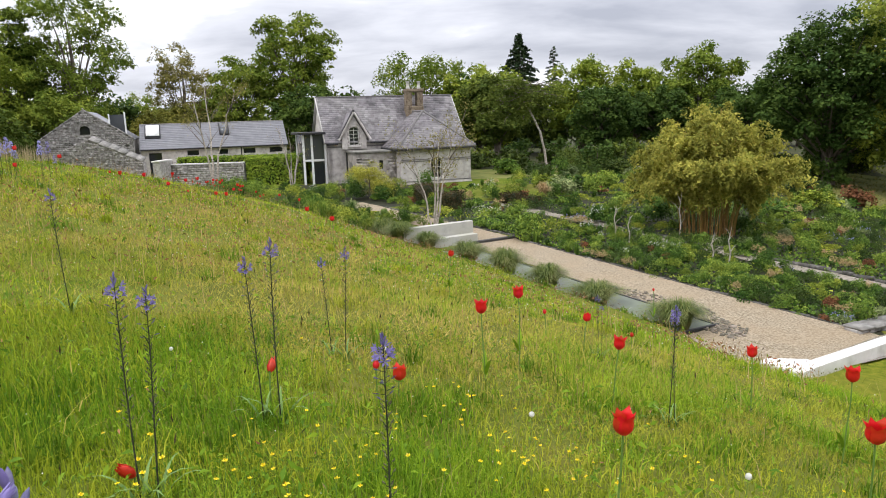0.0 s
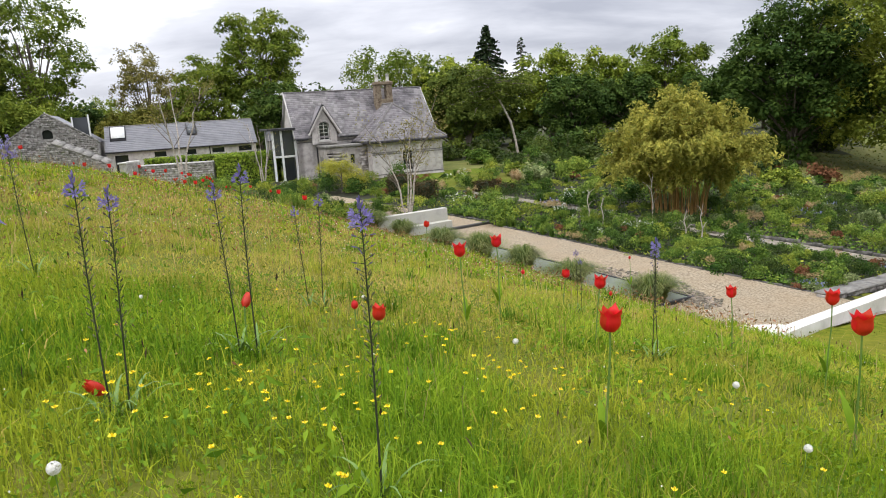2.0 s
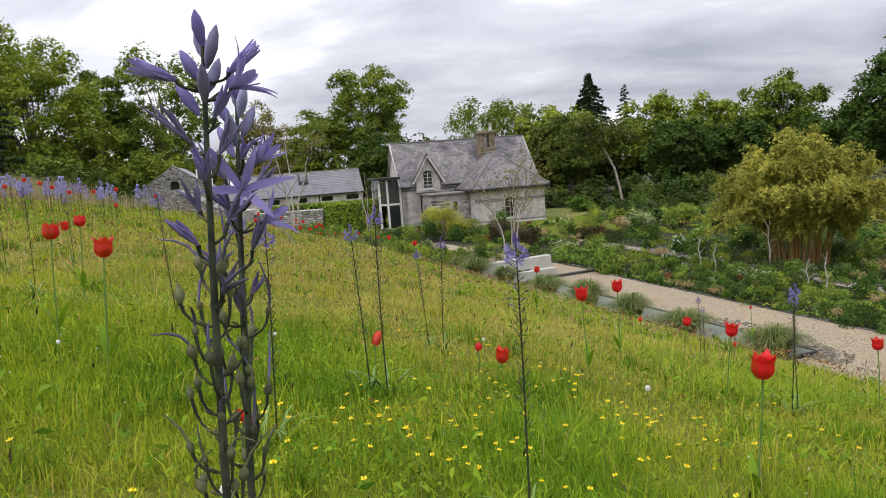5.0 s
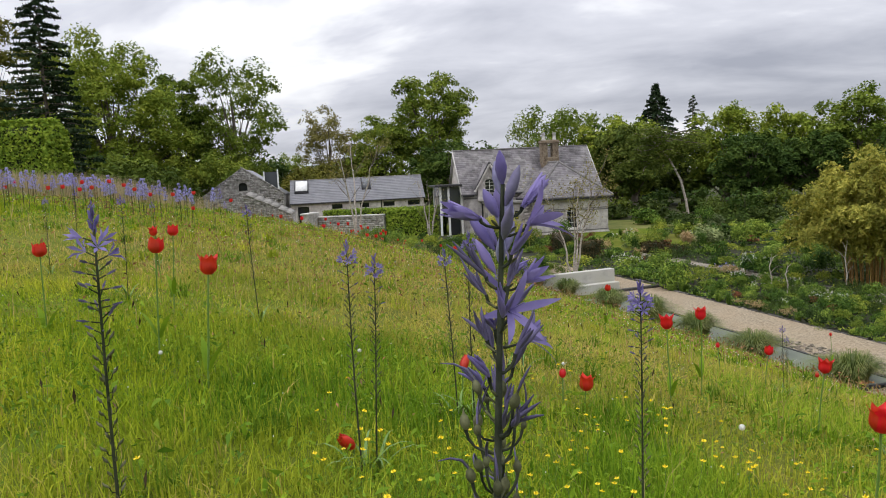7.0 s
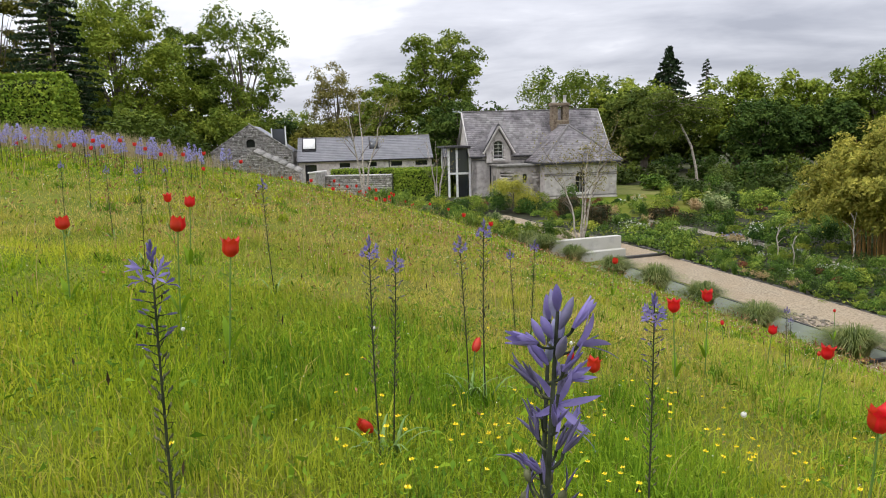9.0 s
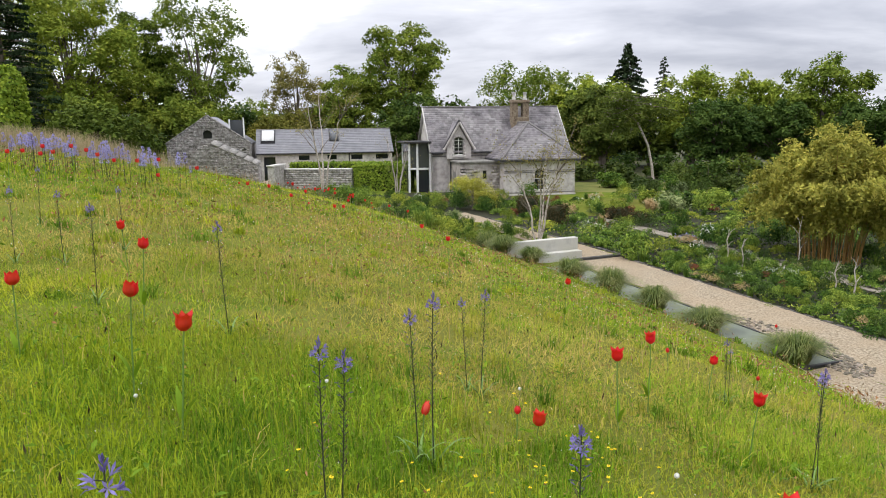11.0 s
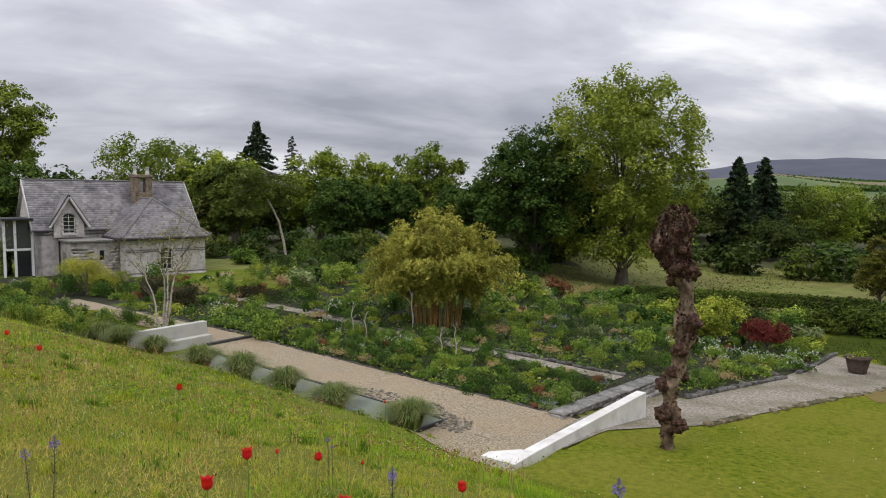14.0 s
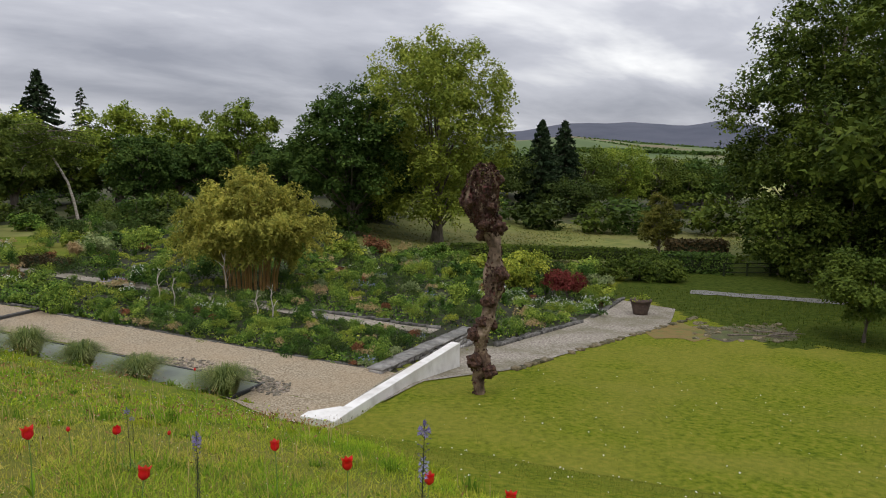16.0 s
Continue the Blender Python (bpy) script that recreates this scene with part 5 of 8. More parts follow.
F_RED = mat("scarlet_petal", [(0.46, 0.008, 0.006), (0.74, 0.032, 0.014)], scale=9, rough=0.45, trans=0.25, obj=0.12, spec=0.4)
F_VIOLET = mat("violet_petal", [(0.13, 0.10, 0.30), (0.30, 0.25, 0.54)], scale=14, rough=0.5, trans=0.3, obj=0.1)
F_PALE = mat("pale_violet_petal", [(0.22, 0.20, 0.46), (0.44, 0.41, 0.70)], scale=14, rough=0.5, trans=0.3, obj=0.2)
F_FADED = mat("faded_violet_petal", [(0.045, 0.038, 0.08), (0.19, 0.165, 0.31)], scale=12, rough=0.6, trans=0.15)
F_YELLOW = mat("glossy_yellow_petal", [(0.80, 0.56, 0.01), (0.9, 0.72, 0.03)], scale=9, rough=0.25, spec=0.5)
F_WHITE = mat("white_down", [(0.74, 0.73, 0.68), (0.84, 0.83, 0.79)], scale=20, rough=0.9, trans=0.4)


def blades(rng, X, Y, h, w, curve, segs):
    """Bent tapering blades rooted on the ground at X, Y."""
    n = len(X)
    Z = height(X, Y) - 0.01
    root = np.stack([X, Y, Z], 1)
    a = rng.uniform(0, 2 * np.pi, n)
    out = np.stack([np.cos(a), np.sin(a), np.zeros(n)], 1)
    side = np.stack([-np.sin(a), np.cos(a), np.zeros(n)], 1)
    tw = rng.uniform(-0.9, 0.9, n)[:, None]
    side = side * np.cos(tw) + out * np.sin(tw)
    c = (curve * rng.uniform(0.1, 1.0, n) ** 1.3)[:, None]
    V = []
    for i in range(segs):
        k = i / segs
        p = root + out * (c * k ** 2) * h[:, None] + np.array((0, 0, 1)) * (h[:, None] * (k - 0.35 * c * k ** 2.5))
        ww = side * (w[:, None] * (1 - 0.55 * k) * 0.5)
        V += [p - ww, p + ww]
    V.append(root + out * c * h[:, None] + np.array((0, 0, 1)) * (h[:, None] * (1 - 0.35 * c)))
    m = 2 * segs + 1
    V = np.stack(V, 1).reshape(-1, 3)
    o = (np.arange(n) * m)[:, None]
    quads = [o + np.array((2 * i, 2 * i + 1, 2 * i + 3, 2 * i + 2)) for i in range(segs - 1)]
    tris = o + np.array((2 * segs - 2, 2 * segs - 1, 2 * segs))
    return V, ([np.concatenate(quads)] if quads else []) + [tris]


def scatter(rng, r0, r1, density, a0=-62, a1=72, p=1.0):
    """Points in a fan before the walk's standing place: angles clockwise from +y."""
    area = math.radians(a1 - a0) * (r1 ** 2 - r0 ** 2) / 2
    n = int(area * density)
    r = np.sqrt(rng.uniform(r0 ** 2, r1 ** 2, n))
    a = np.radians(rng.uniform(a0, a1, n))
    return EYE[0] + r * np.sin(a), EYE[1] + r * np.cos(a)


def in_meadow(X, Y):
    u, s = us(X, Y)
    edge = np.interp(s, (-5, 1, 4, 7, 12, 30), (-3.2, -3.2, -5.0, -8.2, -14, -30))
    return (s > 0.45 + 0.12 * np.sin(1.3 * u)) & (u > edge) & (u < 44) & ~((s < 3.2) & (u > 14))


def patch(X, Y, size, seed):
    """Smooth random field between 0 and 1."""
    rng = np.random.default_rng(seed)
    f = np.zeros(len(X))
    for i in range(7):
        k = rng.normal(size=2) / size
        f += np.sin(k[0] * X + k[1] * Y + rng.uniform(0, 6.3))
    return 0.5 + 0.5 * np.tanh(f * 0.5)


def build_grass():
    rng = np.random.default_rng(21)
    specs = [(0.25, 3.2, 6000, 0.025, 0.12, 0.0060, 2), (3.2, 6.0, 2700, 0.03, 0.12, 0.0080, 2), (6.0, 11, 1150, 0.04, 0.13, 0.0105, 1),
             (11, 22, 420, 0.04, 0.12, 0.016, 1), (22, 48, 80, 0.05, 0.13, 0.036, 1)]
    for i, (r0, r1, dens, h0, h1, w, segs) in enumerate(specs):
        X, Y = scatter(rng, r0, r1, dens, -62, 108 if r1 < 7 else 88)
        keep = in_meadow(X, Y)
        X, Y = X[keep], Y[keep]
        lush = patch(X, Y, 0.5, 3)
        keep = rng.uniform(size=len(X)) < 0.55 + 0.45 * lush
        X, Y, lush = X[keep], Y[keep], lush[keep]
        h = rng.uniform(h0, h1, len(X)) * (0.7 + 0.75 * lush) * (1 + 0.75 * (rng.uniform(size=len(X)) > 0.95)) * (0.45 + 0.55 * smooth(us(X, Y)[1], 1.2, 4.0))
        green = lush + 0.25 * patch(X, Y, 2.5, 5) - 0.38 * (1 - smooth(X + 0.25 * Y, -0.9, 0.5)) + rng.normal(0, 0.16, len(X))
        tan = 1.05 * np.exp(-((X + 5.2) ** 2 + (Y - 11.0) ** 2) / 52) + 0.42 * patch(X, Y, 1.1, 6) * np.exp(-((X + 3) ** 2 + (Y - 7) ** 2) / 220) + rng.normal(0, 0.2, len(X))
        sort = np.where(tan > 0.68, 2, np.where(green > 0.76, 1, 0))
        wd = w * rng.uniform(0.6, 1.3, len(X))
        for q, (material, label) in enumerate(((G_BLADE, "long green meadow grass on the slope"), (G_LUSH, "lush dark green tufts of meadow grass"), (G_TAN, "ripening tan meadow grass on the slope"))):
            k = sort == q
            if k.sum() < 20:
                continue
            V, F = blades(rng, X[k], Y[k], h[k], wd[k], 1.05 if segs > 1 else 1.7, segs)
            tagged(part("meadow_grass", mesh_of("meadow_grass", V, F, material)), label, "grass", kind="stuff")
    # the same meadow round and behind the standing place
    for r0, r1, dens, w in ((0.7, 13, 85, 0.022), (13, 26, 24, 0.045)):
        X, Y = scatter(rng, r0, r1, dens, 72, 298)
        keep = in_meadow(X, Y)
        X, Y = X[keep], Y[keep]
        V, F = blades(rng, X, Y, rng.uniform(0.06, 0.2, len(X)), w * rng.uniform(0.6, 1.3, len(X)), 0.75, 1)
        tagged(part("meadow_grass", mesh_of("meadow_grass", V, F, G_BLADE)), "long green meadow grass on the upper slope", "grass", kind="stuff")
    # dry stems with seed heads
    X, Y = (np.concatenate(q) for q in zip(scatter(rng, 1.2, 30, 5.0), scatter(rng, 7, 26, 4.0, -40, 25)))
    keep = in_meadow(X, Y)
    X, Y = X[keep], Y[keep]
    dry = patch(X, Y, 2.2, 9)
    keep = rng.uniform(size=len(X)) < 0.25 + 0.75 * dry
    X, Y = X[keep], Y[keep]
    r = np.hypot(X - EYE[0], Y - EYE[1])
    h = rng.uniform(0.22, 0.42, len(X))
    V, F = blades(rng, X, Y, h, np.clip(0.0009 * r, 0.0020, 0.010), 0.6, 2)
    tagged(part("dry_grass_stems", mesh_of("dry_grass_stems", V, F, G_STEM)), "dry straw-coloured grass stems in the meadow", "grass", kind="stuff")
    tips = V.reshape(-1, 5, 3)[:, 4]
    k = rng.uniform(size=len(tips)) < 0.45
    tips, rr = tips[k], r[k]
    v, f = cards(rng, tips, np.clip(0.006 * rr, 0.03, 0.07), np.array((0.3, -0.8, 0.1)), 0.22, 0.05, 6.0)
    tagged(part("grass_seed_heads", mesh_of("grass_seed_heads", v, f, G_SEED)), "small brown grass seed heads", "grass", kind="stuff")
    # tufts of short lawn grass
    X, Y = (np.concatenate(q) for q in zip(scatter(rng, 2.0, 13, 330, 10, 108), scatter(rng, 13, 30, 60, 10, 80)))
    u, s = us(X, Y)
    keep = (~in_meadow(X, Y) | (u < np.interp(s, (-5, 1, 4, 7, 12, 30), (-3.2, -3.2, -5.0, -8.2, -14, -30)) + 0.7)) & (u < np.interp(s, (-25, -18, -12.8, -7, -3, 2), (-11.5, -9.6, -7.5, -5.4, -3.7, -2.9)))
    X, Y = X[keep], Y[keep]
    bank = (us(X, Y)[0] < -5.5) & (us(X, Y)[1] < bank_edge(us(X, Y)[0]))
    X, Y = X[~bank], Y[~bank]
    V, F = blades(rng, X, Y, rng.uniform(0.025, 0.055, len(X)), rng.uniform(0.6, 1.2, len(X)) * np.clip(0.0014 * np.hypot(X, Y), 0.008, 0.03), 0.8, 1)
    tagged(part("lawn_grass", mesh_of("lawn_grass", V, F, G_LAWN)), "short mown lawn grass", "grass", kind="stuff")
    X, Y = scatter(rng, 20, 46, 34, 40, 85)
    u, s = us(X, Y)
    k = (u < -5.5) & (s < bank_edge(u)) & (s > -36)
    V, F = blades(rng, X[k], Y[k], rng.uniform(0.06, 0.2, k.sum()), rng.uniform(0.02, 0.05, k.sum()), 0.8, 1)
    tagged(part("bank_grass", mesh_of("bank_grass", V, F, G_BANK)), "rank grass on the bank beyond the lawn, darkened for tree shade", "grass", kind="stuff")
    # small pale flower heads
    X, Y = scatter(rng, 1.0, 26, 4.5)
    keep = in_meadow(X, Y)
    X, Y = X[keep], Y[keep]
    r = np.hypot(X - EYE[0], Y - EYE[1])
    C = np.stack([X, Y, height(X, Y) + rng.uniform(0.1, 0.24, len(X))], 1)
    v, f = cards(rng, C, np.clip(0.0014 * r, 0.007, 0.02), np.array((0.0, -0.5, 0.6)), 0.9, 0.2)
    tagged(part("daisy_heads", mesh_of("daisy_heads", v, f, F_WHITE)), "small pale flower heads scattered in the meadow", "flowers", kind="stuff")
    # leafy herbs among the grass, dark and bright
    for material, seed, label in ((G_DOCK, 31, "leafy green herbs in the meadow"), (G_HERB, 33, "yellow-green herbs in the meadow"), (G_SORREL, 35, "rusty sorrel heads in the meadow")):
        X, Y = scatter(rng, 2.5, 26, 18 if seed < 35 else 15)
        keep = in_meadow(X, Y) & (rng.uniform(size=len(X)) < patch(X, Y, 1.3, seed) ** 2)
        X, Y = X[keep], Y[keep]
        r = np.hypot(X - EYE[0], Y - EYE[1])
        C = np.stack([X, Y, height(X, Y) + rng.uniform(0.06, 0.2, len(X)) + (0.06 if seed == 35 else 0)], 1)
        v, f = cards(rng, C, np.clip(0.0065 * r, 0.025, 0.09) * rng.uniform(0.6, 1.3, len(X)), np.array((0, -0.4, 0.7)), 0.35, 0.3, -0.8)
        tagged(part("meadow_herbs", mesh_of("meadow_herbs", v, f, material)), label, "weeds", kind="stuff")
    # dark plantain spikes
    X, Y = scatter(rng, 1.6, 9, 2.6)
    keep = in_meadow(X, Y) & (rng.uniform(size=len(X)) < 0.3 + patch(X, Y, 1.2, 41))
    X, Y = X[keep], Y[keep]
    C = np.stack([X, Y, height(X, Y) + rng.uniform(0.13, 0.24, len(X))], 1)
    v, f = cards(rng, C, rng.uniform(0.035, 0.07, len(X)), np.array((0.3, -0.9, 0.0)), 0.2, 0.1, 7.0)
    tagged(part("plantain_heads", mesh_of("plantain_heads", v, f, G_SPIKE)), "dark brown plantain spikes in the grass", "weeds", kind="stuff")
    # broad leaves low among the grass
    X, Y = scatter(rng, 0.6, 6.5, 85)
    keep = in_meadow(X, Y) & (rng.uniform(size=len(X)) < patch(X, Y, 0.7, 14) ** 1.5)
    X, Y = X[keep], Y[keep]
    C = np.stack([X, Y, height(X, Y) + rng.uniform(0.05, 0.15, len(X))], 1)
    v, f = cards(rng, C, rng.uniform(0.03, 0.08, len(X)), np.array((0, -0.3, 0.7)), 0.3, 0.45)
    tagged(part("weed_leaves", mesh_of("weed_leaves", v, f, G_DOCK)), "broad weed leaves low in the grass", "weeds", kind="stuff")
    # clover-like small leaves that thicken the sward
    X, Y = scatter(rng, 0.5, 6.0, 1050)
    keep = in_meadow(X, Y) & (rng.uniform(size=len(X)) < patch(X, Y, 0.6, 15))
    X, Y = X[keep], Y[keep]
    C = np.stack([X, Y, height(X, Y) + rng.uniform(0.03, 0.125, len(X))], 1)
    v, f = cards(rng, C, rng.uniform(0.012, 0.03, len(X)), np.array((0, 0, 0.8)), 0.45, 0.3)
    tagged(part("clover_leaves", mesh_of("clover_leaves", v, f, G_DOCK)), "small cut buttercup and clover leaves", "weeds", kind="stuff")


def meadow_tufts():
    """Darker tufts that stand out of the sward, and a haze of rusty heads over the dry part of the slope."""
    rng = np.random.default_rng(27)
    for material, n, key, label in ((G_TUFT, 120, 43, "dark green leafy tufts standing out of the meadow"), (G_BLADE, 160, 45, "rank bright tufts of meadow grass")):
        X, Y = scatter(rng, 1.3, 24, 2.2)
        X, Y = X[:n * 3], Y[:n * 3]
        k = in_meadow(X, Y) & (rng.uniform(size=len(X)) < 0.35 + 0.65 * patch(X, Y, 1.6, key))
        X, Y = X[k][:n], Y[k][:n]
        m = 48
        r = rng.uniform(0.04, 0.13, len(X)) * (0.8 + 0.02 * np.hypot(X, Y))
        x = np.repeat(X, m) + rng.normal(0, 1, len(X) * m) * np.repeat(r, m)
        y = np.repeat(Y, m) + rng.normal(0, 1, len(X) * m) * np.repeat(r, m)
        h = np.repeat(rng.uniform(0.12, 0.26, len(X)), m) * rng.uniform(0.5, 1.1, len(x))
        d = np.hypot(x - EYE[0], y - EYE[1])
        V, F = blades(rng, x, y, h, np.clip(0.0017 * d, 0.006, 0.024) * rng.uniform(0.6, 1.3, len(x)), 1.0, 2)
        tagged(part("meadow_tufts", mesh_of("meadow_tufts", V, F, material)), label, "grass", kind="stuff")
    X, Y = scatter(rng, 4.0, 24, 46, -45, 25)
    k = in_meadow(X, Y) & (rng.uniform(size=len(X)) < np.exp(-((X + 4.6) ** 2 + (Y - 9.8) ** 2) / 40) * (0.3 + 0.7 * patch(X, Y, 1.0, 47)))
    X, Y = X[k], Y[k]
    C = np.stack([X, Y, height(X, Y) + rng.uniform(0.08, 0.24, len(X))], 1)
    v, f = tri_leaves(rng, C, np.clip(0.0035 * np.hypot(X, Y), 0.02, 0.06), np.array((0.2, -0.7, 0.4)), -2.0, 0.3)
    tagged(part("sorrel_haze", mesh_of("sorrel_haze", v, f, G_RUST)), "haze of rust-pink sorrel heads over the dry grass", "weeds", kind="stuff")


G_TUFT = mat("dark_tuft_leaf", [(0.075, 0.15, 0.011), (0.16, 0.26, 0.024)], scale=1.2, island=0.35, trans=0.25, coords="World", spec=0.05)
G_RUST = mat("rust_pink_sorrel", [(0.26, 0.15, 0.06), (0.42, 0.27, 0.13)], scale=2, island=0.35, trans=0.3, coords="World", spec=0.05)


def crest_grass():
    """Tall ripe grass that fringes the crest behind the camas."""
    rng = np.random.default_rng(23)
    n = 9000
    q = rng.uniform(0, 1, n)
    X, Y = -13.6 - 6.5 * q + rng.normal(0, 0.5, n), 19.4 - 2.6 * q + rng.normal(0, 0.8, n)
    k = rng.uniform(size=n) < 0.25 + 0.75 * smooth(q, 0.1, 0.45)
    X, Y, q = X[k], Y[k], q[k]
    V, F = blades(rng, X, Y, rng.uniform(0.45, 1.0, len(X)) * (0.6 + 0.4 * smooth(q, 0.0, 0.4)), rng.uniform(0.008, 0.016, len(X)), 0.35, 2)
    tagged(part("tall_dry_grass", mesh_of("tall_dry_grass", V, F, G_PLUME)), "tall straw-pink ripe grass along the crest", "grass", kind="stuff")


G_PLUME = mat("straw_pink_grass", [(0.30, 0.25, 0.12), (0.46, 0.38, 0.24)], scale=1.5, island=0.3, trans=0.25, coords="World", spec=0.05)
# bank blades, darkened to match the shade painted into the ground there
G_BANK = mat("shaded_rank_blade", [(0.032, 0.055, 0.006), (0.10, 0.12, 0.018)], scale=1, island=0.4, trans=0.15, coords="World", spec=0.05)
G_LAWN = mat("lawn_blade", [(0.10, 0.138, 0.012), (0.205, 0.218, 0.028)], scale=2, island=0.3, trans=0.3, coords="World", big=((0.2, 0.19, 0.035), 0.3, 0.6))
build_grass()
crest_grass()
meadow_tufts()


def petal(length, width, cup, rise, turn, tipw=0.12, seg=5, flare=0.0, r0=0.004):
    """One petal as a thin curved sheet; rise: profile of radius against height."""
    V, F = [], []
    for i in range(seg + 1):
        k = i / seg
        r = r0 + cup * (1 - (1 - min(1.0, k / 0.6)) ** 2) ** 0.6 + flare * k ** 3
        z = rise * k
        w = width * (math.sin(math.pi * (0.2 + 0.79 * k)) ** 0.6 * (1 - tipw) + tipw * (1 - k)) * 0.5
        for j in (-1, 0, 1):
            a = turn + j * w / max(r, 0.012)
            rr = r * (1.0 if j else 1.05)
            V.append((rr * math.cos(a), rr * math.sin(a), z - (0.0 if j == 0 else 0.004)))
    for i in range(seg):
        for j in range(2):
            a = i * 3 + j
            F.append((a, a + 1, a + 4, a + 3))
    return np.array(V), np.array(F)


def goblet_petal(bulge, tip, h, turn, width):
    """A tulip petal: cupped at the foot, drawn in above the belly and curled out to a point."""
    V, F, seg = [], [], 8
    for i in range(seg + 1):
        k = i / seg
        r = bulge * math.sin(math.pi * min(0.5, 0.10 + 1.15 * k)) ** 0.65 * (1 - 0.1 * float(smooth(k, 0.4, 0.75)))
        r += (tip - 0.9 * bulge) * float(smooth(k, 0.6, 1.05))
        w = width * (min(1.0, 0.25 + 2.6 * k) if k < 0.5 else float(1 - smooth(k, 0.6, 1.05) ** 0.9)) * 0.5
        for j in (-1, -0.5, 0, 0.5, 1):
            a = turn + j * w / max(r, 0.012)
            rr = r * (1.04 - 0.05 * abs(j))
            V.append((rr * math.cos(a), rr * math.sin(a), h * (k - 0.05 * abs(j) * k)))
    for i in range(seg):
        for j in range(4):
            a = i * 5 + j
            F.append((a, a + 1, a + 6, a + 5))
    return np.array(V), np.array(F)


def tulip_kind(bulge, tip, h, label, nod=0.0):
    """Tulip with its root at the origin; nod: how far the head hangs over."""
    t = thing("tulip", label, "flower", group="tulips in the meadow")
    stem = tube([(0, 0, -0.55), (0.004, 0.002, 0.12), (0.008, 0.0, 0.26), (0.004, 0.0, 0.36), (0.0, 0.0, 0.42)], (0.005, 0.0045, 0.004, 0.0038, 0.0042), 6)
    part("stem", mesh_of("stem", *stem, G_GREEN, True), t)
    turn = Matrix.Translation((0, 0, 0.417)) @ Matrix.Rotation(nod, 4, "X")
    for i in range(6):
        inner = i % 2
        v, f = goblet_petal(bulge * (0.9 if inner else 1.0), tip * (0.8 if inner else 1.0), h * (0.94 if inner else 1.0), i * math.pi / 3 + 0.2, bulge * 1.8)
        part("petal", mesh_of("petal", v, f, F_RED, True), t, m=turn)
    for i in range(2):
        a = 0.8 + i * 2.6
        V, F = [], []
        for q in range(6):
            k = q / 5
            r, z, w = 0.01 + 0.11 * k ** 1.3, 0.2 * k - 0.06 * k ** 3, 0.017 * math.sin(math.pi * min(1, k + 0.15))
            for j in (-1, 1):
                V.append((r * math.cos(a) - j * w * math.sin(a), r * math.sin(a) + j * w * math.cos(a), z))
        F = [(2 * q, 2 * q + 1, 2 * q + 3, 2 * q + 2) for q in range(5)]
        part("leaf", mesh_of("leaf", V, np.array(F), G_DOCK, True), t)
    return t


TULIPS = [tulip_kind(0.036, 0.050, 0.092, "scarlet tulip with flared pointed petals in the meadow grass"),
          tulip_kind(0.037, 0.036, 0.082, "scarlet cup-shaped tulip in the meadow grass"),
          tulip_kind(0.019, 0.006, 0.052, "small closed scarlet tulip bud in the meadow grass"),
          tulip_kind(0.021, 0.010, 0.082, "narrow scarlet tulip hanging its head in the grass", 0.75)]
tulip_rng = np.random.default_rng(31)
used_tulips = set()


def plant_tulip(x, y, z=None, kind=None, group=""):
    """z: height of the middle of the flower."""
    g = float(height(x, y))
    k = kind if kind is not None else int(tulip_rng.choice(3, p=(0.5, 0.4, 0.1)))
    m = Matrix.Translation((x, y, g)) @ Matrix.Rotation(tulip_rng.uniform(0, 6.28), 4, "Z") @ Euler((radians(tulip_rng.normal(0, 3)), radians(tulip_rng.normal(0, 3)), 0)).to_matrix().to_4x4()
    if k not in used_tulips:
        ob = TULIPS[k]
        used_tulips.add(k)
        ob.matrix_basis = m
    else:
        ob = copy_thing(TULIPS[k], m)
    ob.scale = (1.12, 1.12, 1.12)
    ob.location.z = z - 0.515 if z is not None else g + tulip_rng.uniform(-0.08, 0.04)
    if group:
        ob["group"] = group
    return ob


CREST = ((-11.2, 10.93, 5.03), (-10.99, 11.15, 5.04), (-10.74, 11.38, 5.12), (-10.78, 11.34, 4.97), (-10.6, 11.51, 5.0), (-10.34, 11.74, 5.11), (-10.14, 11.91, 5.02), (-9.97, 12.06, 4.92), (-9.77, 12.22, 4.79), (-9.38, 12.53, 4.77), (-9.03, 12.78, 4.78), (-8.41, 13.21, 4.57), (-9.08, 12.75, 4.44))
# along the foot of the slope and round the standing place
for p in ((-0.58, 1.84, 3.855, 3), (-0.415, 2.89, 3.86, 3), (0.0, 3.5, 3.657, 2), (0.126, 3.523, 3.565, 0), (0.662, 4.32, 3.775, 0), (0.918, 5.136, 3.673, 0), (1.242, 7.178, 2.935, 2),
          (1.608, 6.69, 2.998, 1), (1.585, 4.43, 3.465, 0), (1.263, 2.125, 3.909, 0), (2.841, 5.218, 3.119, 0), (3.018, 3.984, 3.412, 0), (2.368, 2.397, 3.771, 0), (-0.04, 9.35, 3.19, 1),
          (-2.21, 11.25, 3.45, 1), (-3.17, 13.03, 3.4, 1), (2.283, 7.76, 2.486, 2), (3.364, 11.76, 2.02, 2), (3.77, 4.03, 3.08, 0), (4.14, 3.38, 3.1, 0)):
    plant_tulip(*p)
# higher on the slope
for p in ((-3.077, 2.866, 4.505, 1), (-2.054, 2.628, 4.538, 1), (-3.1, 4.13, 4.52, 1), (-4.55, 5.8, 4.41, 0), (-1.525, 2.295, 4.462, 0)):
    plant_tulip(*p)
# below the crest
for p in CREST:
    plant_tulip(*p, 1)
for p in ((-15.4, 14.1), (-16.2, 13.2), (-17.1, 14.4), (-13.9, 12.4), (-14.6, 11.6)):
    plant_tulip(*p)
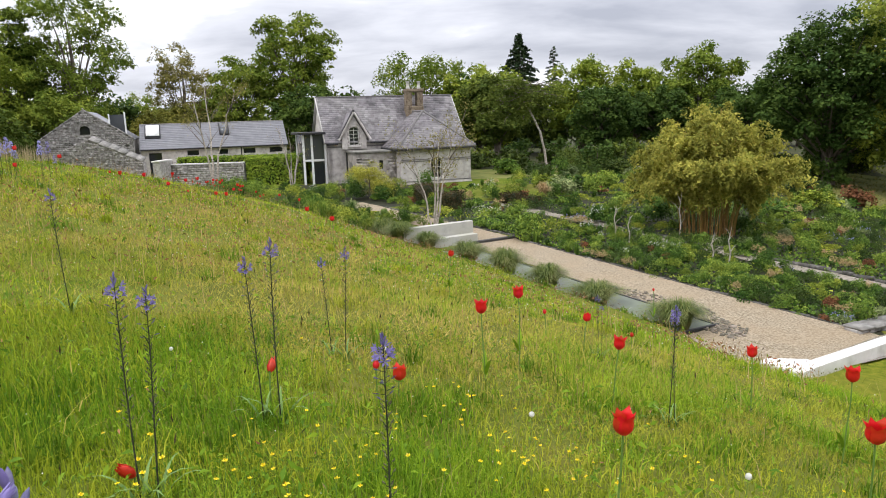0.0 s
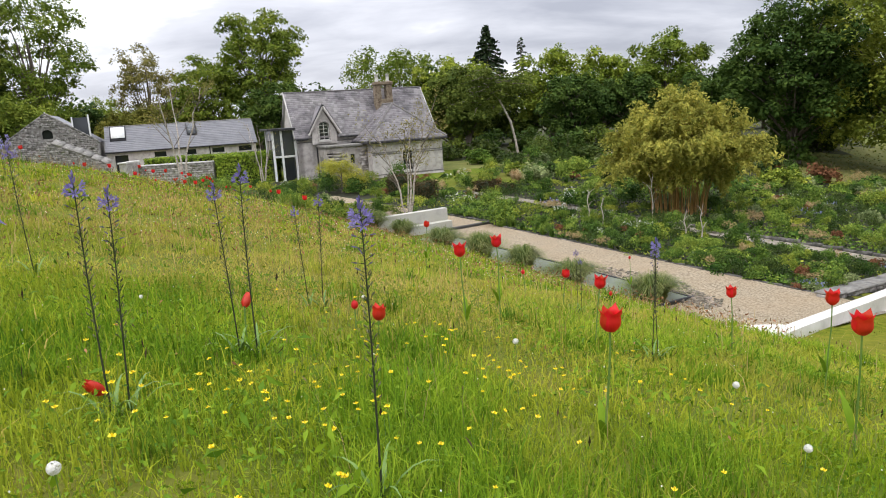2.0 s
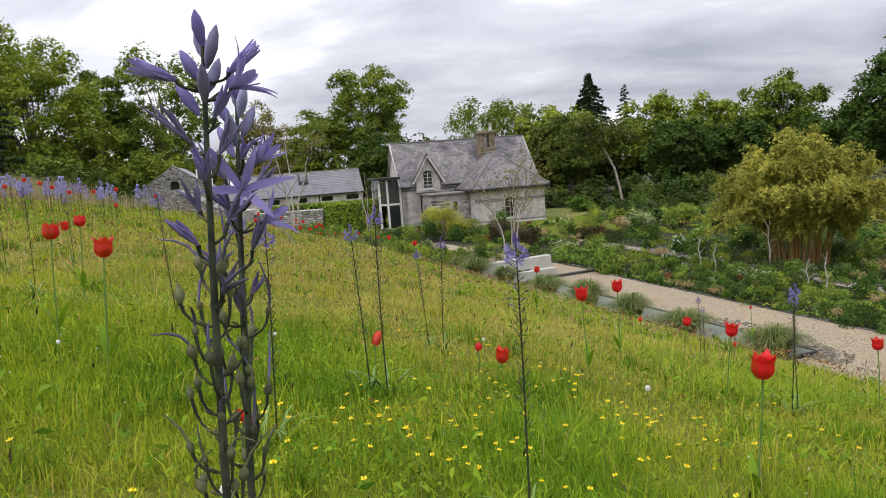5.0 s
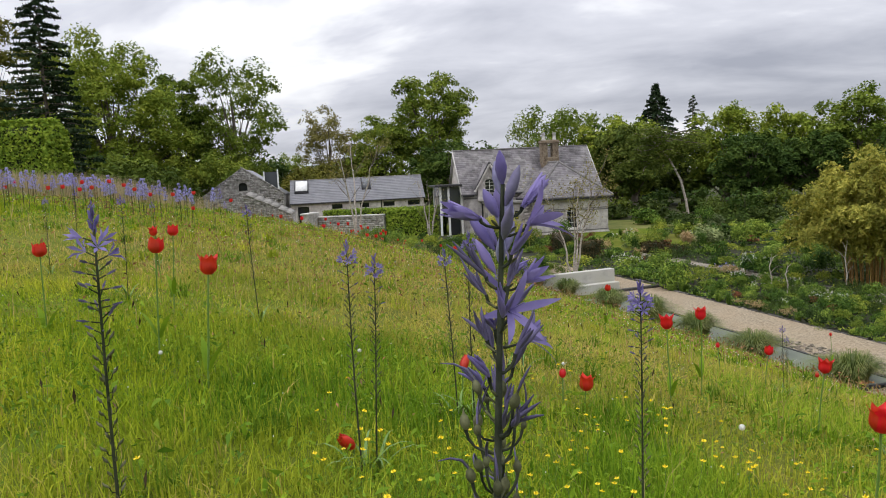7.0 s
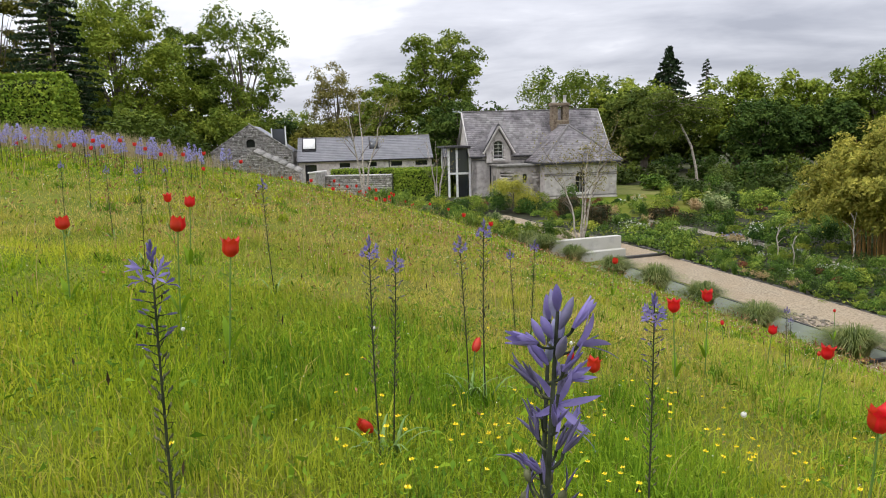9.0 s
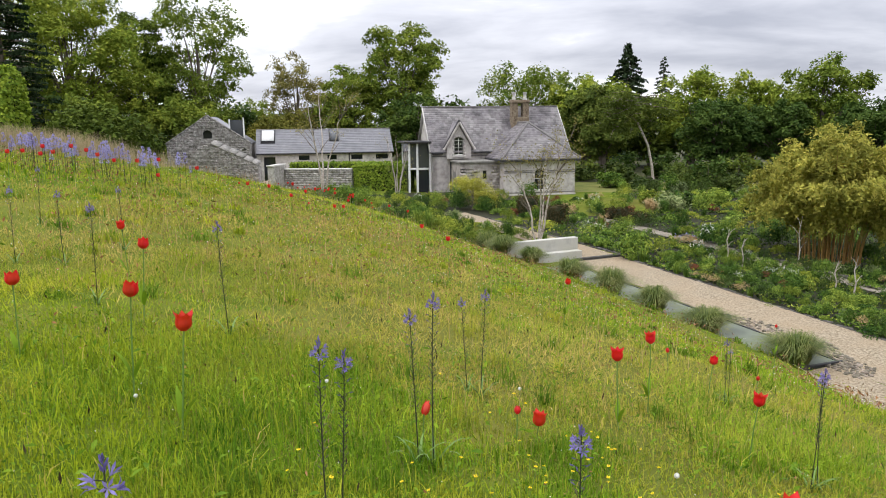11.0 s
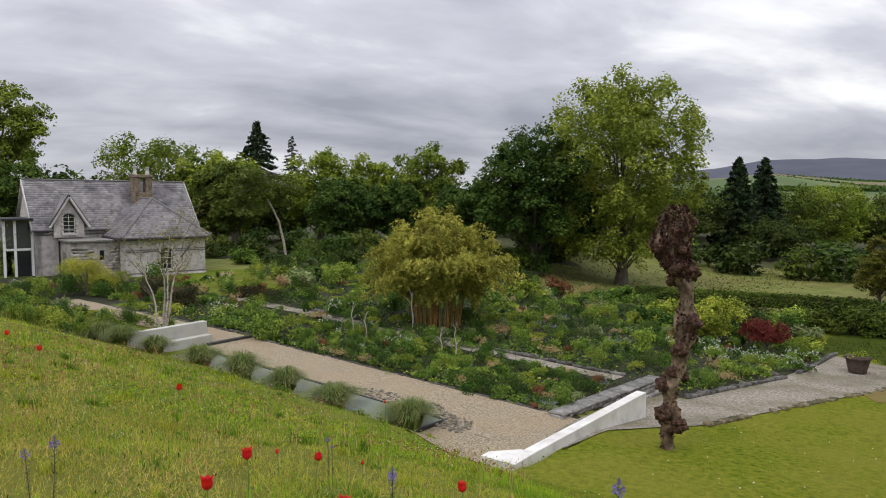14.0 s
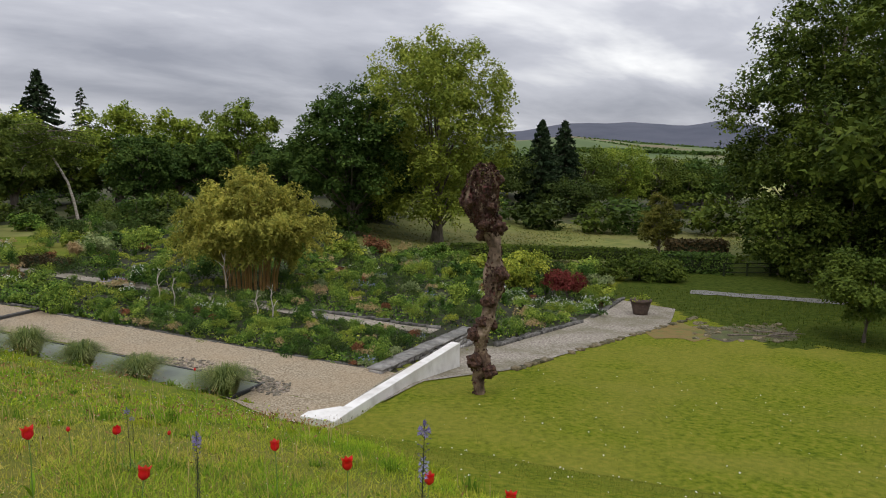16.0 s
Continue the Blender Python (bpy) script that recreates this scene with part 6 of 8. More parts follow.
# towards the court wall
for p in ((-8.15, 14.58), (-8.22, 15.03), (-7.74, 15.31), (-7.01, 14.92), (-7.46, 16.82), (-6.5, 14.85), (-8.58, 18.67), (-8.69, 18.52), (-8.13, 18.89), (-8.82, 21.55), (-7.91, 19.85), (-8.24, 22.06),
          (-7.09, 18.9), (-8.15, 22.19), (-5.87, 15.03), (-5.97, 15.67), (-6.56, 19.62), (-7.15, 22.98), (-6.48, 23.06)):
    plant_tulip(*p)
for i in range(22):
    q = tulip_rng.uniform(0, 1)
    plant_tulip(-10.5 - 9.0 * q + tulip_rng.normal(0, 0.7), 27 + 14 * q + tulip_rng.normal(0, 1.2), group="tulips near the court wall")


def camas_kind(seed, h=1.0, flowers=7, faded=16, label="", close=1.0, span=0.05, petals=None):
    """Tall camas spike: stem, open violet stars near the top, withered ones and seed pods below."""
    rng = np.random.default_rng(seed)
    t = thing("camas", label, "flower", group="camas in the meadow")
    k = np.linspace(0, 1, 9)
    bend = np.stack([0.02 * np.sin(k * 2.2 + seed), 0.02 * np.cos(k * 1.7 + seed) - 0.02, k * h], 1)
    bend[:, :2] -= bend[0, :2]
    part("stem", mesh_of("stem", *tube(bend, np.linspace(0.0044, 0.0020, 9), 6), G_CSTEM, True), t)

    def on(z):
        return np.array([np.interp(z / h, k, bend[:, i]) for i in range(3)])

    def star(c, d, l, w, opened):
        out = []
        d = d / np.linalg.norm(d)
        a = np.cross(d, (0.2, 0.1, 1.0))
        a /= np.linalg.norm(a)
        b = np.cross(d, a)
        for i in range(6):
            q = i * math.pi / 3
            n = (a * math.cos(q) + b * math.sin(q))
            tip = c + d * l * (1 - 0.5 * opened) + n * l * 0.75 * opened
            mid = c + d * l * 0.45 + n * l * 0.4 * opened
            s = np.cross(n, d) * w * 0.5
            m2 = mid + d * w * 0.25
            out.append((np.array((c, mid - s, m2, tip, mid + s)), np.array(((0, 1, 2, 2), (0, 2, 4, 4), (1, 3, 2, 2), (2, 3, 4, 4)))[:, :3]))
        return out

    fl, fd, pd, ped = [], [], [], []
    for i in range(flowers):
        z = h * (0.985 - span + span * i / flowers)
        a = i * 2.4 + seed
        d = np.array((math.cos(a), math.sin(a), 0.45))
        s0 = on(z)
        c = s0 + d * 0.02
        ped.append(tube([s0, c], 0.0016, 3))
        fl += star(c, d, 0.03 * close, 0.0075, rng.uniform(0.5, 1.0))
    for i in range(5):
        z = h * (0.985 + 0.008 * i)
        a = i * 2.4
        d = np.array((math.cos(a) * 0.4, math.sin(a) * 0.4, 1.0))
        c = on(h * 0.985) + np.array((0, 0, 0.008 * i))
        fl += star(c, d, 0.03, 0.008, 0.1)
    for i in range(faded):
        z = h * (0.985 - span - 0.135 + 0.135 * i / faded)
        a = i * 2.4 + 1
        d = np.array((math.cos(a), math.sin(a), rng.uniform(0.1, 0.8)))
        s0 = on(z)
        c = s0 + d * 0.018
        ped.append(tube([s0, c], 0.0015, 3))
        fd += star(c, d, 0.026, 0.005, rng.uniform(0.02, 0.15))
    for i in range(50):
        z = h * (0.36 + (0.985 - span - 0.13 - 0.36) * (i / 50) ** 0.85)
        a = i * 2.4 + 2
        d = np.array((math.cos(a), math.sin(a), 0.9))
        s0 = on(z)
        reach = rng.uniform(0.007, 0.015)
        c = s0 + d * reach
        ped.append(tube([s0, s0 + np.array((d[0], d[1], 0.2)) * reach * 0.7, c], (0.0013, 0.0011, 0.0013), 3))
        if i % 5:
            e = c + d * 0.011 + np.array((0, 0, 0.003))
            pd.append(tube([c, c + d * 0.004, c + d * 0.008, e], (0.001, 0.0030, 0.0027, 0.0008), 5))
    part("open_raceme", joined("open_raceme", fl, petals or F_VIOLET), t, "open violet star flowers")["kind"] = "stuff"
    part("withered_raceme", joined("withered_raceme", fd, F_FADED), t, "withered violet flowers")["kind"] = "stuff"
    part("pedicel_whorl", joined("pedicel_whorl", ped, G_CSTEM), t)["kind"] = "stuff"
    if pd:
        part("pod_raceme", joined("pod_raceme", pd, G_POD, True), t)["kind"] = "stuff"
    lv = []
    for i in range(5):
        a = i * 1.3 + seed
        V = []
        for q in range(6):
            kk = q / 5
            r, zz, w = 0.005 + 0.2 * kk ** 1.2, 0.3 * kk - 0.16 * kk ** 2.5, 0.012 * (1 - kk) + 0.001
            for j in (-1, 1):
                V.append((r * math.cos(a) - j * w * math.sin(a), r * math.sin(a) + j * w * math.cos(a), zz))
        lv.append((np.array(V), np.array([(2 * q, 2 * q + 1, 2 * q + 3, 2 * q + 2) for q in range(5)])))
    part("foliage", joined("foliage", lv, G_GREEN), t)["kind"] = "stuff"
    return t


CAMAS = [camas_kind(1, 1.0, 12, 14, "tall camas spike with violet stars above dark seed pods"),
         camas_kind(2, 0.92, 9, 10, "slender camas spike with a few violet stars at the tip"),
         camas_kind(3, 0.86, 22, 6, "camas spike in full violet flower in the meadow", 1.2, 0.2, F_PALE)]


def far_camas():
    """The plainer build of a camas in full flower for those on the crest."""
    rng = np.random.default_rng(35)
    t = thing("camas", "pale violet camas in full flower on the crest", "flower", group="camas on the crest")
    part("stem", mesh_of("stem", *tube([(0, 0, -0.1), (0.01, 0, 0.45), (0, 0, 0.97)], (0.006, 0.005, 0.003), 4), G_CSTEM), t)
    n = 64
    z = rng.uniform(0, 1, n)
    a = np.arange(n) * 2.4
    r = 0.015 + 0.055 * (1 - z) ** 0.6
    C = np.stack([np.cos(a) * r, np.sin(a) * r, 0.72 + 0.28 * z], 1)
    v, f = cards(rng, C, rng.uniform(0.04, 0.065, n), np.stack([np.cos(a), np.sin(a), 0.5 + 0 * a], 1), 0.4, 0.3)
    part("open_raceme", mesh_of("open_raceme", v, f, F_PALE), t, "pale violet star flowers")["kind"] = "stuff"
    return t


CAMAS.append(far_camas())
CAMAS.append(camas_kind(5, 1.0, 5, 20, "camas spike going over, with withered flowers and a last open star", 1.35, 0.045))
camas_rng = np.random.default_rng(33)
used_camas = set()


def plant_camas(x, y, top=None, kind=None, group=""):
    g = float(height(x, y)) - 0.02
    k = kind if kind is not None else int(camas_rng.integers(0, 3))
    hh = (1.02, 0.94, 0.88, 1.0, 1.02)[k]
    s = 1.0 if top is None else min(1.25, max(0.5, (top - g) / hh))
    m = Matrix.Translation((x, y, g)) @ Matrix.Rotation(camas_rng.uniform(0, 6.28), 4, "Z") @ Euler((radians(camas_rng.normal(0, 0.7)), radians(camas_rng.normal(0, 0.7)), 0)).to_matrix().to_4x4()
    if k not in used_camas:
        ob = CAMAS[k]
        used_camas.add(k)
    else:
        ob = copy_thing(CAMAS[k], m)
    ob.matrix_basis = m
    ob.scale = (s, s, s)
    if group:
        ob["group"] = group
    return ob


plant_camas(-0.34, 0.392, 4.775, 4).rotation_euler = (0, radians(0.4), 2.1)
# (x, y, height of the middle of the flowers, kind)
for p in ((0.491, 1.366, 4.466, 0), (-0.5, 1.741, 4.555, 1), (-0.47, 1.80, 4.5, 1), (-0.413, 2.76, 4.415, 1), (-0.335, 2.795, 4.487, 1), (-0.345, 4.25, 4.175, 1), (-0.46, 4.3, 4.1, 1),
          (-2.45, 4.3, 4.63, 1), (-3.756, 4.374, 4.764, 0), (-5.38, 5.82, 4.71, 1), (-5.58, 7.06, 4.65, 1), (-7.56, 7.82, 4.86, 1), (-5.78, 5.56, 4.78, 0),
          (1.93, 4.15, 3.78, 0), (1.99, 4.22, 3.7, 0), (1.74, 6.5, 3.24, 1), (1.79, 6.6, 3.12, 1), (3.17, 3.08, 3.99, 0), (3.46, 3.55, 3.48, 2), (-1.9, 1.0, 4.9, 0)):
    plant_camas(p[0], p[1], p[2] + 0.035, p[3])
for i in range(150):
    q = camas_rng.uniform(0.0, 1.0) ** 0.9 * 1.25
    x, y = -10.1 - 4.6 * q + camas_rng.normal(0, 0.55), 14.1 - 2.0 * q + camas_rng.normal(0, 0.8)
    plant_camas(x, y, float(height(x, y)) + camas_rng.uniform(0.62, 0.95), 3, "camas on the crest")


def near_camas():
    """The large spike close to the walk, with a second stem beside it."""
    rng = np.random.default_rng(41)
    base = np.array((0.349, 0.012, 3.79))
    t = thing("camas", "large camas spike with open, curled and withered violet flowers", "flower", tuple(base), group="camas in the meadow")

    def narrow_petal(c, d, nrm, long_, spread, wide_, curl):
        """One narrow petal from c along d, leaning out towards nrm."""
        sd = np.cross(nrm, d)
        V = []
        for e in range(7):
            kk = e / 6
            p = c + d * long_ * kk * (1 - 0.25 * spread * kk) + nrm * (long_ * spread * kk ** 1.3 + 0.0016 * math.sin(kk * 3)) - d * curl * kk ** 3
            wd = wide_ * math.sin(math.pi * min(0.97, 0.12 + kk * 0.86)) ** 0.8
            V += [p - sd * wd, p + nrm * 0.0012, p + sd * wd]
        return np.array(V), np.array([(3 * e + o, 3 * e + o + 1, 3 * e + o + 4, 3 * e + o + 3) for e in range(6) for o in (0, 1)])

    def frame_of(d):
        side = np.cross(d, (0.1, 0.2, 1.0))
        side /= np.linalg.norm(side)
        return side, np.cross(d, side)

    stems = (
        # heights, x, y, tip, then the open flowers: (height, bearing, rise, spread)
        ((3.77, 4.0, 4.2, 4.4, 4.6, 4.75, 4.805), (0.347, 0.364, 0.378, 0.39, 0.401, 0.409, 0.412), (0.014, 0.0, -0.012, -0.016, -0.017, -0.013, -0.01),
         ((4.772, 228, 0.35, 0.16), (4.765, 20, 0.55, 0.75), (4.778, 48, 0.9, 0.1))),
        ((3.77, 4.0, 4.2, 4.4, 4.6, 4.70, 4.775), (0.339, 0.355, 0.368, 0.38, 0.388, 0.391, 0.393), (0.053, 0.046, 0.042, 0.042, 0.053, 0.062, 0.072),
         ((4.688, -55, 0.25, 1.1), (4.71, -20, 0.6, 0.3), (4.66, 10, 0.4, 0.9))))
    for zs, xs, ys, opens in stems:
        zz = np.linspace(zs[0], zs[-1], 26)
        line = np.stack([np.interp(zz, zs, xs), np.interp(zz, zs, ys), zz], 1) - base
        line[1:-1] = (line[:-2] + 2 * line[1:-1] + line[2:]) / 4
        hz = line[:, 2]
        top = hz[-1]
        part("stem", mesh_of("stem", *tube(line, np.interp(hz / top, (0, 0.55, 0.8, 1), (0.0050, 0.0038, 0.0030, 0.0016)), 9), G_CSTEM2, True), t)

        def on(z):
            return np.array([np.interp(z, hz, line[:, q]) for q in range(3)])

        def stalk(s0, a, reach, lift, r=0.0013):
            o = np.array((math.cos(a), math.sin(a), 0))
            up = np.array((0, 0, 1.0))
            pts = [s0, s0 + o * reach * 0.35 + up * lift * 0.05, s0 + o * reach * 0.72 + up * lift * 0.3, s0 + o * reach * 0.93 + up * lift * 0.65, s0 + o * reach + up * lift]
            part("pedicel", mesh_of("pedicel", *tube(pts, (r * 1.5, r, r, r * 1.1, r * 1.5), 6), G_CSTEM2, True), t)
            v, f = narrow_petal(s0 + o * 0.003, (o * 0.8 + up * 0.6), np.array((-math.sin(a), math.cos(a), 0)), 0.016, 0.15, 0.0012, 0.004)
            part("bract", mesh_of("bract", v, f, G_POD, True), t)
            return pts[-1], o

        # pods on up-curved stalks
        zp = top - 0.185
        i = 0
        while zp > top - 0.66:
            a = i * 2.4 + top * 40 + rng.normal(0, 0.35)
            low = (top - 0.185 - zp) / 0.47
            c, o = stalk(on(zp), a, rng.uniform(0.013, 0.026), rng.uniform(0.014, 0.034), 0.0011)
            up = o * rng.uniform(0.0, 0.35) + np.array((rng.normal(0, 0.1), rng.normal(0, 0.1), 1.0))
            sc = rng.uniform(0.6, 1.05)
            pts = [c, c + up * 0.003 * sc, c + up * 0.007 * sc, c + up * 0.011 * sc, c + up * 0.0135 * sc, c + up * 0.018 * sc]
            part("seed_pod", mesh_of("seed_pod", *tube(pts, np.array((0.0014, 0.0036, 0.0045, 0.0032, 0.0011, 0.0004)) * sc, 9), G_POD, True), t)
            if rng.uniform() < 0.7 - 0.5 * low:
                e = c + up * 0.013 * sc
                cv = rng.normal(0, 0.007, 3)
                part("dry_petal", mesh_of("dry_petal", *tube([e, e + up * 0.01 + cv * 0.3, e + up * 0.019 + cv, e + up * 0.025 + cv * 1.8], (0.0010, 0.0013, 0.0009, 0.0003), 5), F_FADED if low < 0.3 else G_POD, True), t)
            zp -= rng.uniform(0.006, 0.0115) * (1 + 0.35 * low)
            i += 1
        # curled flowers below the open ones
        n = 9
        for i in range(n):
            q = (i + 0.5) / n
            a = i * 2.4 + 1.0 + top * 17
            c, o = stalk(on(top - 0.205 + 0.15 * q), a, rng.uniform(0.009, 0.016), rng.uniform(0.008, 0.018))
            d = o * rng.uniform(0.55, 0.9) + np.array((0, 0, rng.uniform(0.7, 1.2)))
            d /= np.linalg.norm(d)
            side, b = frame_of(d)
            l = rng.uniform(0.022, 0.032)
            fl = []
            for j in range(4):
                w = j * 1.57 + i
                g = (side * math.cos(w) + b * math.sin(w)) * 0.0016
                cv = rng.normal(0, 0.003, 3)
                fl.append(tube([c, c + d * l * 0.25 + g, c + d * l * 0.55 + g * 1.6 + cv * 0.4, c + d * l * 0.85 + g * 1.4 + cv, c + d * l * 1.05 + g * 1.5 + cv * 1.5], (0.0009, 0.0016, 0.0019, 0.0013, 0.0004), 6))
            part("curled_flower", joined("curled_flower", fl, (F_FADED, F_FADED, F_VIOLET)[i % 3], True), t)
        # open flowers
        for z, deg, rise, spread in opens:
            a = radians(deg)
            c, o = stalk(on(z - base[2]), a, 0.02, 0.008, 0.0012)
            d = o + np.array((0, 0, rise))
            d /= np.linalg.norm(d)
            side, b = frame_of(d)
            fl = []
            for j in range(6):
                w = j * math.pi / 3 + 0.3
                nrm = side * math.cos(w) + b * math.sin(w)
                fl.append(narrow_petal(c, d, nrm, rng.uniform(0.030, 0.037), spread * rng.uniform(0.8, 1.2), 0.0037, 0.006 * spread))
            fl += [tube([c, c + (d + min(0.4, spread) * (side * math.cos(w) + b * math.sin(w))) * 0.02], (0.0006, 0.0005), 4) for w in range(0, 6, 2)]
            part("open_flower", joined("open_flower", fl, F_VIOLET, True), t, "open violet star flower")
        # the tuft of plump buds at the tip
        for i in range(7):
            q = i / 6
            a = i * 2.4 + top * 9
            s0 = on(top - 0.05 * (1 - q))
            o = np.array((math.cos(a), math.sin(a), 0))
            d = o * (0.75 - 0.55 * q) + np.array((0, 0, 0.95))
            c = s0 + o * 0.005 * (1.2 - q)
            l = rng.uniform(0.023, 0.032)
            part("bud", mesh_of("bud", *tube([c, c + d * l * 0.2, c + d * l * 0.5, c + d * l * 0.8, c + d * l], (0.001, 0.0034, 0.0048, 0.0033, 0.0006), 8), F_BUD if i % 3 else F_VIOLET, True), t, "plump slate-violet bud")


F_BUD = mat("slate_violet_bud", [(0.085, 0.075, 0.16), (0.28, 0.265, 0.44)], scale=30, rough=0.5, obj=0.3, trans=0.1)
G_CSTEM2 = mat("grey_green_flower_stem", [(0.013, 0.016, 0.011), (0.062, 0.07, 0.048)], scale=30, rough=0.75, spec=0.12)
near_camas()


def buttercups():
    rng = np.random.default_rng(51)
    t = thing("buttercup", "glossy yellow buttercup in the short grass", "flower", group="buttercups in the meadow")
    part("stem", mesh_of("stem", *tube([(0, 0, 0), (0.006, 0, 0.09), (0, 0.004, 0.19)], (0.0014, 0.0012, 0.001), 4), G_GREEN), t)
    for i in range(5):
        v, f = petal(0.011, 0.017, 0.011, 0.006, i * 2 * math.pi / 5, 0.95, 3, 0.001, 0.001)
        part("petal", mesh_of("petal", v + np.array((0, 0.004, 0.19)), f, F_YELLOW, True), t)
    part("stamen", mesh_of("stamen", *tube([(0, 0.004, 0.189), (0, 0.004, 0.193), (0, 0.004, 0.197)], (0.001, 0.004, 0.003), 6), F_YELLOW), t)
    first = True
    spots = [(0.2, 1.9, 0.8, 0.7, 60), (0.95, 2.6, 0.8, 0.7, 42), (0.6, 0.95, 0.6, 0.25, 8), (1.4, 1.2, 0.4, 0.4, 6), (-0.3, 1.5, 0.5, 0.35, 12), (0.3, 3.2, 0.9, 0.8, 22)]
    for cx, cy, sx, sy, n in spots:
        for i in range(n):
            x, y = cx + rng.normal() * sx * 0.6, cy + rng.normal() * sy * 0.6
            if math.hypot(x - EYE[0], y - EYE[1]) < 0.55 or not in_meadow(np.array([x]), np.array([y]))[0]:
                continue
            s = rng.uniform(0.6, 0.95)
            m = Matrix.Translation((x, y, float(height(x, y)))) @ Euler((rng.normal(0, 0.18), rng.normal(0, 0.18), rng.uniform(0, 6.3))).to_matrix().to_4x4()
            ob = t if first else copy_thing(t, m)
            ob.matrix_basis = m
            ob.scale = (s, s, s)
            first = False


buttercups()


def dandelions():
    rng = np.random.default_rng(53)
    t = thing("dandelion_clock", "white dandelion seed head on a thin stalk", "flower", group="dandelion clocks in the meadow")
    part("stem", mesh_of("stem", *tube([(0, 0, 0), (0.008, 0, 0.11), (0, 0.003, 0.22)], (0.0022, 0.002, 0.0018), 5), G_GREEN), t)
    d = rng.normal(size=(260, 3))
    d /= np.linalg.norm(d, axis=1, keepdims=True)
    v, f = cards(rng, d * 0.019 + np.array((0, 0.003, 0.225)), 0.009, d * 3, 0.9, 0.2)
    part("seed_head", mesh_of("seed_head", v, f, F_WHITE), t)["kind"] = "stuff"
    first = True
    for x, y in ((-0.23, 1.01), (1.88, 1.84), (0.95, 3.1), (1.95, 2.7), (-1.2, 3.4), (-0.05, 4.2), (-1.9, 2.4), (2.6, 1.6)):
        s = rng.uniform(0.55, 0.85)
        m = Matrix.Translation((x, y, float(height(x, y)))) @ Euler((rng.normal(0, 0.12), rng.normal(0, 0.12), 0)).to_matrix().to_4x4()
        ob = t if first else copy_thing(t, m)
        ob.matrix_basis = m
        ob.scale = (s, s, s)
        first = False


dandelions()


def tussock(at, r, h, n, seed, name="grass_tussock", label="arching grey-green grass tussock beside the path", material=None, group="tussocks along the path"):
    rng = np.random.default_rng(seed)
    t = thing(name, label, "ornamental grass", at, group=group)
    a = rng.uniform(0, 2 * np.pi, n)
    q = rng.uniform(0, 1, n) ** 0.6
    root = np.stack([np.cos(a) * q * r * 0.25, np.sin(a) * q * r * 0.25, np.zeros(n)], 1)
    reach = rng.uniform(0.2, 1.0, n) * r * (0.8 + 0.35 * np.sin(a * 2 + seed) * np.sin(a * 3 + 2.0 * seed))
    hh = h * rng.uniform(0.6, 1.0, n) * (1.1 - 0.5 * reach / r)
    side = np.stack([-np.sin(a), np.cos(a), np.zeros(n)], 1) * 0.009
    out = np.stack([np.cos(a), np.sin(a), np.zeros(n)], 1)
    V = []
    for k in (0, 0.35, 0.7, 1.0):
        p = root + out * (reach * k ** 1.4)[:, None] + np.array((0, 0, 1)) * (hh * (1.9 * k - 1.15 * k ** 2.4))[:, None]
        V += [p - side * (1 - k * 0.85), p + side * (1 - k * 0.85)]
    V = np.stack(V, 1).reshape(-1, 3)
    o = (np.arange(n) * 8)[:, None]
    F = np.concatenate([o + np.array((2 * i, 2 * i + 1, 2 * i + 3, 2 * i + 2)) for i in range(3)])
    part("blade_tuft", mesh_of("blade_tuft", V, F, material or G_TUSS), t)["kind"] = "stuff"
    return t


for i, (u, s, r) in enumerate(((15.3, 1.3, 0.8), (13.3, 1.6, 0.8), (12.0, 1.1, 0.8), (10.25, 0.45, 0.9), (8.05, 0.35, 0.92), (5.9, 0.3, 0.98), (3.75, 0.25, 1.0), (0.85, 0.15, 1.05))):
    x, y = xy(u, s)
    tussock((x, y, float(height(x, y)) - 0.03), r * (1.2 + 0.12 * math.sin(2.3 * i)), 1.0 + 0.15 * math.sin(1.7 * i + 1), 1900, 60 + i)


# ---- the garden ----
P_MID = mat("garden_leaf", [(0.034, 0.08, 0.010), (0.185, 0.285, 0.042)], scale=0.8, island=0.5, obj=0.6, trans=0.08, rough=0.8, spec=0.12)
P_DARK = mat("dark_glossy_leaf", [(0.024, 0.046, 0.009), (0.075, 0.118, 0.022)], scale=0.8, island=0.35, obj=0.3, trans=0.2, rough=0.7, spec=0.15)
P_YEL = mat("yellow_green_leaf", [(0.11, 0.16, 0.016), (0.29, 0.34, 0.045)], scale=0.8, island=0.5, obj=0.35, trans=0.15, spec=0.12, rough=0.8)
P_GREY = mat("grey_green_leaf", [(0.11, 0.15, 0.055), (0.25, 0.295, 0.125)], scale=0.8, island=0.3, obj=0.25, trans=0.2, spec=0.12, rough=0.8)
P_RED = mat("bronze_red_leaf", [(0.12, 0.05, 0.025), (0.25, 0.115, 0.05)], scale=0.8, island=0.35, obj=0.2, trans=0.2, spec=0.12, rough=0.8)
P_MAPLE = mat("wine_red_leaf", [(0.10, 0.020, 0.017), (0.24, 0.058, 0.042)], scale=1.5, island=0.35, trans=0.3, spec=0.12, rough=0.8)
P_WHITE = mat("white_petals", [(0.55, 0.57, 0.5), (0.72, 0.73, 0.66)], scale=3, island=0.2, trans=0.2)
P_BLUE = mat("blue_petals", [(0.2, 0.22, 0.42), (0.33, 0.35, 0.6)], scale=3, island=0.2, trans=0.2)
P_BAMB = mat("golden_bamboo_leaf", [(0.20, 0.205, 0.035), (0.46, 0.44, 0.085)], scale=0.8, island=0.35, trans=0.35, spec=0.12, rough=0.8)
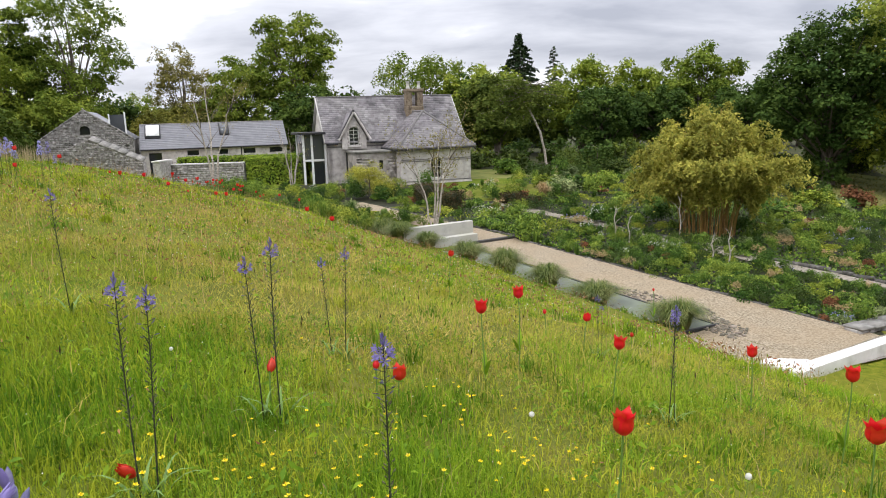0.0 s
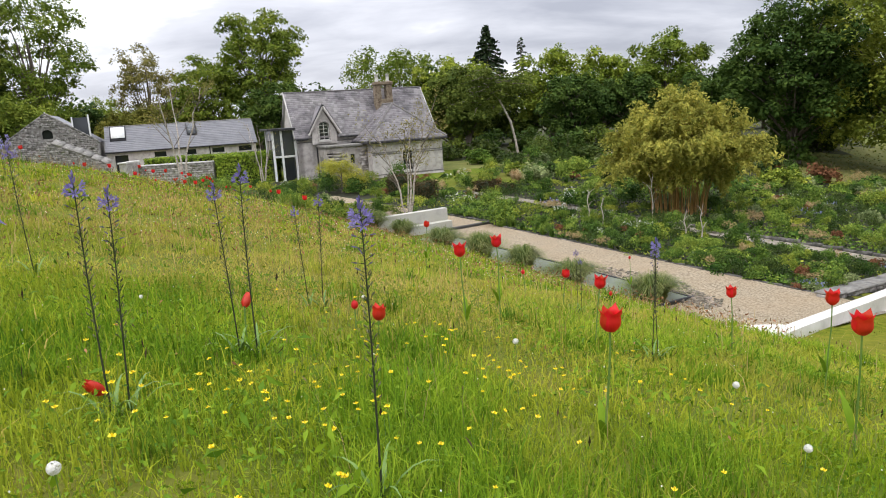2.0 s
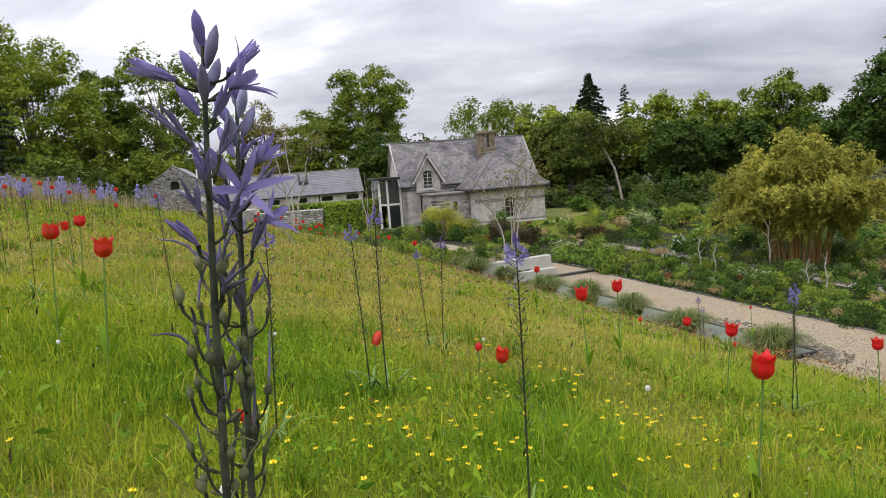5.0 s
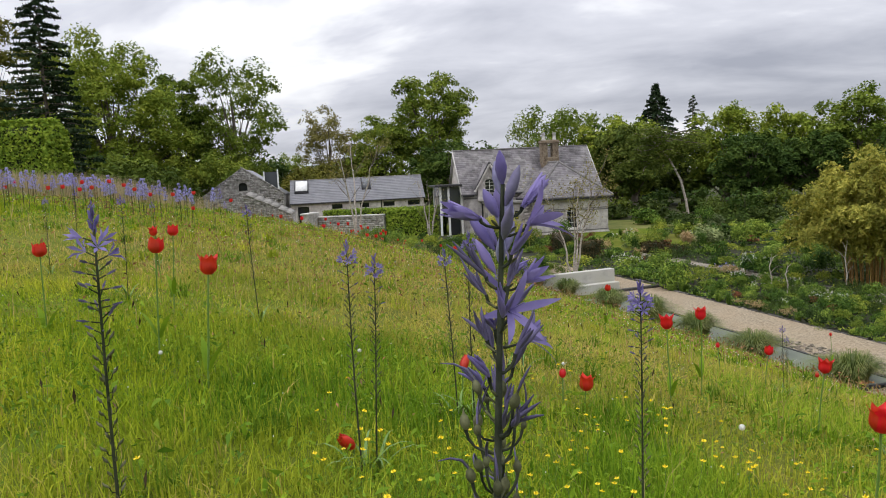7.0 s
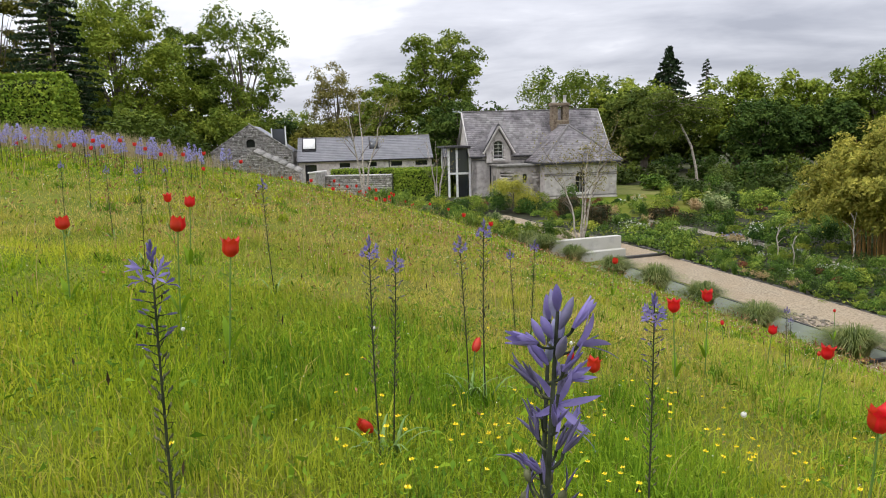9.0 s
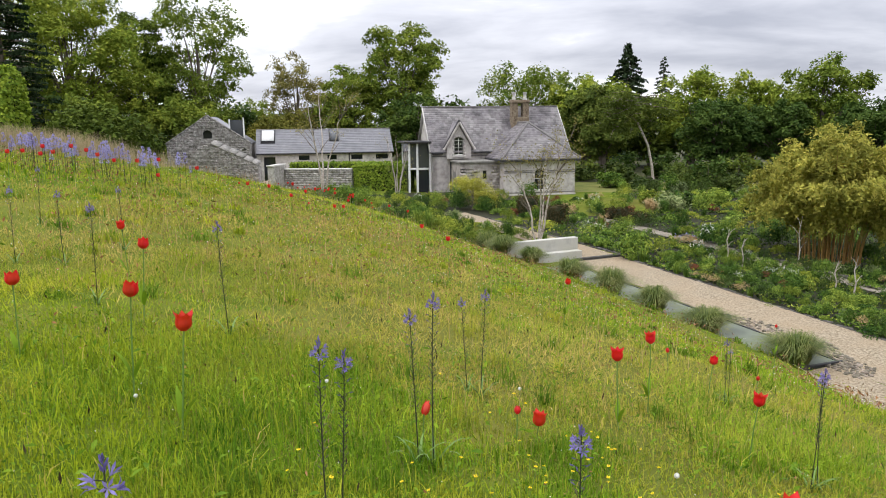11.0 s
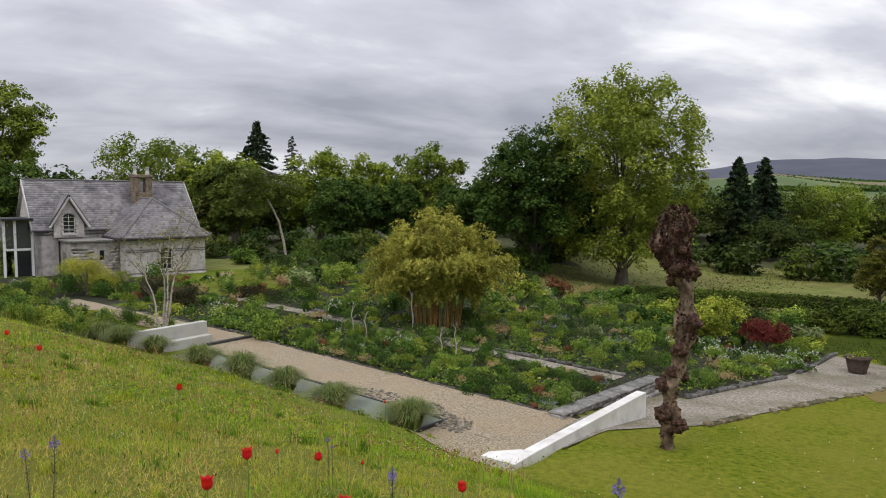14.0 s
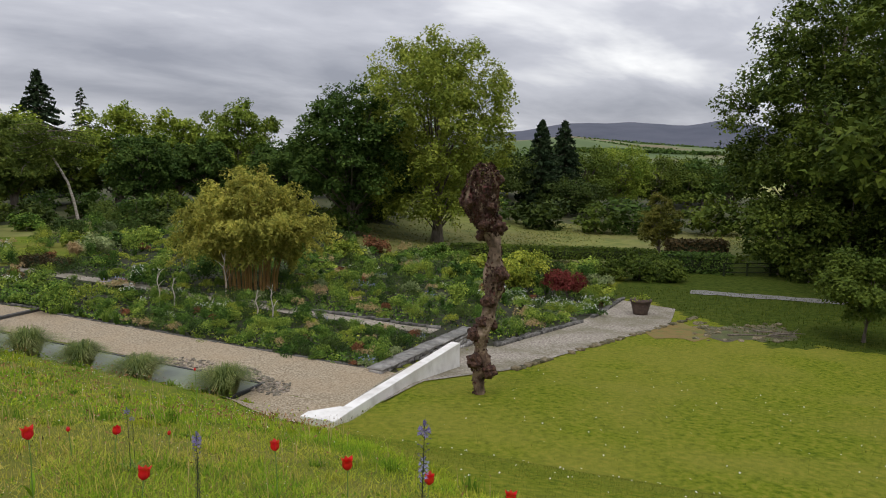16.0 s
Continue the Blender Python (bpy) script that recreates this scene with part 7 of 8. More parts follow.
P_CULM = mat("orange_bamboo_cane", [(0.26, 0.14, 0.04), (0.42, 0.25, 0.08)], scale=6, stretch=(1, 1, 0.2), obj=0.2, rough=0.4)
P_STRAW = mat("straw_plume", [(0.34, 0.24, 0.11), (0.46, 0.34, 0.18)], scale=3, island=0.25, trans=0.2, spec=0.12, rough=0.8)
P_BOX = mat("dark_clipped_leaf", [(0.032, 0.028, 0.012), (0.095, 0.068, 0.026)], scale=2, island=0.4, trans=0.1, spec=0.12, rough=0.8)


def plant_kind(name, label, r, h, n, leaf, material, seed, flowers=None, nf=0, aspect=0.55, category="plant"):
    """A leafy mound about 1 plant wide: leaves in tiers on short stalks, with flowers on top where given."""
    rng = np.random.default_rng(seed)
    t = thing(name, label, category, group="plants in the garden beds")
    n = int(n * 1.35) if aspect < 0.3 else int(n * 1.8)
    m = 8
    cc = np.stack([rng.normal(0, 0.36, m) * r, rng.normal(0, 0.36, m) * r, rng.uniform(0.1, 0.6, m) * h], 1)
    cr = rng.uniform(0.34, 0.52, m)
    idx = rng.integers(0, m, n)
    d = rng.normal(size=(n, 3))
    d /= np.linalg.norm(d, axis=1, keepdims=True)
    d[:, 2] = np.abs(d[:, 2])
    P = cc[idx] + d * cr[idx][:, None] * np.array((r, r, h)) * rng.uniform(0.75, 1.05, (n, 1))
    P[:, 2] = np.clip(P[:, 2], 0.02, h * 1.15)
    nn = d * 0.85 + np.array((0, 0, 0.4))
    if aspect < 0.3:
        v, f = tri_leaves(rng, P, leaf * 1.1 * rng.uniform(0.6, 1.3, n), nn, 0.1, aspect * 0.55)
    else:
        v, f = tri_leaves(rng, P, leaf * 0.68 * rng.uniform(0.5, 1.3, n), nn, 0.3, 0.36)
    part("foliage", mesh_of("foliage", v, f, material), t)["kind"] = "stuff"
    if flowers:
        k = rng.integers(0, n, nf)
        top = P[k] + np.array((0, 0, 1)) * (0.12 * h + rng.uniform(0, 0.12, (nf, 1)))
        c = np.repeat(top, 4, axis=0) + rng.normal(0, 0.025, (nf * 4, 3))
        v, f = cards(rng, c, 0.045, np.array((0, 0, 1.2)), 0.9, 0.1)
        part("blossom", mesh_of("blossom", v, f, flowers), t)["kind"] = "stuff"
    return t


def sword_kind(name, label, r, h, n, material, seed):
    t = tussock((0, 0, 0), r, h, n, seed, name, label, material, "plants in the garden beds")
    return t


KINDS = [
    (plant_kind("perennial", "mounded green perennial in the garden bed", 0.5, 0.5, 460, 0.09, P_MID, 1), 5),
    (plant_kind("perennial", "low broad-leaved green perennial in the bed", 0.55, 0.35, 340, 0.13, P_MID, 2, aspect=0.8), 4),
    (plant_kind("evergreen_shrub", "dark glossy evergreen mound in the bed", 0.55, 0.6, 460, 0.085, P_DARK, 3), 3),
    (plant_kind("feathery_plant", "feathery yellow-green perennial in the bed", 0.5, 0.6, 620, 0.09, P_YEL, 4, aspect=0.25), 1.6),
    (plant_kind("grey_plant", "grey-green leafy clump in the bed", 0.5, 0.45, 380, 0.13, P_GREY, 5, aspect=0.35), 1),
    (plant_kind("white_flowers", "green clump with heads of white flowers", 0.55, 0.55, 380, 0.12, P_MID, 6, P_WHITE, 34), 0.35),
    (plant_kind("bronze_plant", "low bronze-red leafed perennial in the bed", 0.45, 0.35, 320, 0.1, P_RED, 7), 1),
    (plant_kind("blue_flowers", "low clump with hazy blue flowers", 0.5, 0.32, 320, 0.08, P_GREY, 8, P_BLUE, 14), 0.35),
    (sword_kind("iris_clump", "upright clump of sword-shaped green leaves", 0.42, 0.62, 130, P_MID, 9), 3),
    (plant_kind("shrub", "rounded leafy green shrub in the bed", 0.75, 0.85, 620, 0.11, P_MID, 10), 2),
]
KINDS += [
    (plant_kind("fern_plume", "upright feathery bright green plume in the bed", 0.34, 0.75, 520, 0.09, P_MID, 11, aspect=0.2), 3),
    (plant_kind("evergreen_shrub", "small rounded dark clipped shrub in the bed", 0.4, 0.55, 420, 0.055, P_DARK, 12), 2),
    (plant_kind("perennial", "low spreading pale green perennial in the bed", 0.6, 0.3, 420, 0.075, P_YEL, 13), 1.3),
    (plant_kind("bronze_plant", "straw-brown seeding clump in the bed", 0.4, 0.5, 360, 0.08, P_STRAW, 14, aspect=0.2), 0.8)]
bed_rng = np.random.default_rng(71)
kind_used = set()


def put(i, x, y, s, sz=1.0):
    src = KINDS[i][0]
    m = pose(x, y, float(height(x, y)) - 0.03, 0, 0, bed_rng.uniform(0, 360))
    if i in kind_used:
        ob = copy_thing(src, m)
    else:
        ob = src
        kind_used.add(i)
    ob.matrix_basis = m
    ob.scale = (s, s, s * sz)
    return ob


def fill_bed(u0, u1, s0, s1, gap, big, skip=None, more=()):
    w = np.array([k for _, k in KINDS], float)
    for i in more:
        w[i] *= 5
    for u in np.arange(u0, u1, gap):
        for s in np.arange(s0, s1, gap):
            uu, ss = u + bed_rng.normal(0, 0.25 * gap), s + bed_rng.normal(0, 0.25 * gap)
            x, y = xy(uu, ss)
            if skip and skip(x, y, uu, ss):
                continue
            clump = w * (0.25 + 1.6 * np.array([0.5 + 0.5 * math.sin(1.3 * i + 0.55 * uu + 0.8 * i * ss * 0.3) for i in range(len(w))]) ** 2)
            put(int(bed_rng.choice(len(w), p=clump / clump.sum())), x, y, big * bed_rng.uniform(0.65, 1.25), bed_rng.uniform(0.85, 1.45))


def bed_edge(s):
    """Where the beds end towards the lawn."""
    return float(np.interp(s, (-34, -25, -18.6, -17, -10.3, -10.2), (-4, -6.0, -5.4, -5.0, -3.2, -1.6)))


def off_bed(x, y, u, s):
    return u < bed_edge(s) or (-10.75 < s < -8.85 and u < 7) or math.hypot(x - 10.2, y - 33.2) < 1.6 or math.hypot(x - 26.2, y - 28.3) < 1.0 or math.hypot(x + 2.42, y - 37.9) < 1.1


def near_house(x, y, u, s):
    dx, dy = x + 7.04, y - 50.04
    return -0.4226 * dx + 0.9063 * dy > -0.8


fill_bed(-1.3, 12.2, -8.7, -3.75, 0.6, 0.72, off_bed)
fill_bed(-5.8, 12.2, -26.0, -11.0, 0.95, 0.92, off_bed)
fill_bed(5.6, 12.2, -10.7, -8.9, 0.8, 0.75, lambda x, y, u, s: False)
fill_bed(12.4, 23.0, -26.0, -3.9, 1.45, 1.15, off_bed)
fill_bed(-5.0, 30.0, -34.0, -26.2, 1.8, 1.3, off_bed)
fill_bed(23.2, 31, -26, -17.8, 1.7, 1.2)
fill_bed(23.5, 31.5, -17, -4.4, 1.6, 1.1, lambda x, y, u, s: u > 30.5 and s < -8)
fill_bed(15.8, 40, 0.4, 3.3, 0.85, 1.15, None, (3, 4, 8, 12))
fill_bed(24.2, 37, -9.4, -4.0, 1.15, 1.1, near_house)
fill_bed(14.4, 28, -1.6, 0.4, 0.75, 1.0, lambda x, y, u, s: math.hypot(x + 2.4, y - 29.0) < 0.5, (4, 8, 12))
fill_bed(28, 40, -3.6, 3.0, 1.0, 1.0, near_house, (3, 12))
for i in range(16):
    put(5, 23.7 + bed_rng.normal(0, 1.6), 27.6 + bed_rng.normal(0, 1.0), 1.0)


def ground_cover():
    """Low leaves that close the beds between the larger plants."""
    rng = np.random.default_rng(75)
    for name, label, material, n, key in (("ground_cover", "low green leaves closing the beds", P_MID, 21000, 0), ("ground_cover", "low dark leaves closing the beds", P_DARK, 14000, 2.1),
                                          ("ground_cover", "low yellow-green leaves closing the beds", P_YEL, 3000, 4.2), ("ground_cover", "fallen blossom and pale leaves in the beds", P_GREY, 2500, 5.5)):
        u, s = rng.uniform(-5.8, 31, n * 3), -3.9 - 30 * rng.uniform(0, 1, n * 3) ** 1.35
        f = np.sin(0.9 * u + key) + np.sin(1.1 * s + 0.5 * u + 2 * key) + np.sin(0.37 * u - 0.53 * s + key)
        k = (f + rng.normal(0, 0.5, n * 3) > 0.2) & ~((s > -10.55) & (s < -9.05) & (rng.uniform(size=n * 3) < 0.93)) & (u > np.interp(s, (-34, -25, -18.6, -17, -10.3, -10.2), (-4, -6.0, -5.4, -5.0, -3.2, -1.6)))
        k &= ~((u > 23) & (s > -17.5))
        u, s, f = u[k][:n], s[k][:n], f[k][:n]
        x, y = 5.86 - 0.615 * u - 0.789 * s, 17.24 + 0.789 * u - 0.615 * s
        P = np.stack([x, y, height(x, y) + rng.uniform(0.02, 0.17, len(x)) * (0.5 + 0.35 * np.clip(f, 0, 2.5))], 1)
        v, ff = tri_leaves(rng, P, rng.uniform(0.07, 0.15, len(P)), np.array((0, 0, 0.8)), 0.2)
        tagged(part(name, mesh_of(name, v, ff, material)), label, "plants", kind="stuff")


ground_cover()


def bamboo():
    rng = np.random.default_rng(81)
    t = thing("bamboo", "great golden bamboo clump with orange canes at its foot", "bamboo", (10.2, 33.2, float(height(10.2, 33.2)) - 0.05))
    ends = []
    for i in range(76):
        a, q = rng.uniform(0, 2 * np.pi), math.sqrt(rng.uniform(0, 1))
        b = np.array((math.cos(a) * q * 1.35, math.sin(a) * q * 1.1, 0))
        h = rng.uniform(5.7, 7.3) * (1 - 0.22 * q * q)
        out = np.array((math.cos(a), math.sin(a), 0)) * (0.3 + 2.35 * q * rng.uniform(0.35, 1.05))
        k = np.linspace(0, 1, 10)[:, None]
        fall = 0.1 + 0.5 * q * rng.uniform(0.3, 1.1)
        line = b + np.array((0, 0, 1)) * h * (k - fall * k ** 3.2) + out * k ** 2.0
        part("cane", mesh_of("cane", *tube(line, np.linspace(0.024, 0.006, 10), 5), P_CULM, True), t)
        for kk in np.linspace(0.34, 1, 8):
            ends.append(np.array([np.interp(kk, k[:, 0], line[:, j]) for j in range(3)]))
    # leafy side shoots that arch out and hang
    ends = np.repeat(np.array(ends), 4, axis=0)
    m = len(ends)
    a = np.arctan2(ends[:, 1], ends[:, 0]) + rng.normal(0, 1.0, m)
    lift = rng.uniform(0.1, 1.0, m)
    way = np.stack([np.cos(a), np.sin(a), lift], 1) * rng.uniform(0.45, 1.05, m)[:, None]
    n = 84000
    idx = rng.integers(0, m, n)
    q = rng.uniform(0.05, 1, n) ** 0.8
    P = ends[idx] + way[idx] * q[:, None] + rng.normal(0, 0.055, (n, 3))
    P[:, 2] -= 0.75 * q ** 2.2 * rng.uniform(0.7, 1.2, n)
    low = P[:, 2] < 1.7 + 0.35 * np.sin(P[:, 0] * 2.1) + 0.25 * rng.normal(size=n)
    P = P[~(low & (np.hypot(P[:, 0] + 0.4, P[:, 1]) < 2.2)) & (P[:, 2] > 0.8)]
    o = P - np.array((0, 0, 2.4))
    o /= np.linalg.norm(o, axis=1, keepdims=True)
    v, f = tri_leaves(rng, P, rng.uniform(0.10, 0.21, len(P)), o * 0.5 + np.array((0, 0, 0.35)), 1.0, 0.3)
    part("foliage", mesh_of("foliage", v, f, P_BAMB), t)["kind"] = "stuff"


bamboo()


def stems_tree(at, h, n, spread, seed, label, leaves=900, leafmat_=None, forks=5):
    """A young multi-stemmed tree with pale bark and little leaf."""
    rng = np.random.default_rng(seed)
    t = thing("multi_stem_tree", label, "tree", at)
    tips = []
    for i in range(n):
        a = i * 2 * math.pi / n + rng.uniform(-0.3, 0.3)
        hh = h * rng.uniform(0.8, 1.0)
        end = np.array((math.cos(a) * spread, math.sin(a) * spread, hh))
        k = np.linspace(0, 1, 9)[:, None]
        line = np.array((math.cos(a) * 0.1, math.sin(a) * 0.1, -0.05)) * (1 - k) + end * np.concatenate([k ** 1.5, k ** 1.5, k], 1)
        line[1:-1, :2] += rng.normal(0, 0.035, (7, 2)) * h / 4
        part("stem", mesh_of("stem", *tube(line, np.linspace(0.062, 0.012, 9) * h / 5.5, 6), M_BIRCH, True), t)
        for j in range(forks):
            q = rng.uniform(0.35, 0.92)
            s0 = np.array([np.interp(q, k[:, 0], line[:, c]) for c in range(3)])
            b = a + rng.normal(0, 1.0)
            l = h * rng.uniform(0.13, 0.3)
            e = s0 + np.array((math.cos(b) * 0.65, math.sin(b) * 0.65, 0.8)) * l
            m = (s0 + e) / 2 + rng.normal(0, 0.05, 3)
            part("branch", mesh_of("branch", *tube([s0, m, e], np.array((0.02, 0.014, 0.006)) * h / 5.5, 5), M_BARK, True), t)
            tips += [e, (m + e) / 2, e + rng.normal(0, 0.2, 3)]
        tips.append(end)
    tips = np.array(tips)
    tips = tips[tips[:, 2] > 0.58 * h]
    idx = rng.integers(0, len(tips), leaves)
    P = tips[idx] + rng.normal(0, 0.2, (leaves, 3))
    v, f = cards(rng, P, rng.uniform(0.05, 0.11, leaves), None, 0.6, 0.3)
    part("foliage", mesh_of("foliage", v, f, leafmat_ or L_BROWN), t)["kind"] = "stuff"


stems_tree((-2.4, 29.0, 0.0), 4.9, 4, 1.1, 91, "young multi-stemmed tree with pale bark and coppery leaves", 1300, forks=8)
stems_tree((-14.4, 47.4, 0.25), 4.7, 5, 0.9, 92, "bare multi-stemmed tree with pale branches before the house", 120, forks=3)
stems_tree((-19.8, 46.6, 0.55), 7.6, 3, 1.9, 93, "tall multi-stemmed tree with pale bark before the barn", 1600, forks=7)


def box_block(x, y, sx, sy, sz, seed, turn=25):
    hedge("clipped_box", "dark brown-green clipped block in the garden", -sx / 2, sx / 2, -sy / 2, sy / 2, 0, sz, (x, y, float(height(x, y)) - 0.02), turn, 1300, P_BOX, 0.09, seed)


box_block(-2.42, 37.9, 1.15, 1.0, 1.0, 1)
box_block(-4.3, 41.0, 1.15, 1.0, 1.1, 2)
box_block(0.95, 41.0, 1.45, 0.9, 0.62, 3)
box_block(2.0, 40.2, 1.25, 0.9, 0.5, 4)


def shrub(name, label, x, y, h, r, material, n, leaf, seed, category="shrub", crown=0.02, trunk=0.05, **kw):
    return tree(name, label, (x, y, float(height(x, y)) - 0.04), h, r, crown=crown, leaf=leaf, n=n, material=material, trunk=trunk, seed=seed, blobs=kw.pop("blobs", 26), category=category, **kw)


shrub("golden_shrub", "bright golden-yellow shrub before the house", -7.9, 42.2, 2.4, 1.9, L_GOLD := leafmat("golden_leaf", (0.29, 0.30, 0.035), (0.46, 0.45, 0.08)), 6500, 0.055, 101, gap=0.25, flat=1.0)
shrub("japanese_maple", "wine-red spreading japanese maple in the bed", 26.2, 28.3, 1.9, 1.35, P_MAPLE, 5000, 0.075, 102, crown=0.34, trunk=0.07, flat=0.2, wide=0.55)
shrub("yellow_maple", "yellow-green low maple in the bed", 24.6, 30.4, 2.4, 1.8, P_YEL, 4000, 0.11, 103)
shrub("fern_shrub", "bright ferny conifer sweeping low over the ground", 7.0, 59.0, 2.0, 2.6, L_LARCH, 3600, 0.17, 104, flat=0.2)
shrub("bronze_shrub", "low orange-bronze shrub at the back of the garden", 23.8, 48.0, 1.3, 1.4, P_RED, 900, 0.16, 105)
shrub("multi_stem_bush", "green multi-stemmed bush at the lawn's edge", 31.3, 15.0, 3.9, 2.5, L_BEECH, 9500, 0.13, 106, crown=0.24, trunk=0.06, blobs=60)
for i, (x, y, h, r, m) in enumerate(((9, 56, 1.4, 1.5, P_DARK), (13, 52, 1.2, 1.6, P_YEL), (17, 49, 1.3, 1.7, P_MID), (20, 45, 1.3, 1.6, P_YEL), (24, 42, 1.2, 1.5, P_MID), (27, 38, 1.3, 1.6, P_YEL), (30, 34, 1.4, 1.6, P_DARK),
                                     (3, 55, 1.2, 1.4, P_DARK), (0.5, 58, 1.3, 1.3, P_MID), (18, 55, 1.5, 1.8, P_MID), (22, 52, 1.2, 1.6, P_DARK), (28, 46, 1.2, 1.6, P_MID), (32, 40, 1.3, 1.7, P_YEL), (34.5, 36, 1.4, 1.5, P_MID))):
    shrub("garden_shrub", "rounded shrub at the back of the garden", x, y, h, r, m, 900, 0.18, 110 + i, blobs=14)
for i in range(30):
    x, y = 3 + 30 * bed_rng.uniform(), 0
    y = 50 - 0.55 * (x - 3) + bed_rng.normal(0, 3.2)
    if us(x, y)[0] < -5.0:
        continue
    shrub("garden_shrub", "low leafy shrub in the outer garden", x, y, bed_rng.uniform(0.6, 1.2), bed_rng.uniform(0.8, 1.5), (P_MID, P_DARK, P_YEL, P_GREY)[i % 4], 500, 0.17, 130 + i, blobs=10)


def dead_branch(x, y, h, seed):
    rng = np.random.default_rng(seed)
    t = thing("bleached_branch", "bleached bare branch standing in the bed", "branch", (x, y, float(height(x, y)) - 0.05))
    line = np.array([(0, 0, 0), (0.05, 0.02, h * 0.35), (-0.04, 0, h * 0.65), (0.06, 0.03, h)])
    part("stem", mesh_of("stem", *tube(line, (0.03, 0.025, 0.018, 0.006), 6), M_BIRCH, True), t)
    for i in range(4):
        q = 0.35 + 0.15 * i
        s0 = np.array([np.interp(q * h, line[:, 2], line[:, j]) for j in range(3)])
        a = rng.uniform(0, 6.3)
        e = s0 + np.array((math.cos(a) * 0.3, math.sin(a) * 0.3, 0.3)) * h * 0.6
        part("branch", mesh_of("branch", *tube([s0, (s0 + e) / 2 + (0, 0, 0.05), e], (0.014, 0.011, 0.005), 5), M_BIRCH, True), t)


dead_branch(5.4, 30.2, 1.6, 1)
dead_branch(5.9, 29.6, 1.3, 2)
dead_branch(9.0, 26.0, 1.5, 3)
dead_branch(8.5, 26.4, 1.2, 4)
dead_branch(8.4, 31.2, 2.2, 5)
tussock((2.9, 43.5, float(height(2.9, 43.5))), 0.75, 1.25, 700, 201, "plume_grass", "straw-coloured plume grass clump in the garden", P_STRAW, "plume grasses")


# ---- beside the path ----
M_COBBLE = mat("grey_cobble", [(0.085, 0.07, 0.052), (0.17, 0.145, 0.11), (0.27, 0.235, 0.185)], scale=6, island=0.4, coords="World")


def cobbles():
    rng = np.random.default_rng(95)
    t = thing("cobble_strip", "strip of grey cobbles between the path and the channel", "paving", kind="structure")
    stuffs = []
    for u in np.arange(-0.5, 5.6, 0.1):
        inner = np.interp(u, (-0.5, 0.1, 1.4, 3.3, 5.0, 5.6), (-0.9, -1.5, -1.78, -1.8, -1.55, -1.2)) + 0.12 * math.sin(3.1 * u) + 0.07 * math.sin(7.7 * u)
        for s in np.arange(-2.0, -1.06 if u > 0.4 else -0.35, 0.085):
            if s < inner or rng.uniform() < (0.1 if u < 2 else 0.45):
                continue
            x, y = xy(u + rng.normal(0, 0.025), s + rng.normal(0, 0.025))
            v = box_vf(-0.055, 0.055, -0.038, 0.038, 0, 0.035) * rng.uniform(0.6, 1.25)
            v[4:, :2] *= 0.7
            a = rng.uniform(0, 3)
            v = v @ np.array(((math.cos(a), math.sin(a), 0), (-math.sin(a), math.cos(a), 0), (0, 0, 1))) + np.array((x, y, float(height(x, y)) + 0.014))
            stuffs.append((v, BOX_F))
    part("cobble_bedding", joined("cobble_bedding", stuffs, M_COBBLE), t)["kind"] = "stuff"
    for u0, u1 in ((0.48, 3.0), (3.0, 6.4), (6.4, 9.6), (9.6, 12.2)):
        P = [xy(u0, -1.05), xy(u1 - 0.01, -1.05), xy(u1 - 0.01, -0.97), xy(u0, -0.97)]
        z = [float(height(*p)) + 0.035 for p in P]
        part("channel_edge", prism("channel_edge", P, min(z) - 0.2, z, M_DARK), t)
    P = [xy(0.4, -1.05), xy(0.48, -1.05), xy(0.48, 0.5), xy(0.4, 0.5)]
    part("channel_edge", prism("channel_edge", P, -0.9, [float(height(*p)) + 0.06 for p in P], M_DARK), t)


cobbles()
strip("rill", 0.48, 12.2, -0.97, 0.5, M_RILL := mat("pale_silted_water", [(0.08, 0.10, 0.065), (0.15, 0.175, 0.12)], scale=1.5, rough=0.35, spec=0.4, coords="World", bump=0.05), 0.012,
      "shallow grey water channel beside the path", "water")


def path_step():
    t = thing("path_step", "dark stone step across the path", "step", kind="structure")
    P = [xy(12.42, -1.45), xy(12.42, -3.6), xy(12.62, -3.6), xy(12.62, -1.45)]
    part("riser", prism("riser", P, -0.4, 0.0, M_DARK2), t)


M_DARK2 = mat("dark_stone", [(0.035, 0.033, 0.03), (0.07, 0.065, 0.06)], scale=5, coords="World", bump=0.3)
path_step()


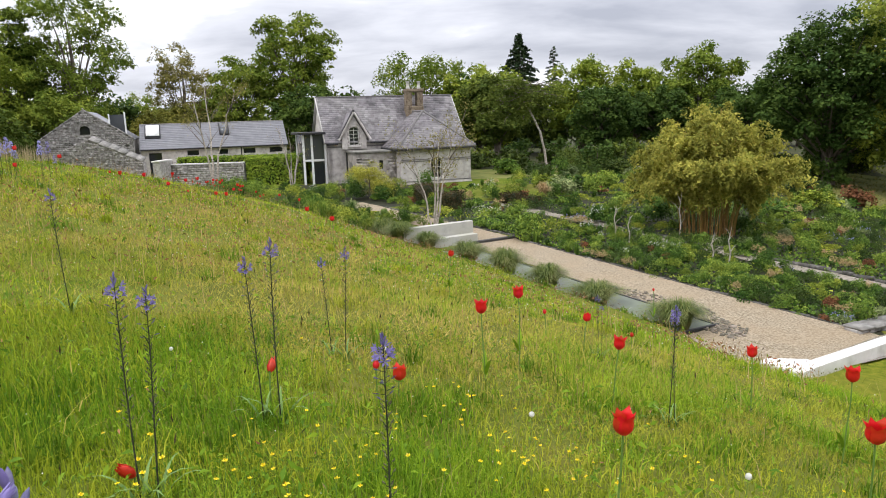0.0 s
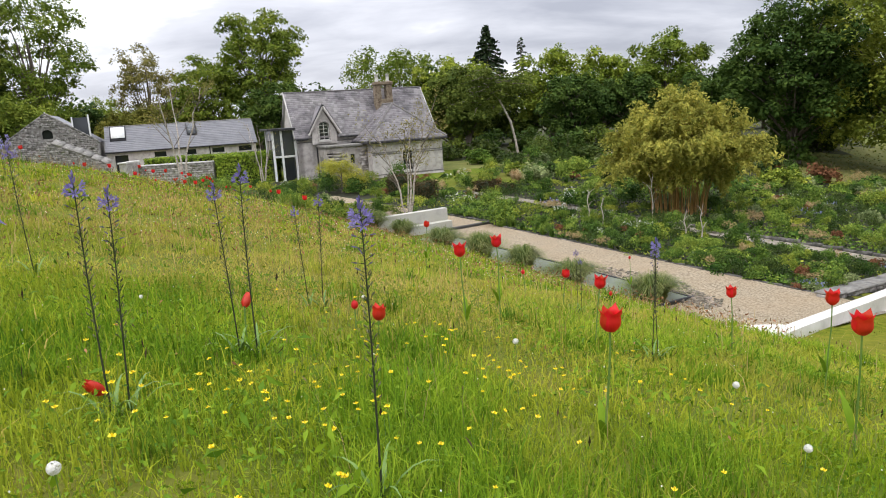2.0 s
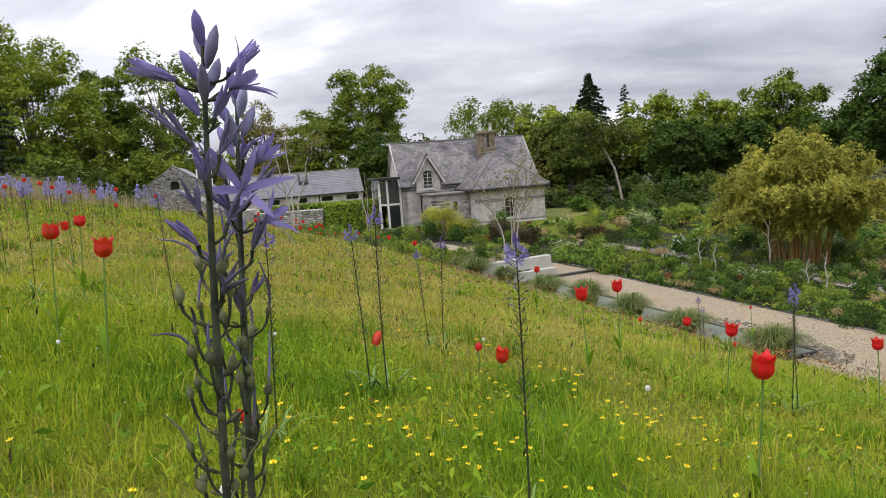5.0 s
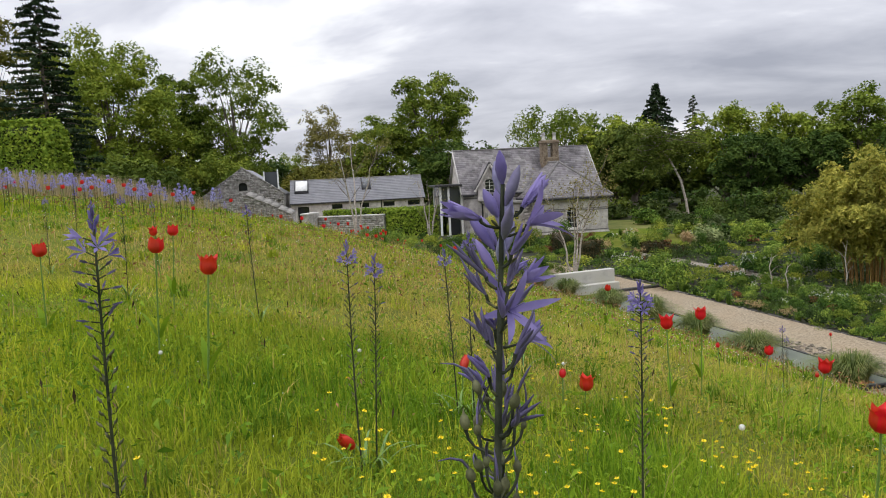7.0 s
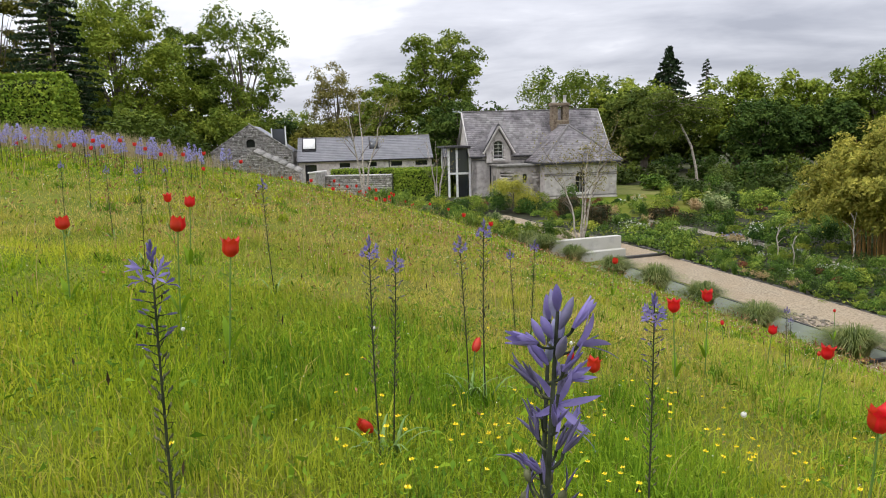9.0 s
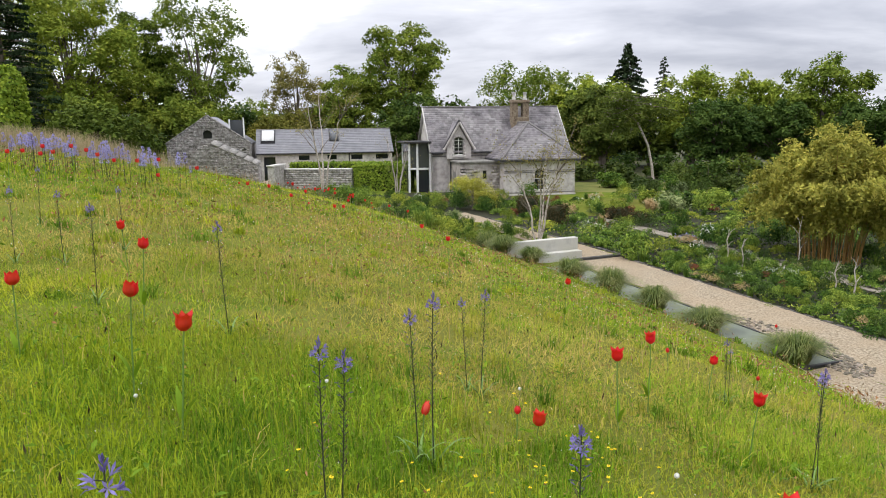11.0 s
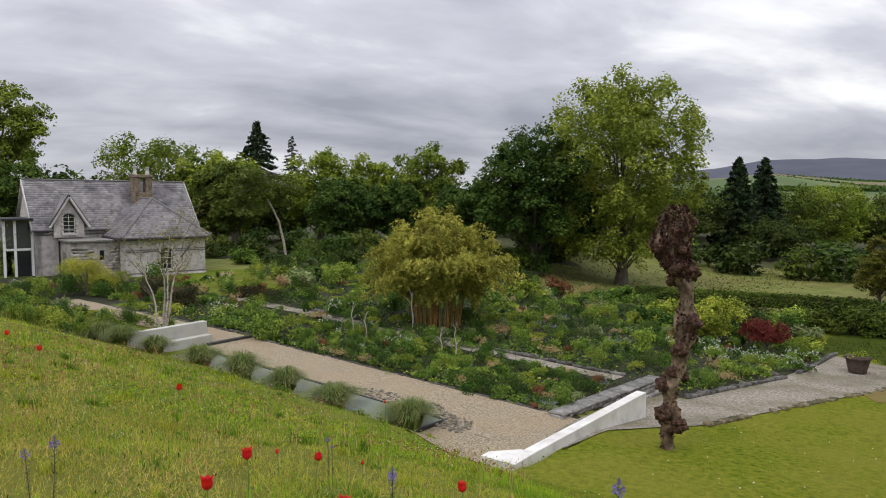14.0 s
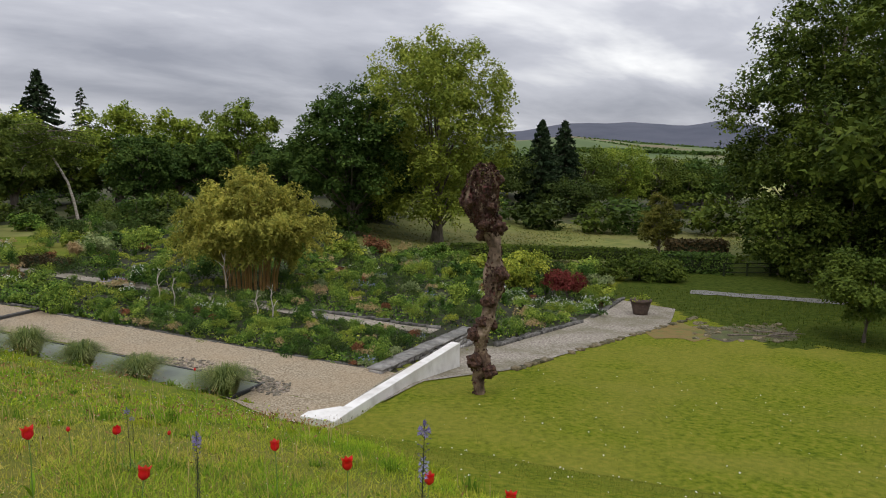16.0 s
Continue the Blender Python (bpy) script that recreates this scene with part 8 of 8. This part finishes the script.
def pollard():
    """Dead pollard trunk with burrs, after its outline from the lawn."""
    rng = np.random.default_rng(97)
    t = thing("pollard_trunk", "gnarled dead tree trunk with burrs, moss and peeling bark", "tree trunk", (11.41, 14.72, float(height(11.41, 14.72)) - 0.05))
    prof = ((0.0, 0.0, 0.20), (0.25, 0.0, 0.2), (0.45, 0.0, 0.21), (0.8, 0.07, 0.33), (1.1, 0.05, 0.27), (1.3, 0.03, 0.21), (1.75, 0.03, 0.27), (2.1, 0.18, 0.23), (2.7, 0.3, 0.27),
            (3.1, 0.36, 0.34), (3.45, 0.38, 0.36), (3.75, 0.39, 0.27), (4.15, 0.4, 0.24), (4.5, 0.28, 0.3), (4.85, 0.08, 0.42), (5.3, -0.02, 0.54), (5.8, 0.02, 0.56), (6.15, 0.06, 0.46), (6.38, 0.08, 0.2))
    zs = np.array([p[0] for p in prof])
    rows, sides = 110, 40
    V = []
    for i in range(rows):
        z = 6.38 * i / (rows - 1)
        cx, r = np.interp(z, zs, [p[1] for p in prof]), 0.8 * np.interp(z, zs, [p[2] for p in prof])
        for j in range(sides):
            a = 2 * math.pi * j / sides
            p = Vector((math.cos(a) * 1.3, math.sin(a) * 1.3, z * 1.1))
            k = 1 + 0.34 * noise.noise(p * 1.25) + 0.24 * noise.noise(p * 3.1) + 0.14 * noise.noise(p * 7.0) - 0.12
            k += 0.3 * max(0, noise.noise(p * 2.1 + Vector((7, 3, 1))) - 0.15)
            # camera right lies along (0.9, -0.45)
            V.append((cx * 0.87 + math.cos(a) * r * k, -cx * 0.5 + math.sin(a) * r * k, z + 0.03 * noise.noise(p * 4)))
    i, j = np.meshgrid(np.arange(rows - 1), np.arange(sides), indexing="ij")
    F = np.stack([i * sides + j, i * sides + (j + 1) % sides, (i + 1) * sides + (j + 1) % sides, (i + 1) * sides + j], -1).reshape(-1, 4)
    part("trunk", mesh_of("trunk", V, F, M_POLL, True), t)
    for i in range(24):
        z = rng.choice((0.75, 0.95, 1.75, 2.1, 2.9, 3.3, 3.5, 4.6, 5.0, 5.4, 5.9)) + rng.normal(0, 0.08)
        cx, r = np.interp(z, zs, [p[1] for p in prof]), np.interp(z, zs, [p[2] for p in prof])
        a, br = rng.uniform(0, 6.3), rng.uniform(0.09, 0.2)
        bm = bmesh.new()
        bmesh.ops.create_icosphere(bm, subdivisions=3, radius=br)
        off = Vector(rng.uniform(-50, 50, 3))
        for v in bm.verts:
            v.co *= 1 + 0.5 * noise.noise(v.co / br * 1.3 + off) + 0.3 * noise.noise(v.co / br * 3.2 + off)
        me = bpy.data.meshes.new("burr")
        bm.to_mesh(me)
        bm.free()
        me.materials.append(M_BURR)
        part("burr", me, t, m=pose(cx * 0.87 + math.cos(a) * r * 0.88, -cx * 0.5 + math.sin(a) * r * 0.88, z))
    # peeling flakes over the head and burrs
    V = np.array(V)
    rr = np.interp(V[:, 2], zs, [p[2] for p in prof])
    w = np.where(V[:, 2] > 4.6, 3.0, 0.1) + 0.5 * (rr > 0.3)
    idx = rng.choice(len(V), 4200, p=w / w.sum())
    ctr = np.stack([np.interp(V[idx, 2], zs, [p[1] for p in prof]) * 0.87, -0.5 * np.interp(V[idx, 2], zs, [p[1] for p in prof]), V[idx, 2]], 1)
    d = V[idx] - ctr
    d /= np.linalg.norm(d, axis=1, keepdims=True) + 1e-6
    v, f = cards(rng, V[idx] + d * 0.02, rng.uniform(0.05, 0.15, len(idx)), d * 0.5, 0.6, 0.4)
    part("peeling_bark", mesh_of("peeling_bark", v, f, M_FLAKE), t)["kind"] = "stuff"
    m = V[idx[:500]]
    k = (m[:, 2] < 1.1) | (m[:, 2] > 5.8)
    m = m[k]
    v, f = cards(rng, np.repeat(m, 3, axis=0) + rng.normal(0, 0.04, (len(m) * 3, 3)), 0.06, None, 0.5, 0.2)
    part("moss", mesh_of("moss", v, f, P_MOSS), t, "olive moss")["kind"] = "stuff"


M_POLL = mat("gnarled_bark", [(0.025, 0.015, 0.010), (0.12, 0.075, 0.05), (0.32, 0.235, 0.165)], scale=2.6, bump=1.0, bscale=9, detail=8, big=((0.26, 0.20, 0.14), 1.3, 0.55), bdist=0.06)
M_BURR = mat("dark_maroon_burr", [(0.014, 0.007, 0.005), (0.06, 0.028, 0.018), (0.13, 0.075, 0.05)], scale=7, bump=1.0, bscale=18, bdist=0.04)
M_FLAKE = mat("peeling_bark_flake", [(0.022, 0.009, 0.007), (0.10, 0.045, 0.03)], scale=5, island=0.45)
P_MOSS = mat("olive_moss", [(0.09, 0.10, 0.015), (0.18, 0.18, 0.03)], scale=5, island=0.3)
pollard()


def urn():
    g = float(height(27.3, 23.9))
    t = thing("planter_urn", "weathered terracotta planter with low green plants on the gravel", "planter", (27.3, 23.9, g))
    prof = ((0.32, 0.0), (0.36, 0.04), (0.39, 0.2), (0.46, 0.5), (0.5, 0.68), (0.55, 0.7), (0.55, 0.8), (0.49, 0.81), (0.47, 0.72))
    part("pot", mesh_of("pot", *tube([(0, 0, z) for _, z in prof], [r for r, _ in prof], 20), M_POT, True), t)
    part("soil", mesh_of("soil", *tube([(0, 0, 0.6), (0, 0, 0.7), (0, 0, 0.701)], (0.44, 0.465, 0.01), 16), M_SOIL), t)
    rng = np.random.default_rng(4)
    P = np.stack([rng.normal(0, 0.2, 260), rng.normal(0, 0.2, 260), 0.72 + np.abs(rng.normal(0, 0.14, 260))], 1)
    v, f = cards(rng, P, 0.12, np.array((0, 0, 0.6)), 0.5, 0.3)
    part("planting", mesh_of("planting", v, f, P_YEL), t)["kind"] = "stuff"


M_POT = mat("weathered_terracotta", [(0.05, 0.035, 0.028), (0.11, 0.075, 0.058)], scale=4, bump=0.3)
urn()


def rocks():
    rng = np.random.default_rng(13)
    k = 0
    for i in range(90):
        u = -10.6 - 4.0 * rng.uniform()
        s = -15.6 + 0.42 * (u + 10.9) - 4.6 * rng.uniform()
        x, y = xy(u, s)
        r = rng.uniform(0.05, 0.17)
        bm = bmesh.new()
        bmesh.ops.create_icosphere(bm, subdivisions=2, radius=r)
        off = Vector(rng.uniform(-50, 50, 3))
        for v in bm.verts:
            v.co *= 1 + 0.45 * noise.noise(v.co / r * 0.9 + off)
            v.co.z *= 0.55
        me = bpy.data.meshes.new("rock")
        bm.to_mesh(me)
        bm.free()
        me.materials.append(M_MOSSY)
        ob = part("rock", me, m=pose(x, y, float(height(x, y)) + r * 0.12, 0, 0, rng.uniform(0, 360)))
        tagged(ob, "grey rock on the bare earth beside the lawn", "rock", "rocks beside the lawn")


rocks()
def bow(u, mid, half, s0, w):
    """One rounded side of a patch along the path's line."""
    return s0 + w * math.sqrt(max(0.004, 1 - ((u - mid) / half) ** 2))


strip("bare_earth", -11.3, -8.5, lambda u: bow(u, -9.9, 1.42, -17.0, 2.0), lambda u: bow(u, -9.9, 1.42, -17.0, -2.1), M_EARTH := mat("bare_orange_earth", [(0.085, 0.10, 0.016), (0.17, 0.11, 0.032), (0.11, 0.125, 0.022)], scale=1.2, bump=0.6, bscale=8, coords="World"), 0.015,
      "bare orange-brown earth at the end of the gravel", "ground", wav=0.35, seed=21)
strip("stony_hollow", -14.8, -11.0, lambda u: bow(u, -12.9, 1.92, -18.2 + 0.35 * (u + 12.9), 1.9), lambda u: bow(u, -12.9, 1.92, -18.2 + 0.35 * (u + 12.9), -2.2), M_STONY := mat("stony_wet_earth", [(0.03, 0.03, 0.013), (0.085, 0.07, 0.04), (0.055, 0.075, 0.016)], scale=2.2, bump=0.8, bscale=12, coords="World", big=((0.07, 0.095, 0.015), 0.9, 0.8)), 0.012,
      "wet stony hollow with grass between the stones", "ground", wav=0.4, seed=23)


def fallen_stick(x, y, l, turn, seed):
    rng = np.random.default_rng(seed)
    t = thing("fallen_branch", "thin dark fallen branch on the stony hollow", "branch", (x, y, float(height(x, y)) + 0.05), turn)
    k = np.linspace(0, 1, 6)
    line = np.stack([k * l, rng.normal(0, 0.03, 6), 0.05 + 0.06 * np.sin(k * 3)], 1)
    part("stem", mesh_of("stem", *tube(line, np.linspace(0.045, 0.012, 6), 6), M_BARK, True), t)
    part("twig", mesh_of("twig", *tube([line[3], line[3] + (0.2 * l, 0.12 * l, 0.1), line[3] + (0.3 * l, 0.2 * l, 0.16)], (0.02, 0.014, 0.006), 5), M_BARK, True), t)


fallen_stick(26.6, 18.2, 2.6, -42, 1)
fallen_stick(28.3, 17.4, 1.7, -25, 2)
fallen_stick(28.6, 18.4, 1.9, -70, 3)
strip("drive", -19.0, -10.0, -29.6, -31.2, M_SLAB, 0.03, "grey gravel drive beyond the lawn", "drive", wav=0.1, seed=22)
hedge("low_hedge", "dark clipped hedge along the far edge of the garden", 0, 17, 0, 1.3, 0, 1.0, (31.0, 49.0, -2.4), -42, 9500, L_GREAT, 0.16, 24, round_=0.5)
for hx, hy, hh, hr in ((36.9, 33.2, 1.9, 1.7), (38.6, 32.0, 1.5, 1.6), (35.2, 34.4, 1.4, 1.5), (40.2, 34.6, 1.6, 1.8)):
    shrub("garden_shrub", "leafy dark green shrub beside the drive", hx, hy, hh, hr, L_GREAT, 1600, 0.16, int(hx * 10), blobs=26)
hedge("low_hedge", "leafy green hedge beside the drive", 0, 4.5, 0, 1.3, 0, 0.9, (41.5, 38.8, -2.8), -40, 3500, L_GREAT, 0.17, 25, round_=0.5)
hedge("bronze_hedge", "brown heathery hedge on the rough field", 0, 5, 0, 2, 0, 1.6, (49, 41, -2.9), -30, 2200, P_BOX, 0.25, 26)
hedge("dark_hedge", "dark hedge beside the field gate", 0, 5, 0, 1.6, 0, 1.5, (42.0, 35.6, -2.8), -40, 2600, L_DEEP, 0.22, 27)


def field_fence():
    t = thing("field_fence", "weathered timber post-and-rail fence at the field", "fence", (44.8, 32.4, -2.85), -25)
    for i in range(5):
        part("post", box_mesh("post", i * 1.8 - 0.07, i * 1.8 + 0.07, -0.05, 0.05, 0, 1.1, M_TWIG, 0.015), t)
    for z in (0.35, 0.7, 1.02):
        part("rail", box_mesh("rail", -0.07, 7.25, -0.1, -0.074, z, z + 0.07, M_TWIG, 0.01), t)


field_fence()


def leaning_tree():
    rng = np.random.default_rng(19)
    t = thing("leaning_larch", "leaning larch with a pale bare trunk and wide dark crown", "tree", (4.23, 64.4, 0.28))
    line = np.array([(0, 0, 0), (-0.2, 0, 1.5), (-0.6, 0, 3.3), (-1.5, 0, 5.2), (-2.7, 0, 6.7), (-3.9, 0, 7.7)])
    part("trunk", mesh_of("trunk", *tube(line, (0.13, 0.115, 0.105, 0.09, 0.07, 0.035), 8), M_BIRCH, True), t)
    C = []
    for i in range(34):
        p = np.array([np.interp(rng.uniform(4.6, 8.0), line[:, 2], line[:, j]) for j in range(3)])
        a = rng.uniform(0, 6.3)
        e = p + np.array((math.cos(a), math.sin(a), rng.uniform(-0.25, 0.12))) * rng.uniform(1.5, 3.6)
        part("bough", mesh_of("bough", *tube([p, (p + e) / 2 + (0, 0, 0.2), e], (0.05, 0.035, 0.012), 4), M_BARK), t)
        n = 150
        k = rng.uniform(0.15, 1, (n, 1))
        C.append(p + (e - p) * k + rng.normal(0, 1, (n, 3)) * np.array((0.35, 0.35, 0.18)) - np.array((0, 0, 0.3)) * rng.uniform(0, 1, (n, 1)))
    P = np.concatenate(C)
    v, f = cards(rng, P, rng.uniform(0.2, 0.4, len(P)), np.array((0, 0, 0.8)), 0.4, 0.3)
    part("needle_foliage", mesh_of("needle_foliage", v, f, L_LARCH), t)["kind"] = "stuff"


leaning_tree()


# ---- far hills ----
def hill(name, label, dist, spread, prof, material, depth, seed, rough_=0.03):
    """A ridge seen across the valley: azimuths clockwise from +y in degrees, elevations in degrees above the eye."""
    az = np.linspace(prof[0][0], prof[-1][0], 90)
    el = np.interp(az, [p[0] for p in prof], [p[1] for p in prof])
    V = []
    rows = 14
    for k in range(rows):
        q = k / (rows - 1)
        r = dist + depth * q
        for a, e in zip(az, el):
            top = 5.5 + (dist + depth) * math.tan(radians(e))
            p = Vector((a * 0.35, q * 3, seed))
            z = -4.5 + (top + 4.5) * math.sin(q * math.pi / 2) ** 1.2 * (1 + rough_ * noise.noise(p * 1.7))
            V.append((r * math.sin(radians(a)), r * math.cos(radians(a)), z))
    n = len(az)
    i, j = np.meshgrid(np.arange(rows - 1), np.arange(n - 1), indexing="ij")
    F = np.stack([i * n + j, i * n + j + 1, (i + 1) * n + j + 1, (i + 1) * n + j], -1).reshape(-1, 4)
    return tagged(part(name, mesh_of(name, V, F, material, True)), label, "hill", kind="structure")


# the blue-grey of distance haze is mixed into the mountain's colour
M_MOUNT = mat("hazed_heather_mountain", [(0.055, 0.062, 0.085), (0.085, 0.09, 0.115)], scale=0.004, coords="World", rough=1)
M_PASTURE = mat("hill_pasture", [(0.07, 0.105, 0.035), (0.10, 0.135, 0.045), (0.15, 0.12, 0.065)], scale=0.006, detail=2, coords="World", rough=1, contrast=(0.42, 0.58))
hill("mountain", "heather mountain under low cloud, tinted blue-grey for haze", 2600, 0, ((20, 1.0), (30, 1.6), (37, 2.25), (40, 2.8), (46, 2.85), (49.5, 2.55), (51.7, 2.9), (54, 2.6), (60, 1.8), (80, 1.2)), M_MOUNT, 1200, 3)
hill("pasture_hill", "green pasture hill across the valley", 520, 0, ((10, 0.4), (30, 1.0), (41, 1.8), (46, 1.25), (52, 0.85), (60, 0.6), (85, 0.4)), M_PASTURE, 420, 5)


def hedgerows():
    rng = np.random.default_rng(17)
    for a0, a1, e0, e1 in ((40.5, 49, 1.72, 0.65), (41, 53, 1.75, 0.82), (44, 52, 0.8, 0.55), (40, 44, 0.9, 0.7)):
        P = []
        for k in np.linspace(0, 1, 70):
            a, e = a0 + (a1 - a0) * k, e0 + (e1 - e0) * k
            elv = np.interp(a, (10, 30, 41, 46, 52, 60, 85), (0.4, 1.0, 1.8, 1.25, 0.85, 0.6, 0.4))
            d = 520 + 420 * (2 / math.pi) * math.asin(min(1.0, max(0.0, e / elv)) ** (1 / 1.2)) * 0.98
            z = 5.5 + d * math.tan(radians(e))
            P.append((d * math.sin(radians(a)), d * math.cos(radians(a)), z - 1))
        P = np.array(P)
        n = 1400
        idx = rng.integers(0, len(P), n)
        C = P[idx] + rng.normal(0, 1, (n, 3)) * np.array((3.5, 3.5, 0.9)) + np.array((0, 0, 0.6))
        v, f = cards(rng, C, rng.uniform(1.5, 3.5, n), np.array((0, -0.5, 0.6)), 0.8, 0.2)
        tagged(part("hedgerow", mesh_of("hedgerow", v, f, L_DEEP)), "dark hedgerow with trees between pastures", "hedge", kind="stuff")


hedgerows()


def wood_floor():
    """Undergrowth that closes the foot of the woods."""
    rng = np.random.default_rng(29)
    spots = [(x, 88 + rng.normal(0, 3)) for x in np.arange(-30, 30, 5.0)] + [(x, 96 - 0.0 * x + rng.normal(0, 3)) for x in np.arange(30, 135, 6.0)]
    spots += [(-66 + i * 3.2, 60 + i * 4.5 + rng.normal(0, 2)) for i in range(9)] + [(-60 + i * 4, 52 + 1.2 * i) for i in range(5)]
    first = {}
    for i, (x, y) in enumerate(spots):
        k = i % 3
        m = Matrix.Translation((x, y, gz(x, y))) @ Matrix.Rotation(rng.uniform(0, 6.3), 4, "Z")
        if k not in first:
            first[k] = tree("undergrowth_tree", "dark undergrowth tree closing the foot of the wood", (x, y, gz(x, y)), 6.5 + k, 4.6, crown=0.0, leaf=0.5, n=1150, material=(L_SHADED, L_GREAT, L_DEEP)[k], trunk=0.2, seed=300 + k, blobs=50)
            first[k]["group"] = "undergrowth trees"
        else:
            ob = copy_thing(first[k], m)
            s = rng.uniform(0.8, 1.15)
            ob.scale = (s, s, s)



wood_floor()


def rough_growth():
    """Ferns and brambles along the wood's edge, and tufts on the rough field."""
    rng = np.random.default_rng(37)
    first = {}
    spots = [(-3 + 1.9 * i + rng.normal(0, 0.7), 66 + rng.normal(0, 2.2)) for i in range(20)] + [(8 + 2.0 * i + rng.normal(0, 0.8), 60.5 - 0.25 * i + rng.normal(0, 2)) for i in range(11)]
    spots += [(48 + 4.0 * i + rng.normal(0, 1), 75 - 3.3 * i + rng.normal(0, 1)) for i in range(9)]
    spots += [(47.5 + 2.2 * i, 27.5 + 1.6 * (i % 3) + i) for i in range(7)]
    spots += [(-30 + 3.0 * i, 68 + rng.normal(0, 1.0)) for i in range(8)]
    for i, (x, y) in enumerate(spots):
        k = i % 3
        if k not in first:
            first[k] = shrub("bramble_bush", "tangled dark green undergrowth at the wood's edge", x, y, 1.5 + 0.5 * k, 1.8, (L_SHADED, L_GREAT, L_DEEP)[k], 520, 0.25, 330 + k, blobs=30)
            first[k]["group"] = "undergrowth at the wood's edge"
        else:
            ob = copy_thing(first[k], Matrix.Translation((x, y, gz(x, y))) @ Matrix.Rotation(rng.uniform(0, 6.3), 4, "Z"))
            sc = rng.uniform(0.7, 1.25) * (2.3 if x > 45 and y > 40 else 1)
            ob.scale = (sc, sc, sc * rng.uniform(0.7, 1.1))
    n = 40000
    x, y = rng.uniform(22, 90, n), rng.uniform(28, 72, n)
    u, s = us(x, y)
    k = (s < -34) & (y > 28 + 0.25 * x) & (rng.uniform(size=n) < patch(x, y, 3.5, 19))
    x, y = x[k], y[k]
    P = np.stack([x, y, height(x, y) + 0.05], 1)
    v, f = tri_leaves(rng, P, rng.uniform(0.08, 0.24, len(P)), np.array((0, -0.3, 0.8)), -1.0)
    tagged(part("field_tufts", mesh_of("field_tufts", v, f, G_FIELD)), "rough olive tufts of rush and grass on the field", "grass", kind="stuff")
    # daisies in the lawn
    x, y = scatter(rng, 6.0, 24, 0.9, 20, 75)
    k = ~in_meadow(x, y) & (us(x, y)[0] < -5.5) & (us(x, y)[1] > -11)
    x, y = x[k], y[k]
    P = np.stack([x, y, height(x, y) + 0.05], 1)
    v, f = cards(rng, P, rng.uniform(0.025, 0.045, len(P)), np.array((0, -0.3, 0.8)), 0.9, 0.1)
    tagged(part("lawn_daisies", mesh_of("lawn_daisies", v, f, F_WHITE)), "small white daisies in the lawn", "flowers", kind="stuff")


G_FIELD = mat("olive_rush", [(0.10, 0.12, 0.02), (0.23, 0.215, 0.055)], scale=0.5, island=0.4, coords="World", trans=0.2)
rough_growth()
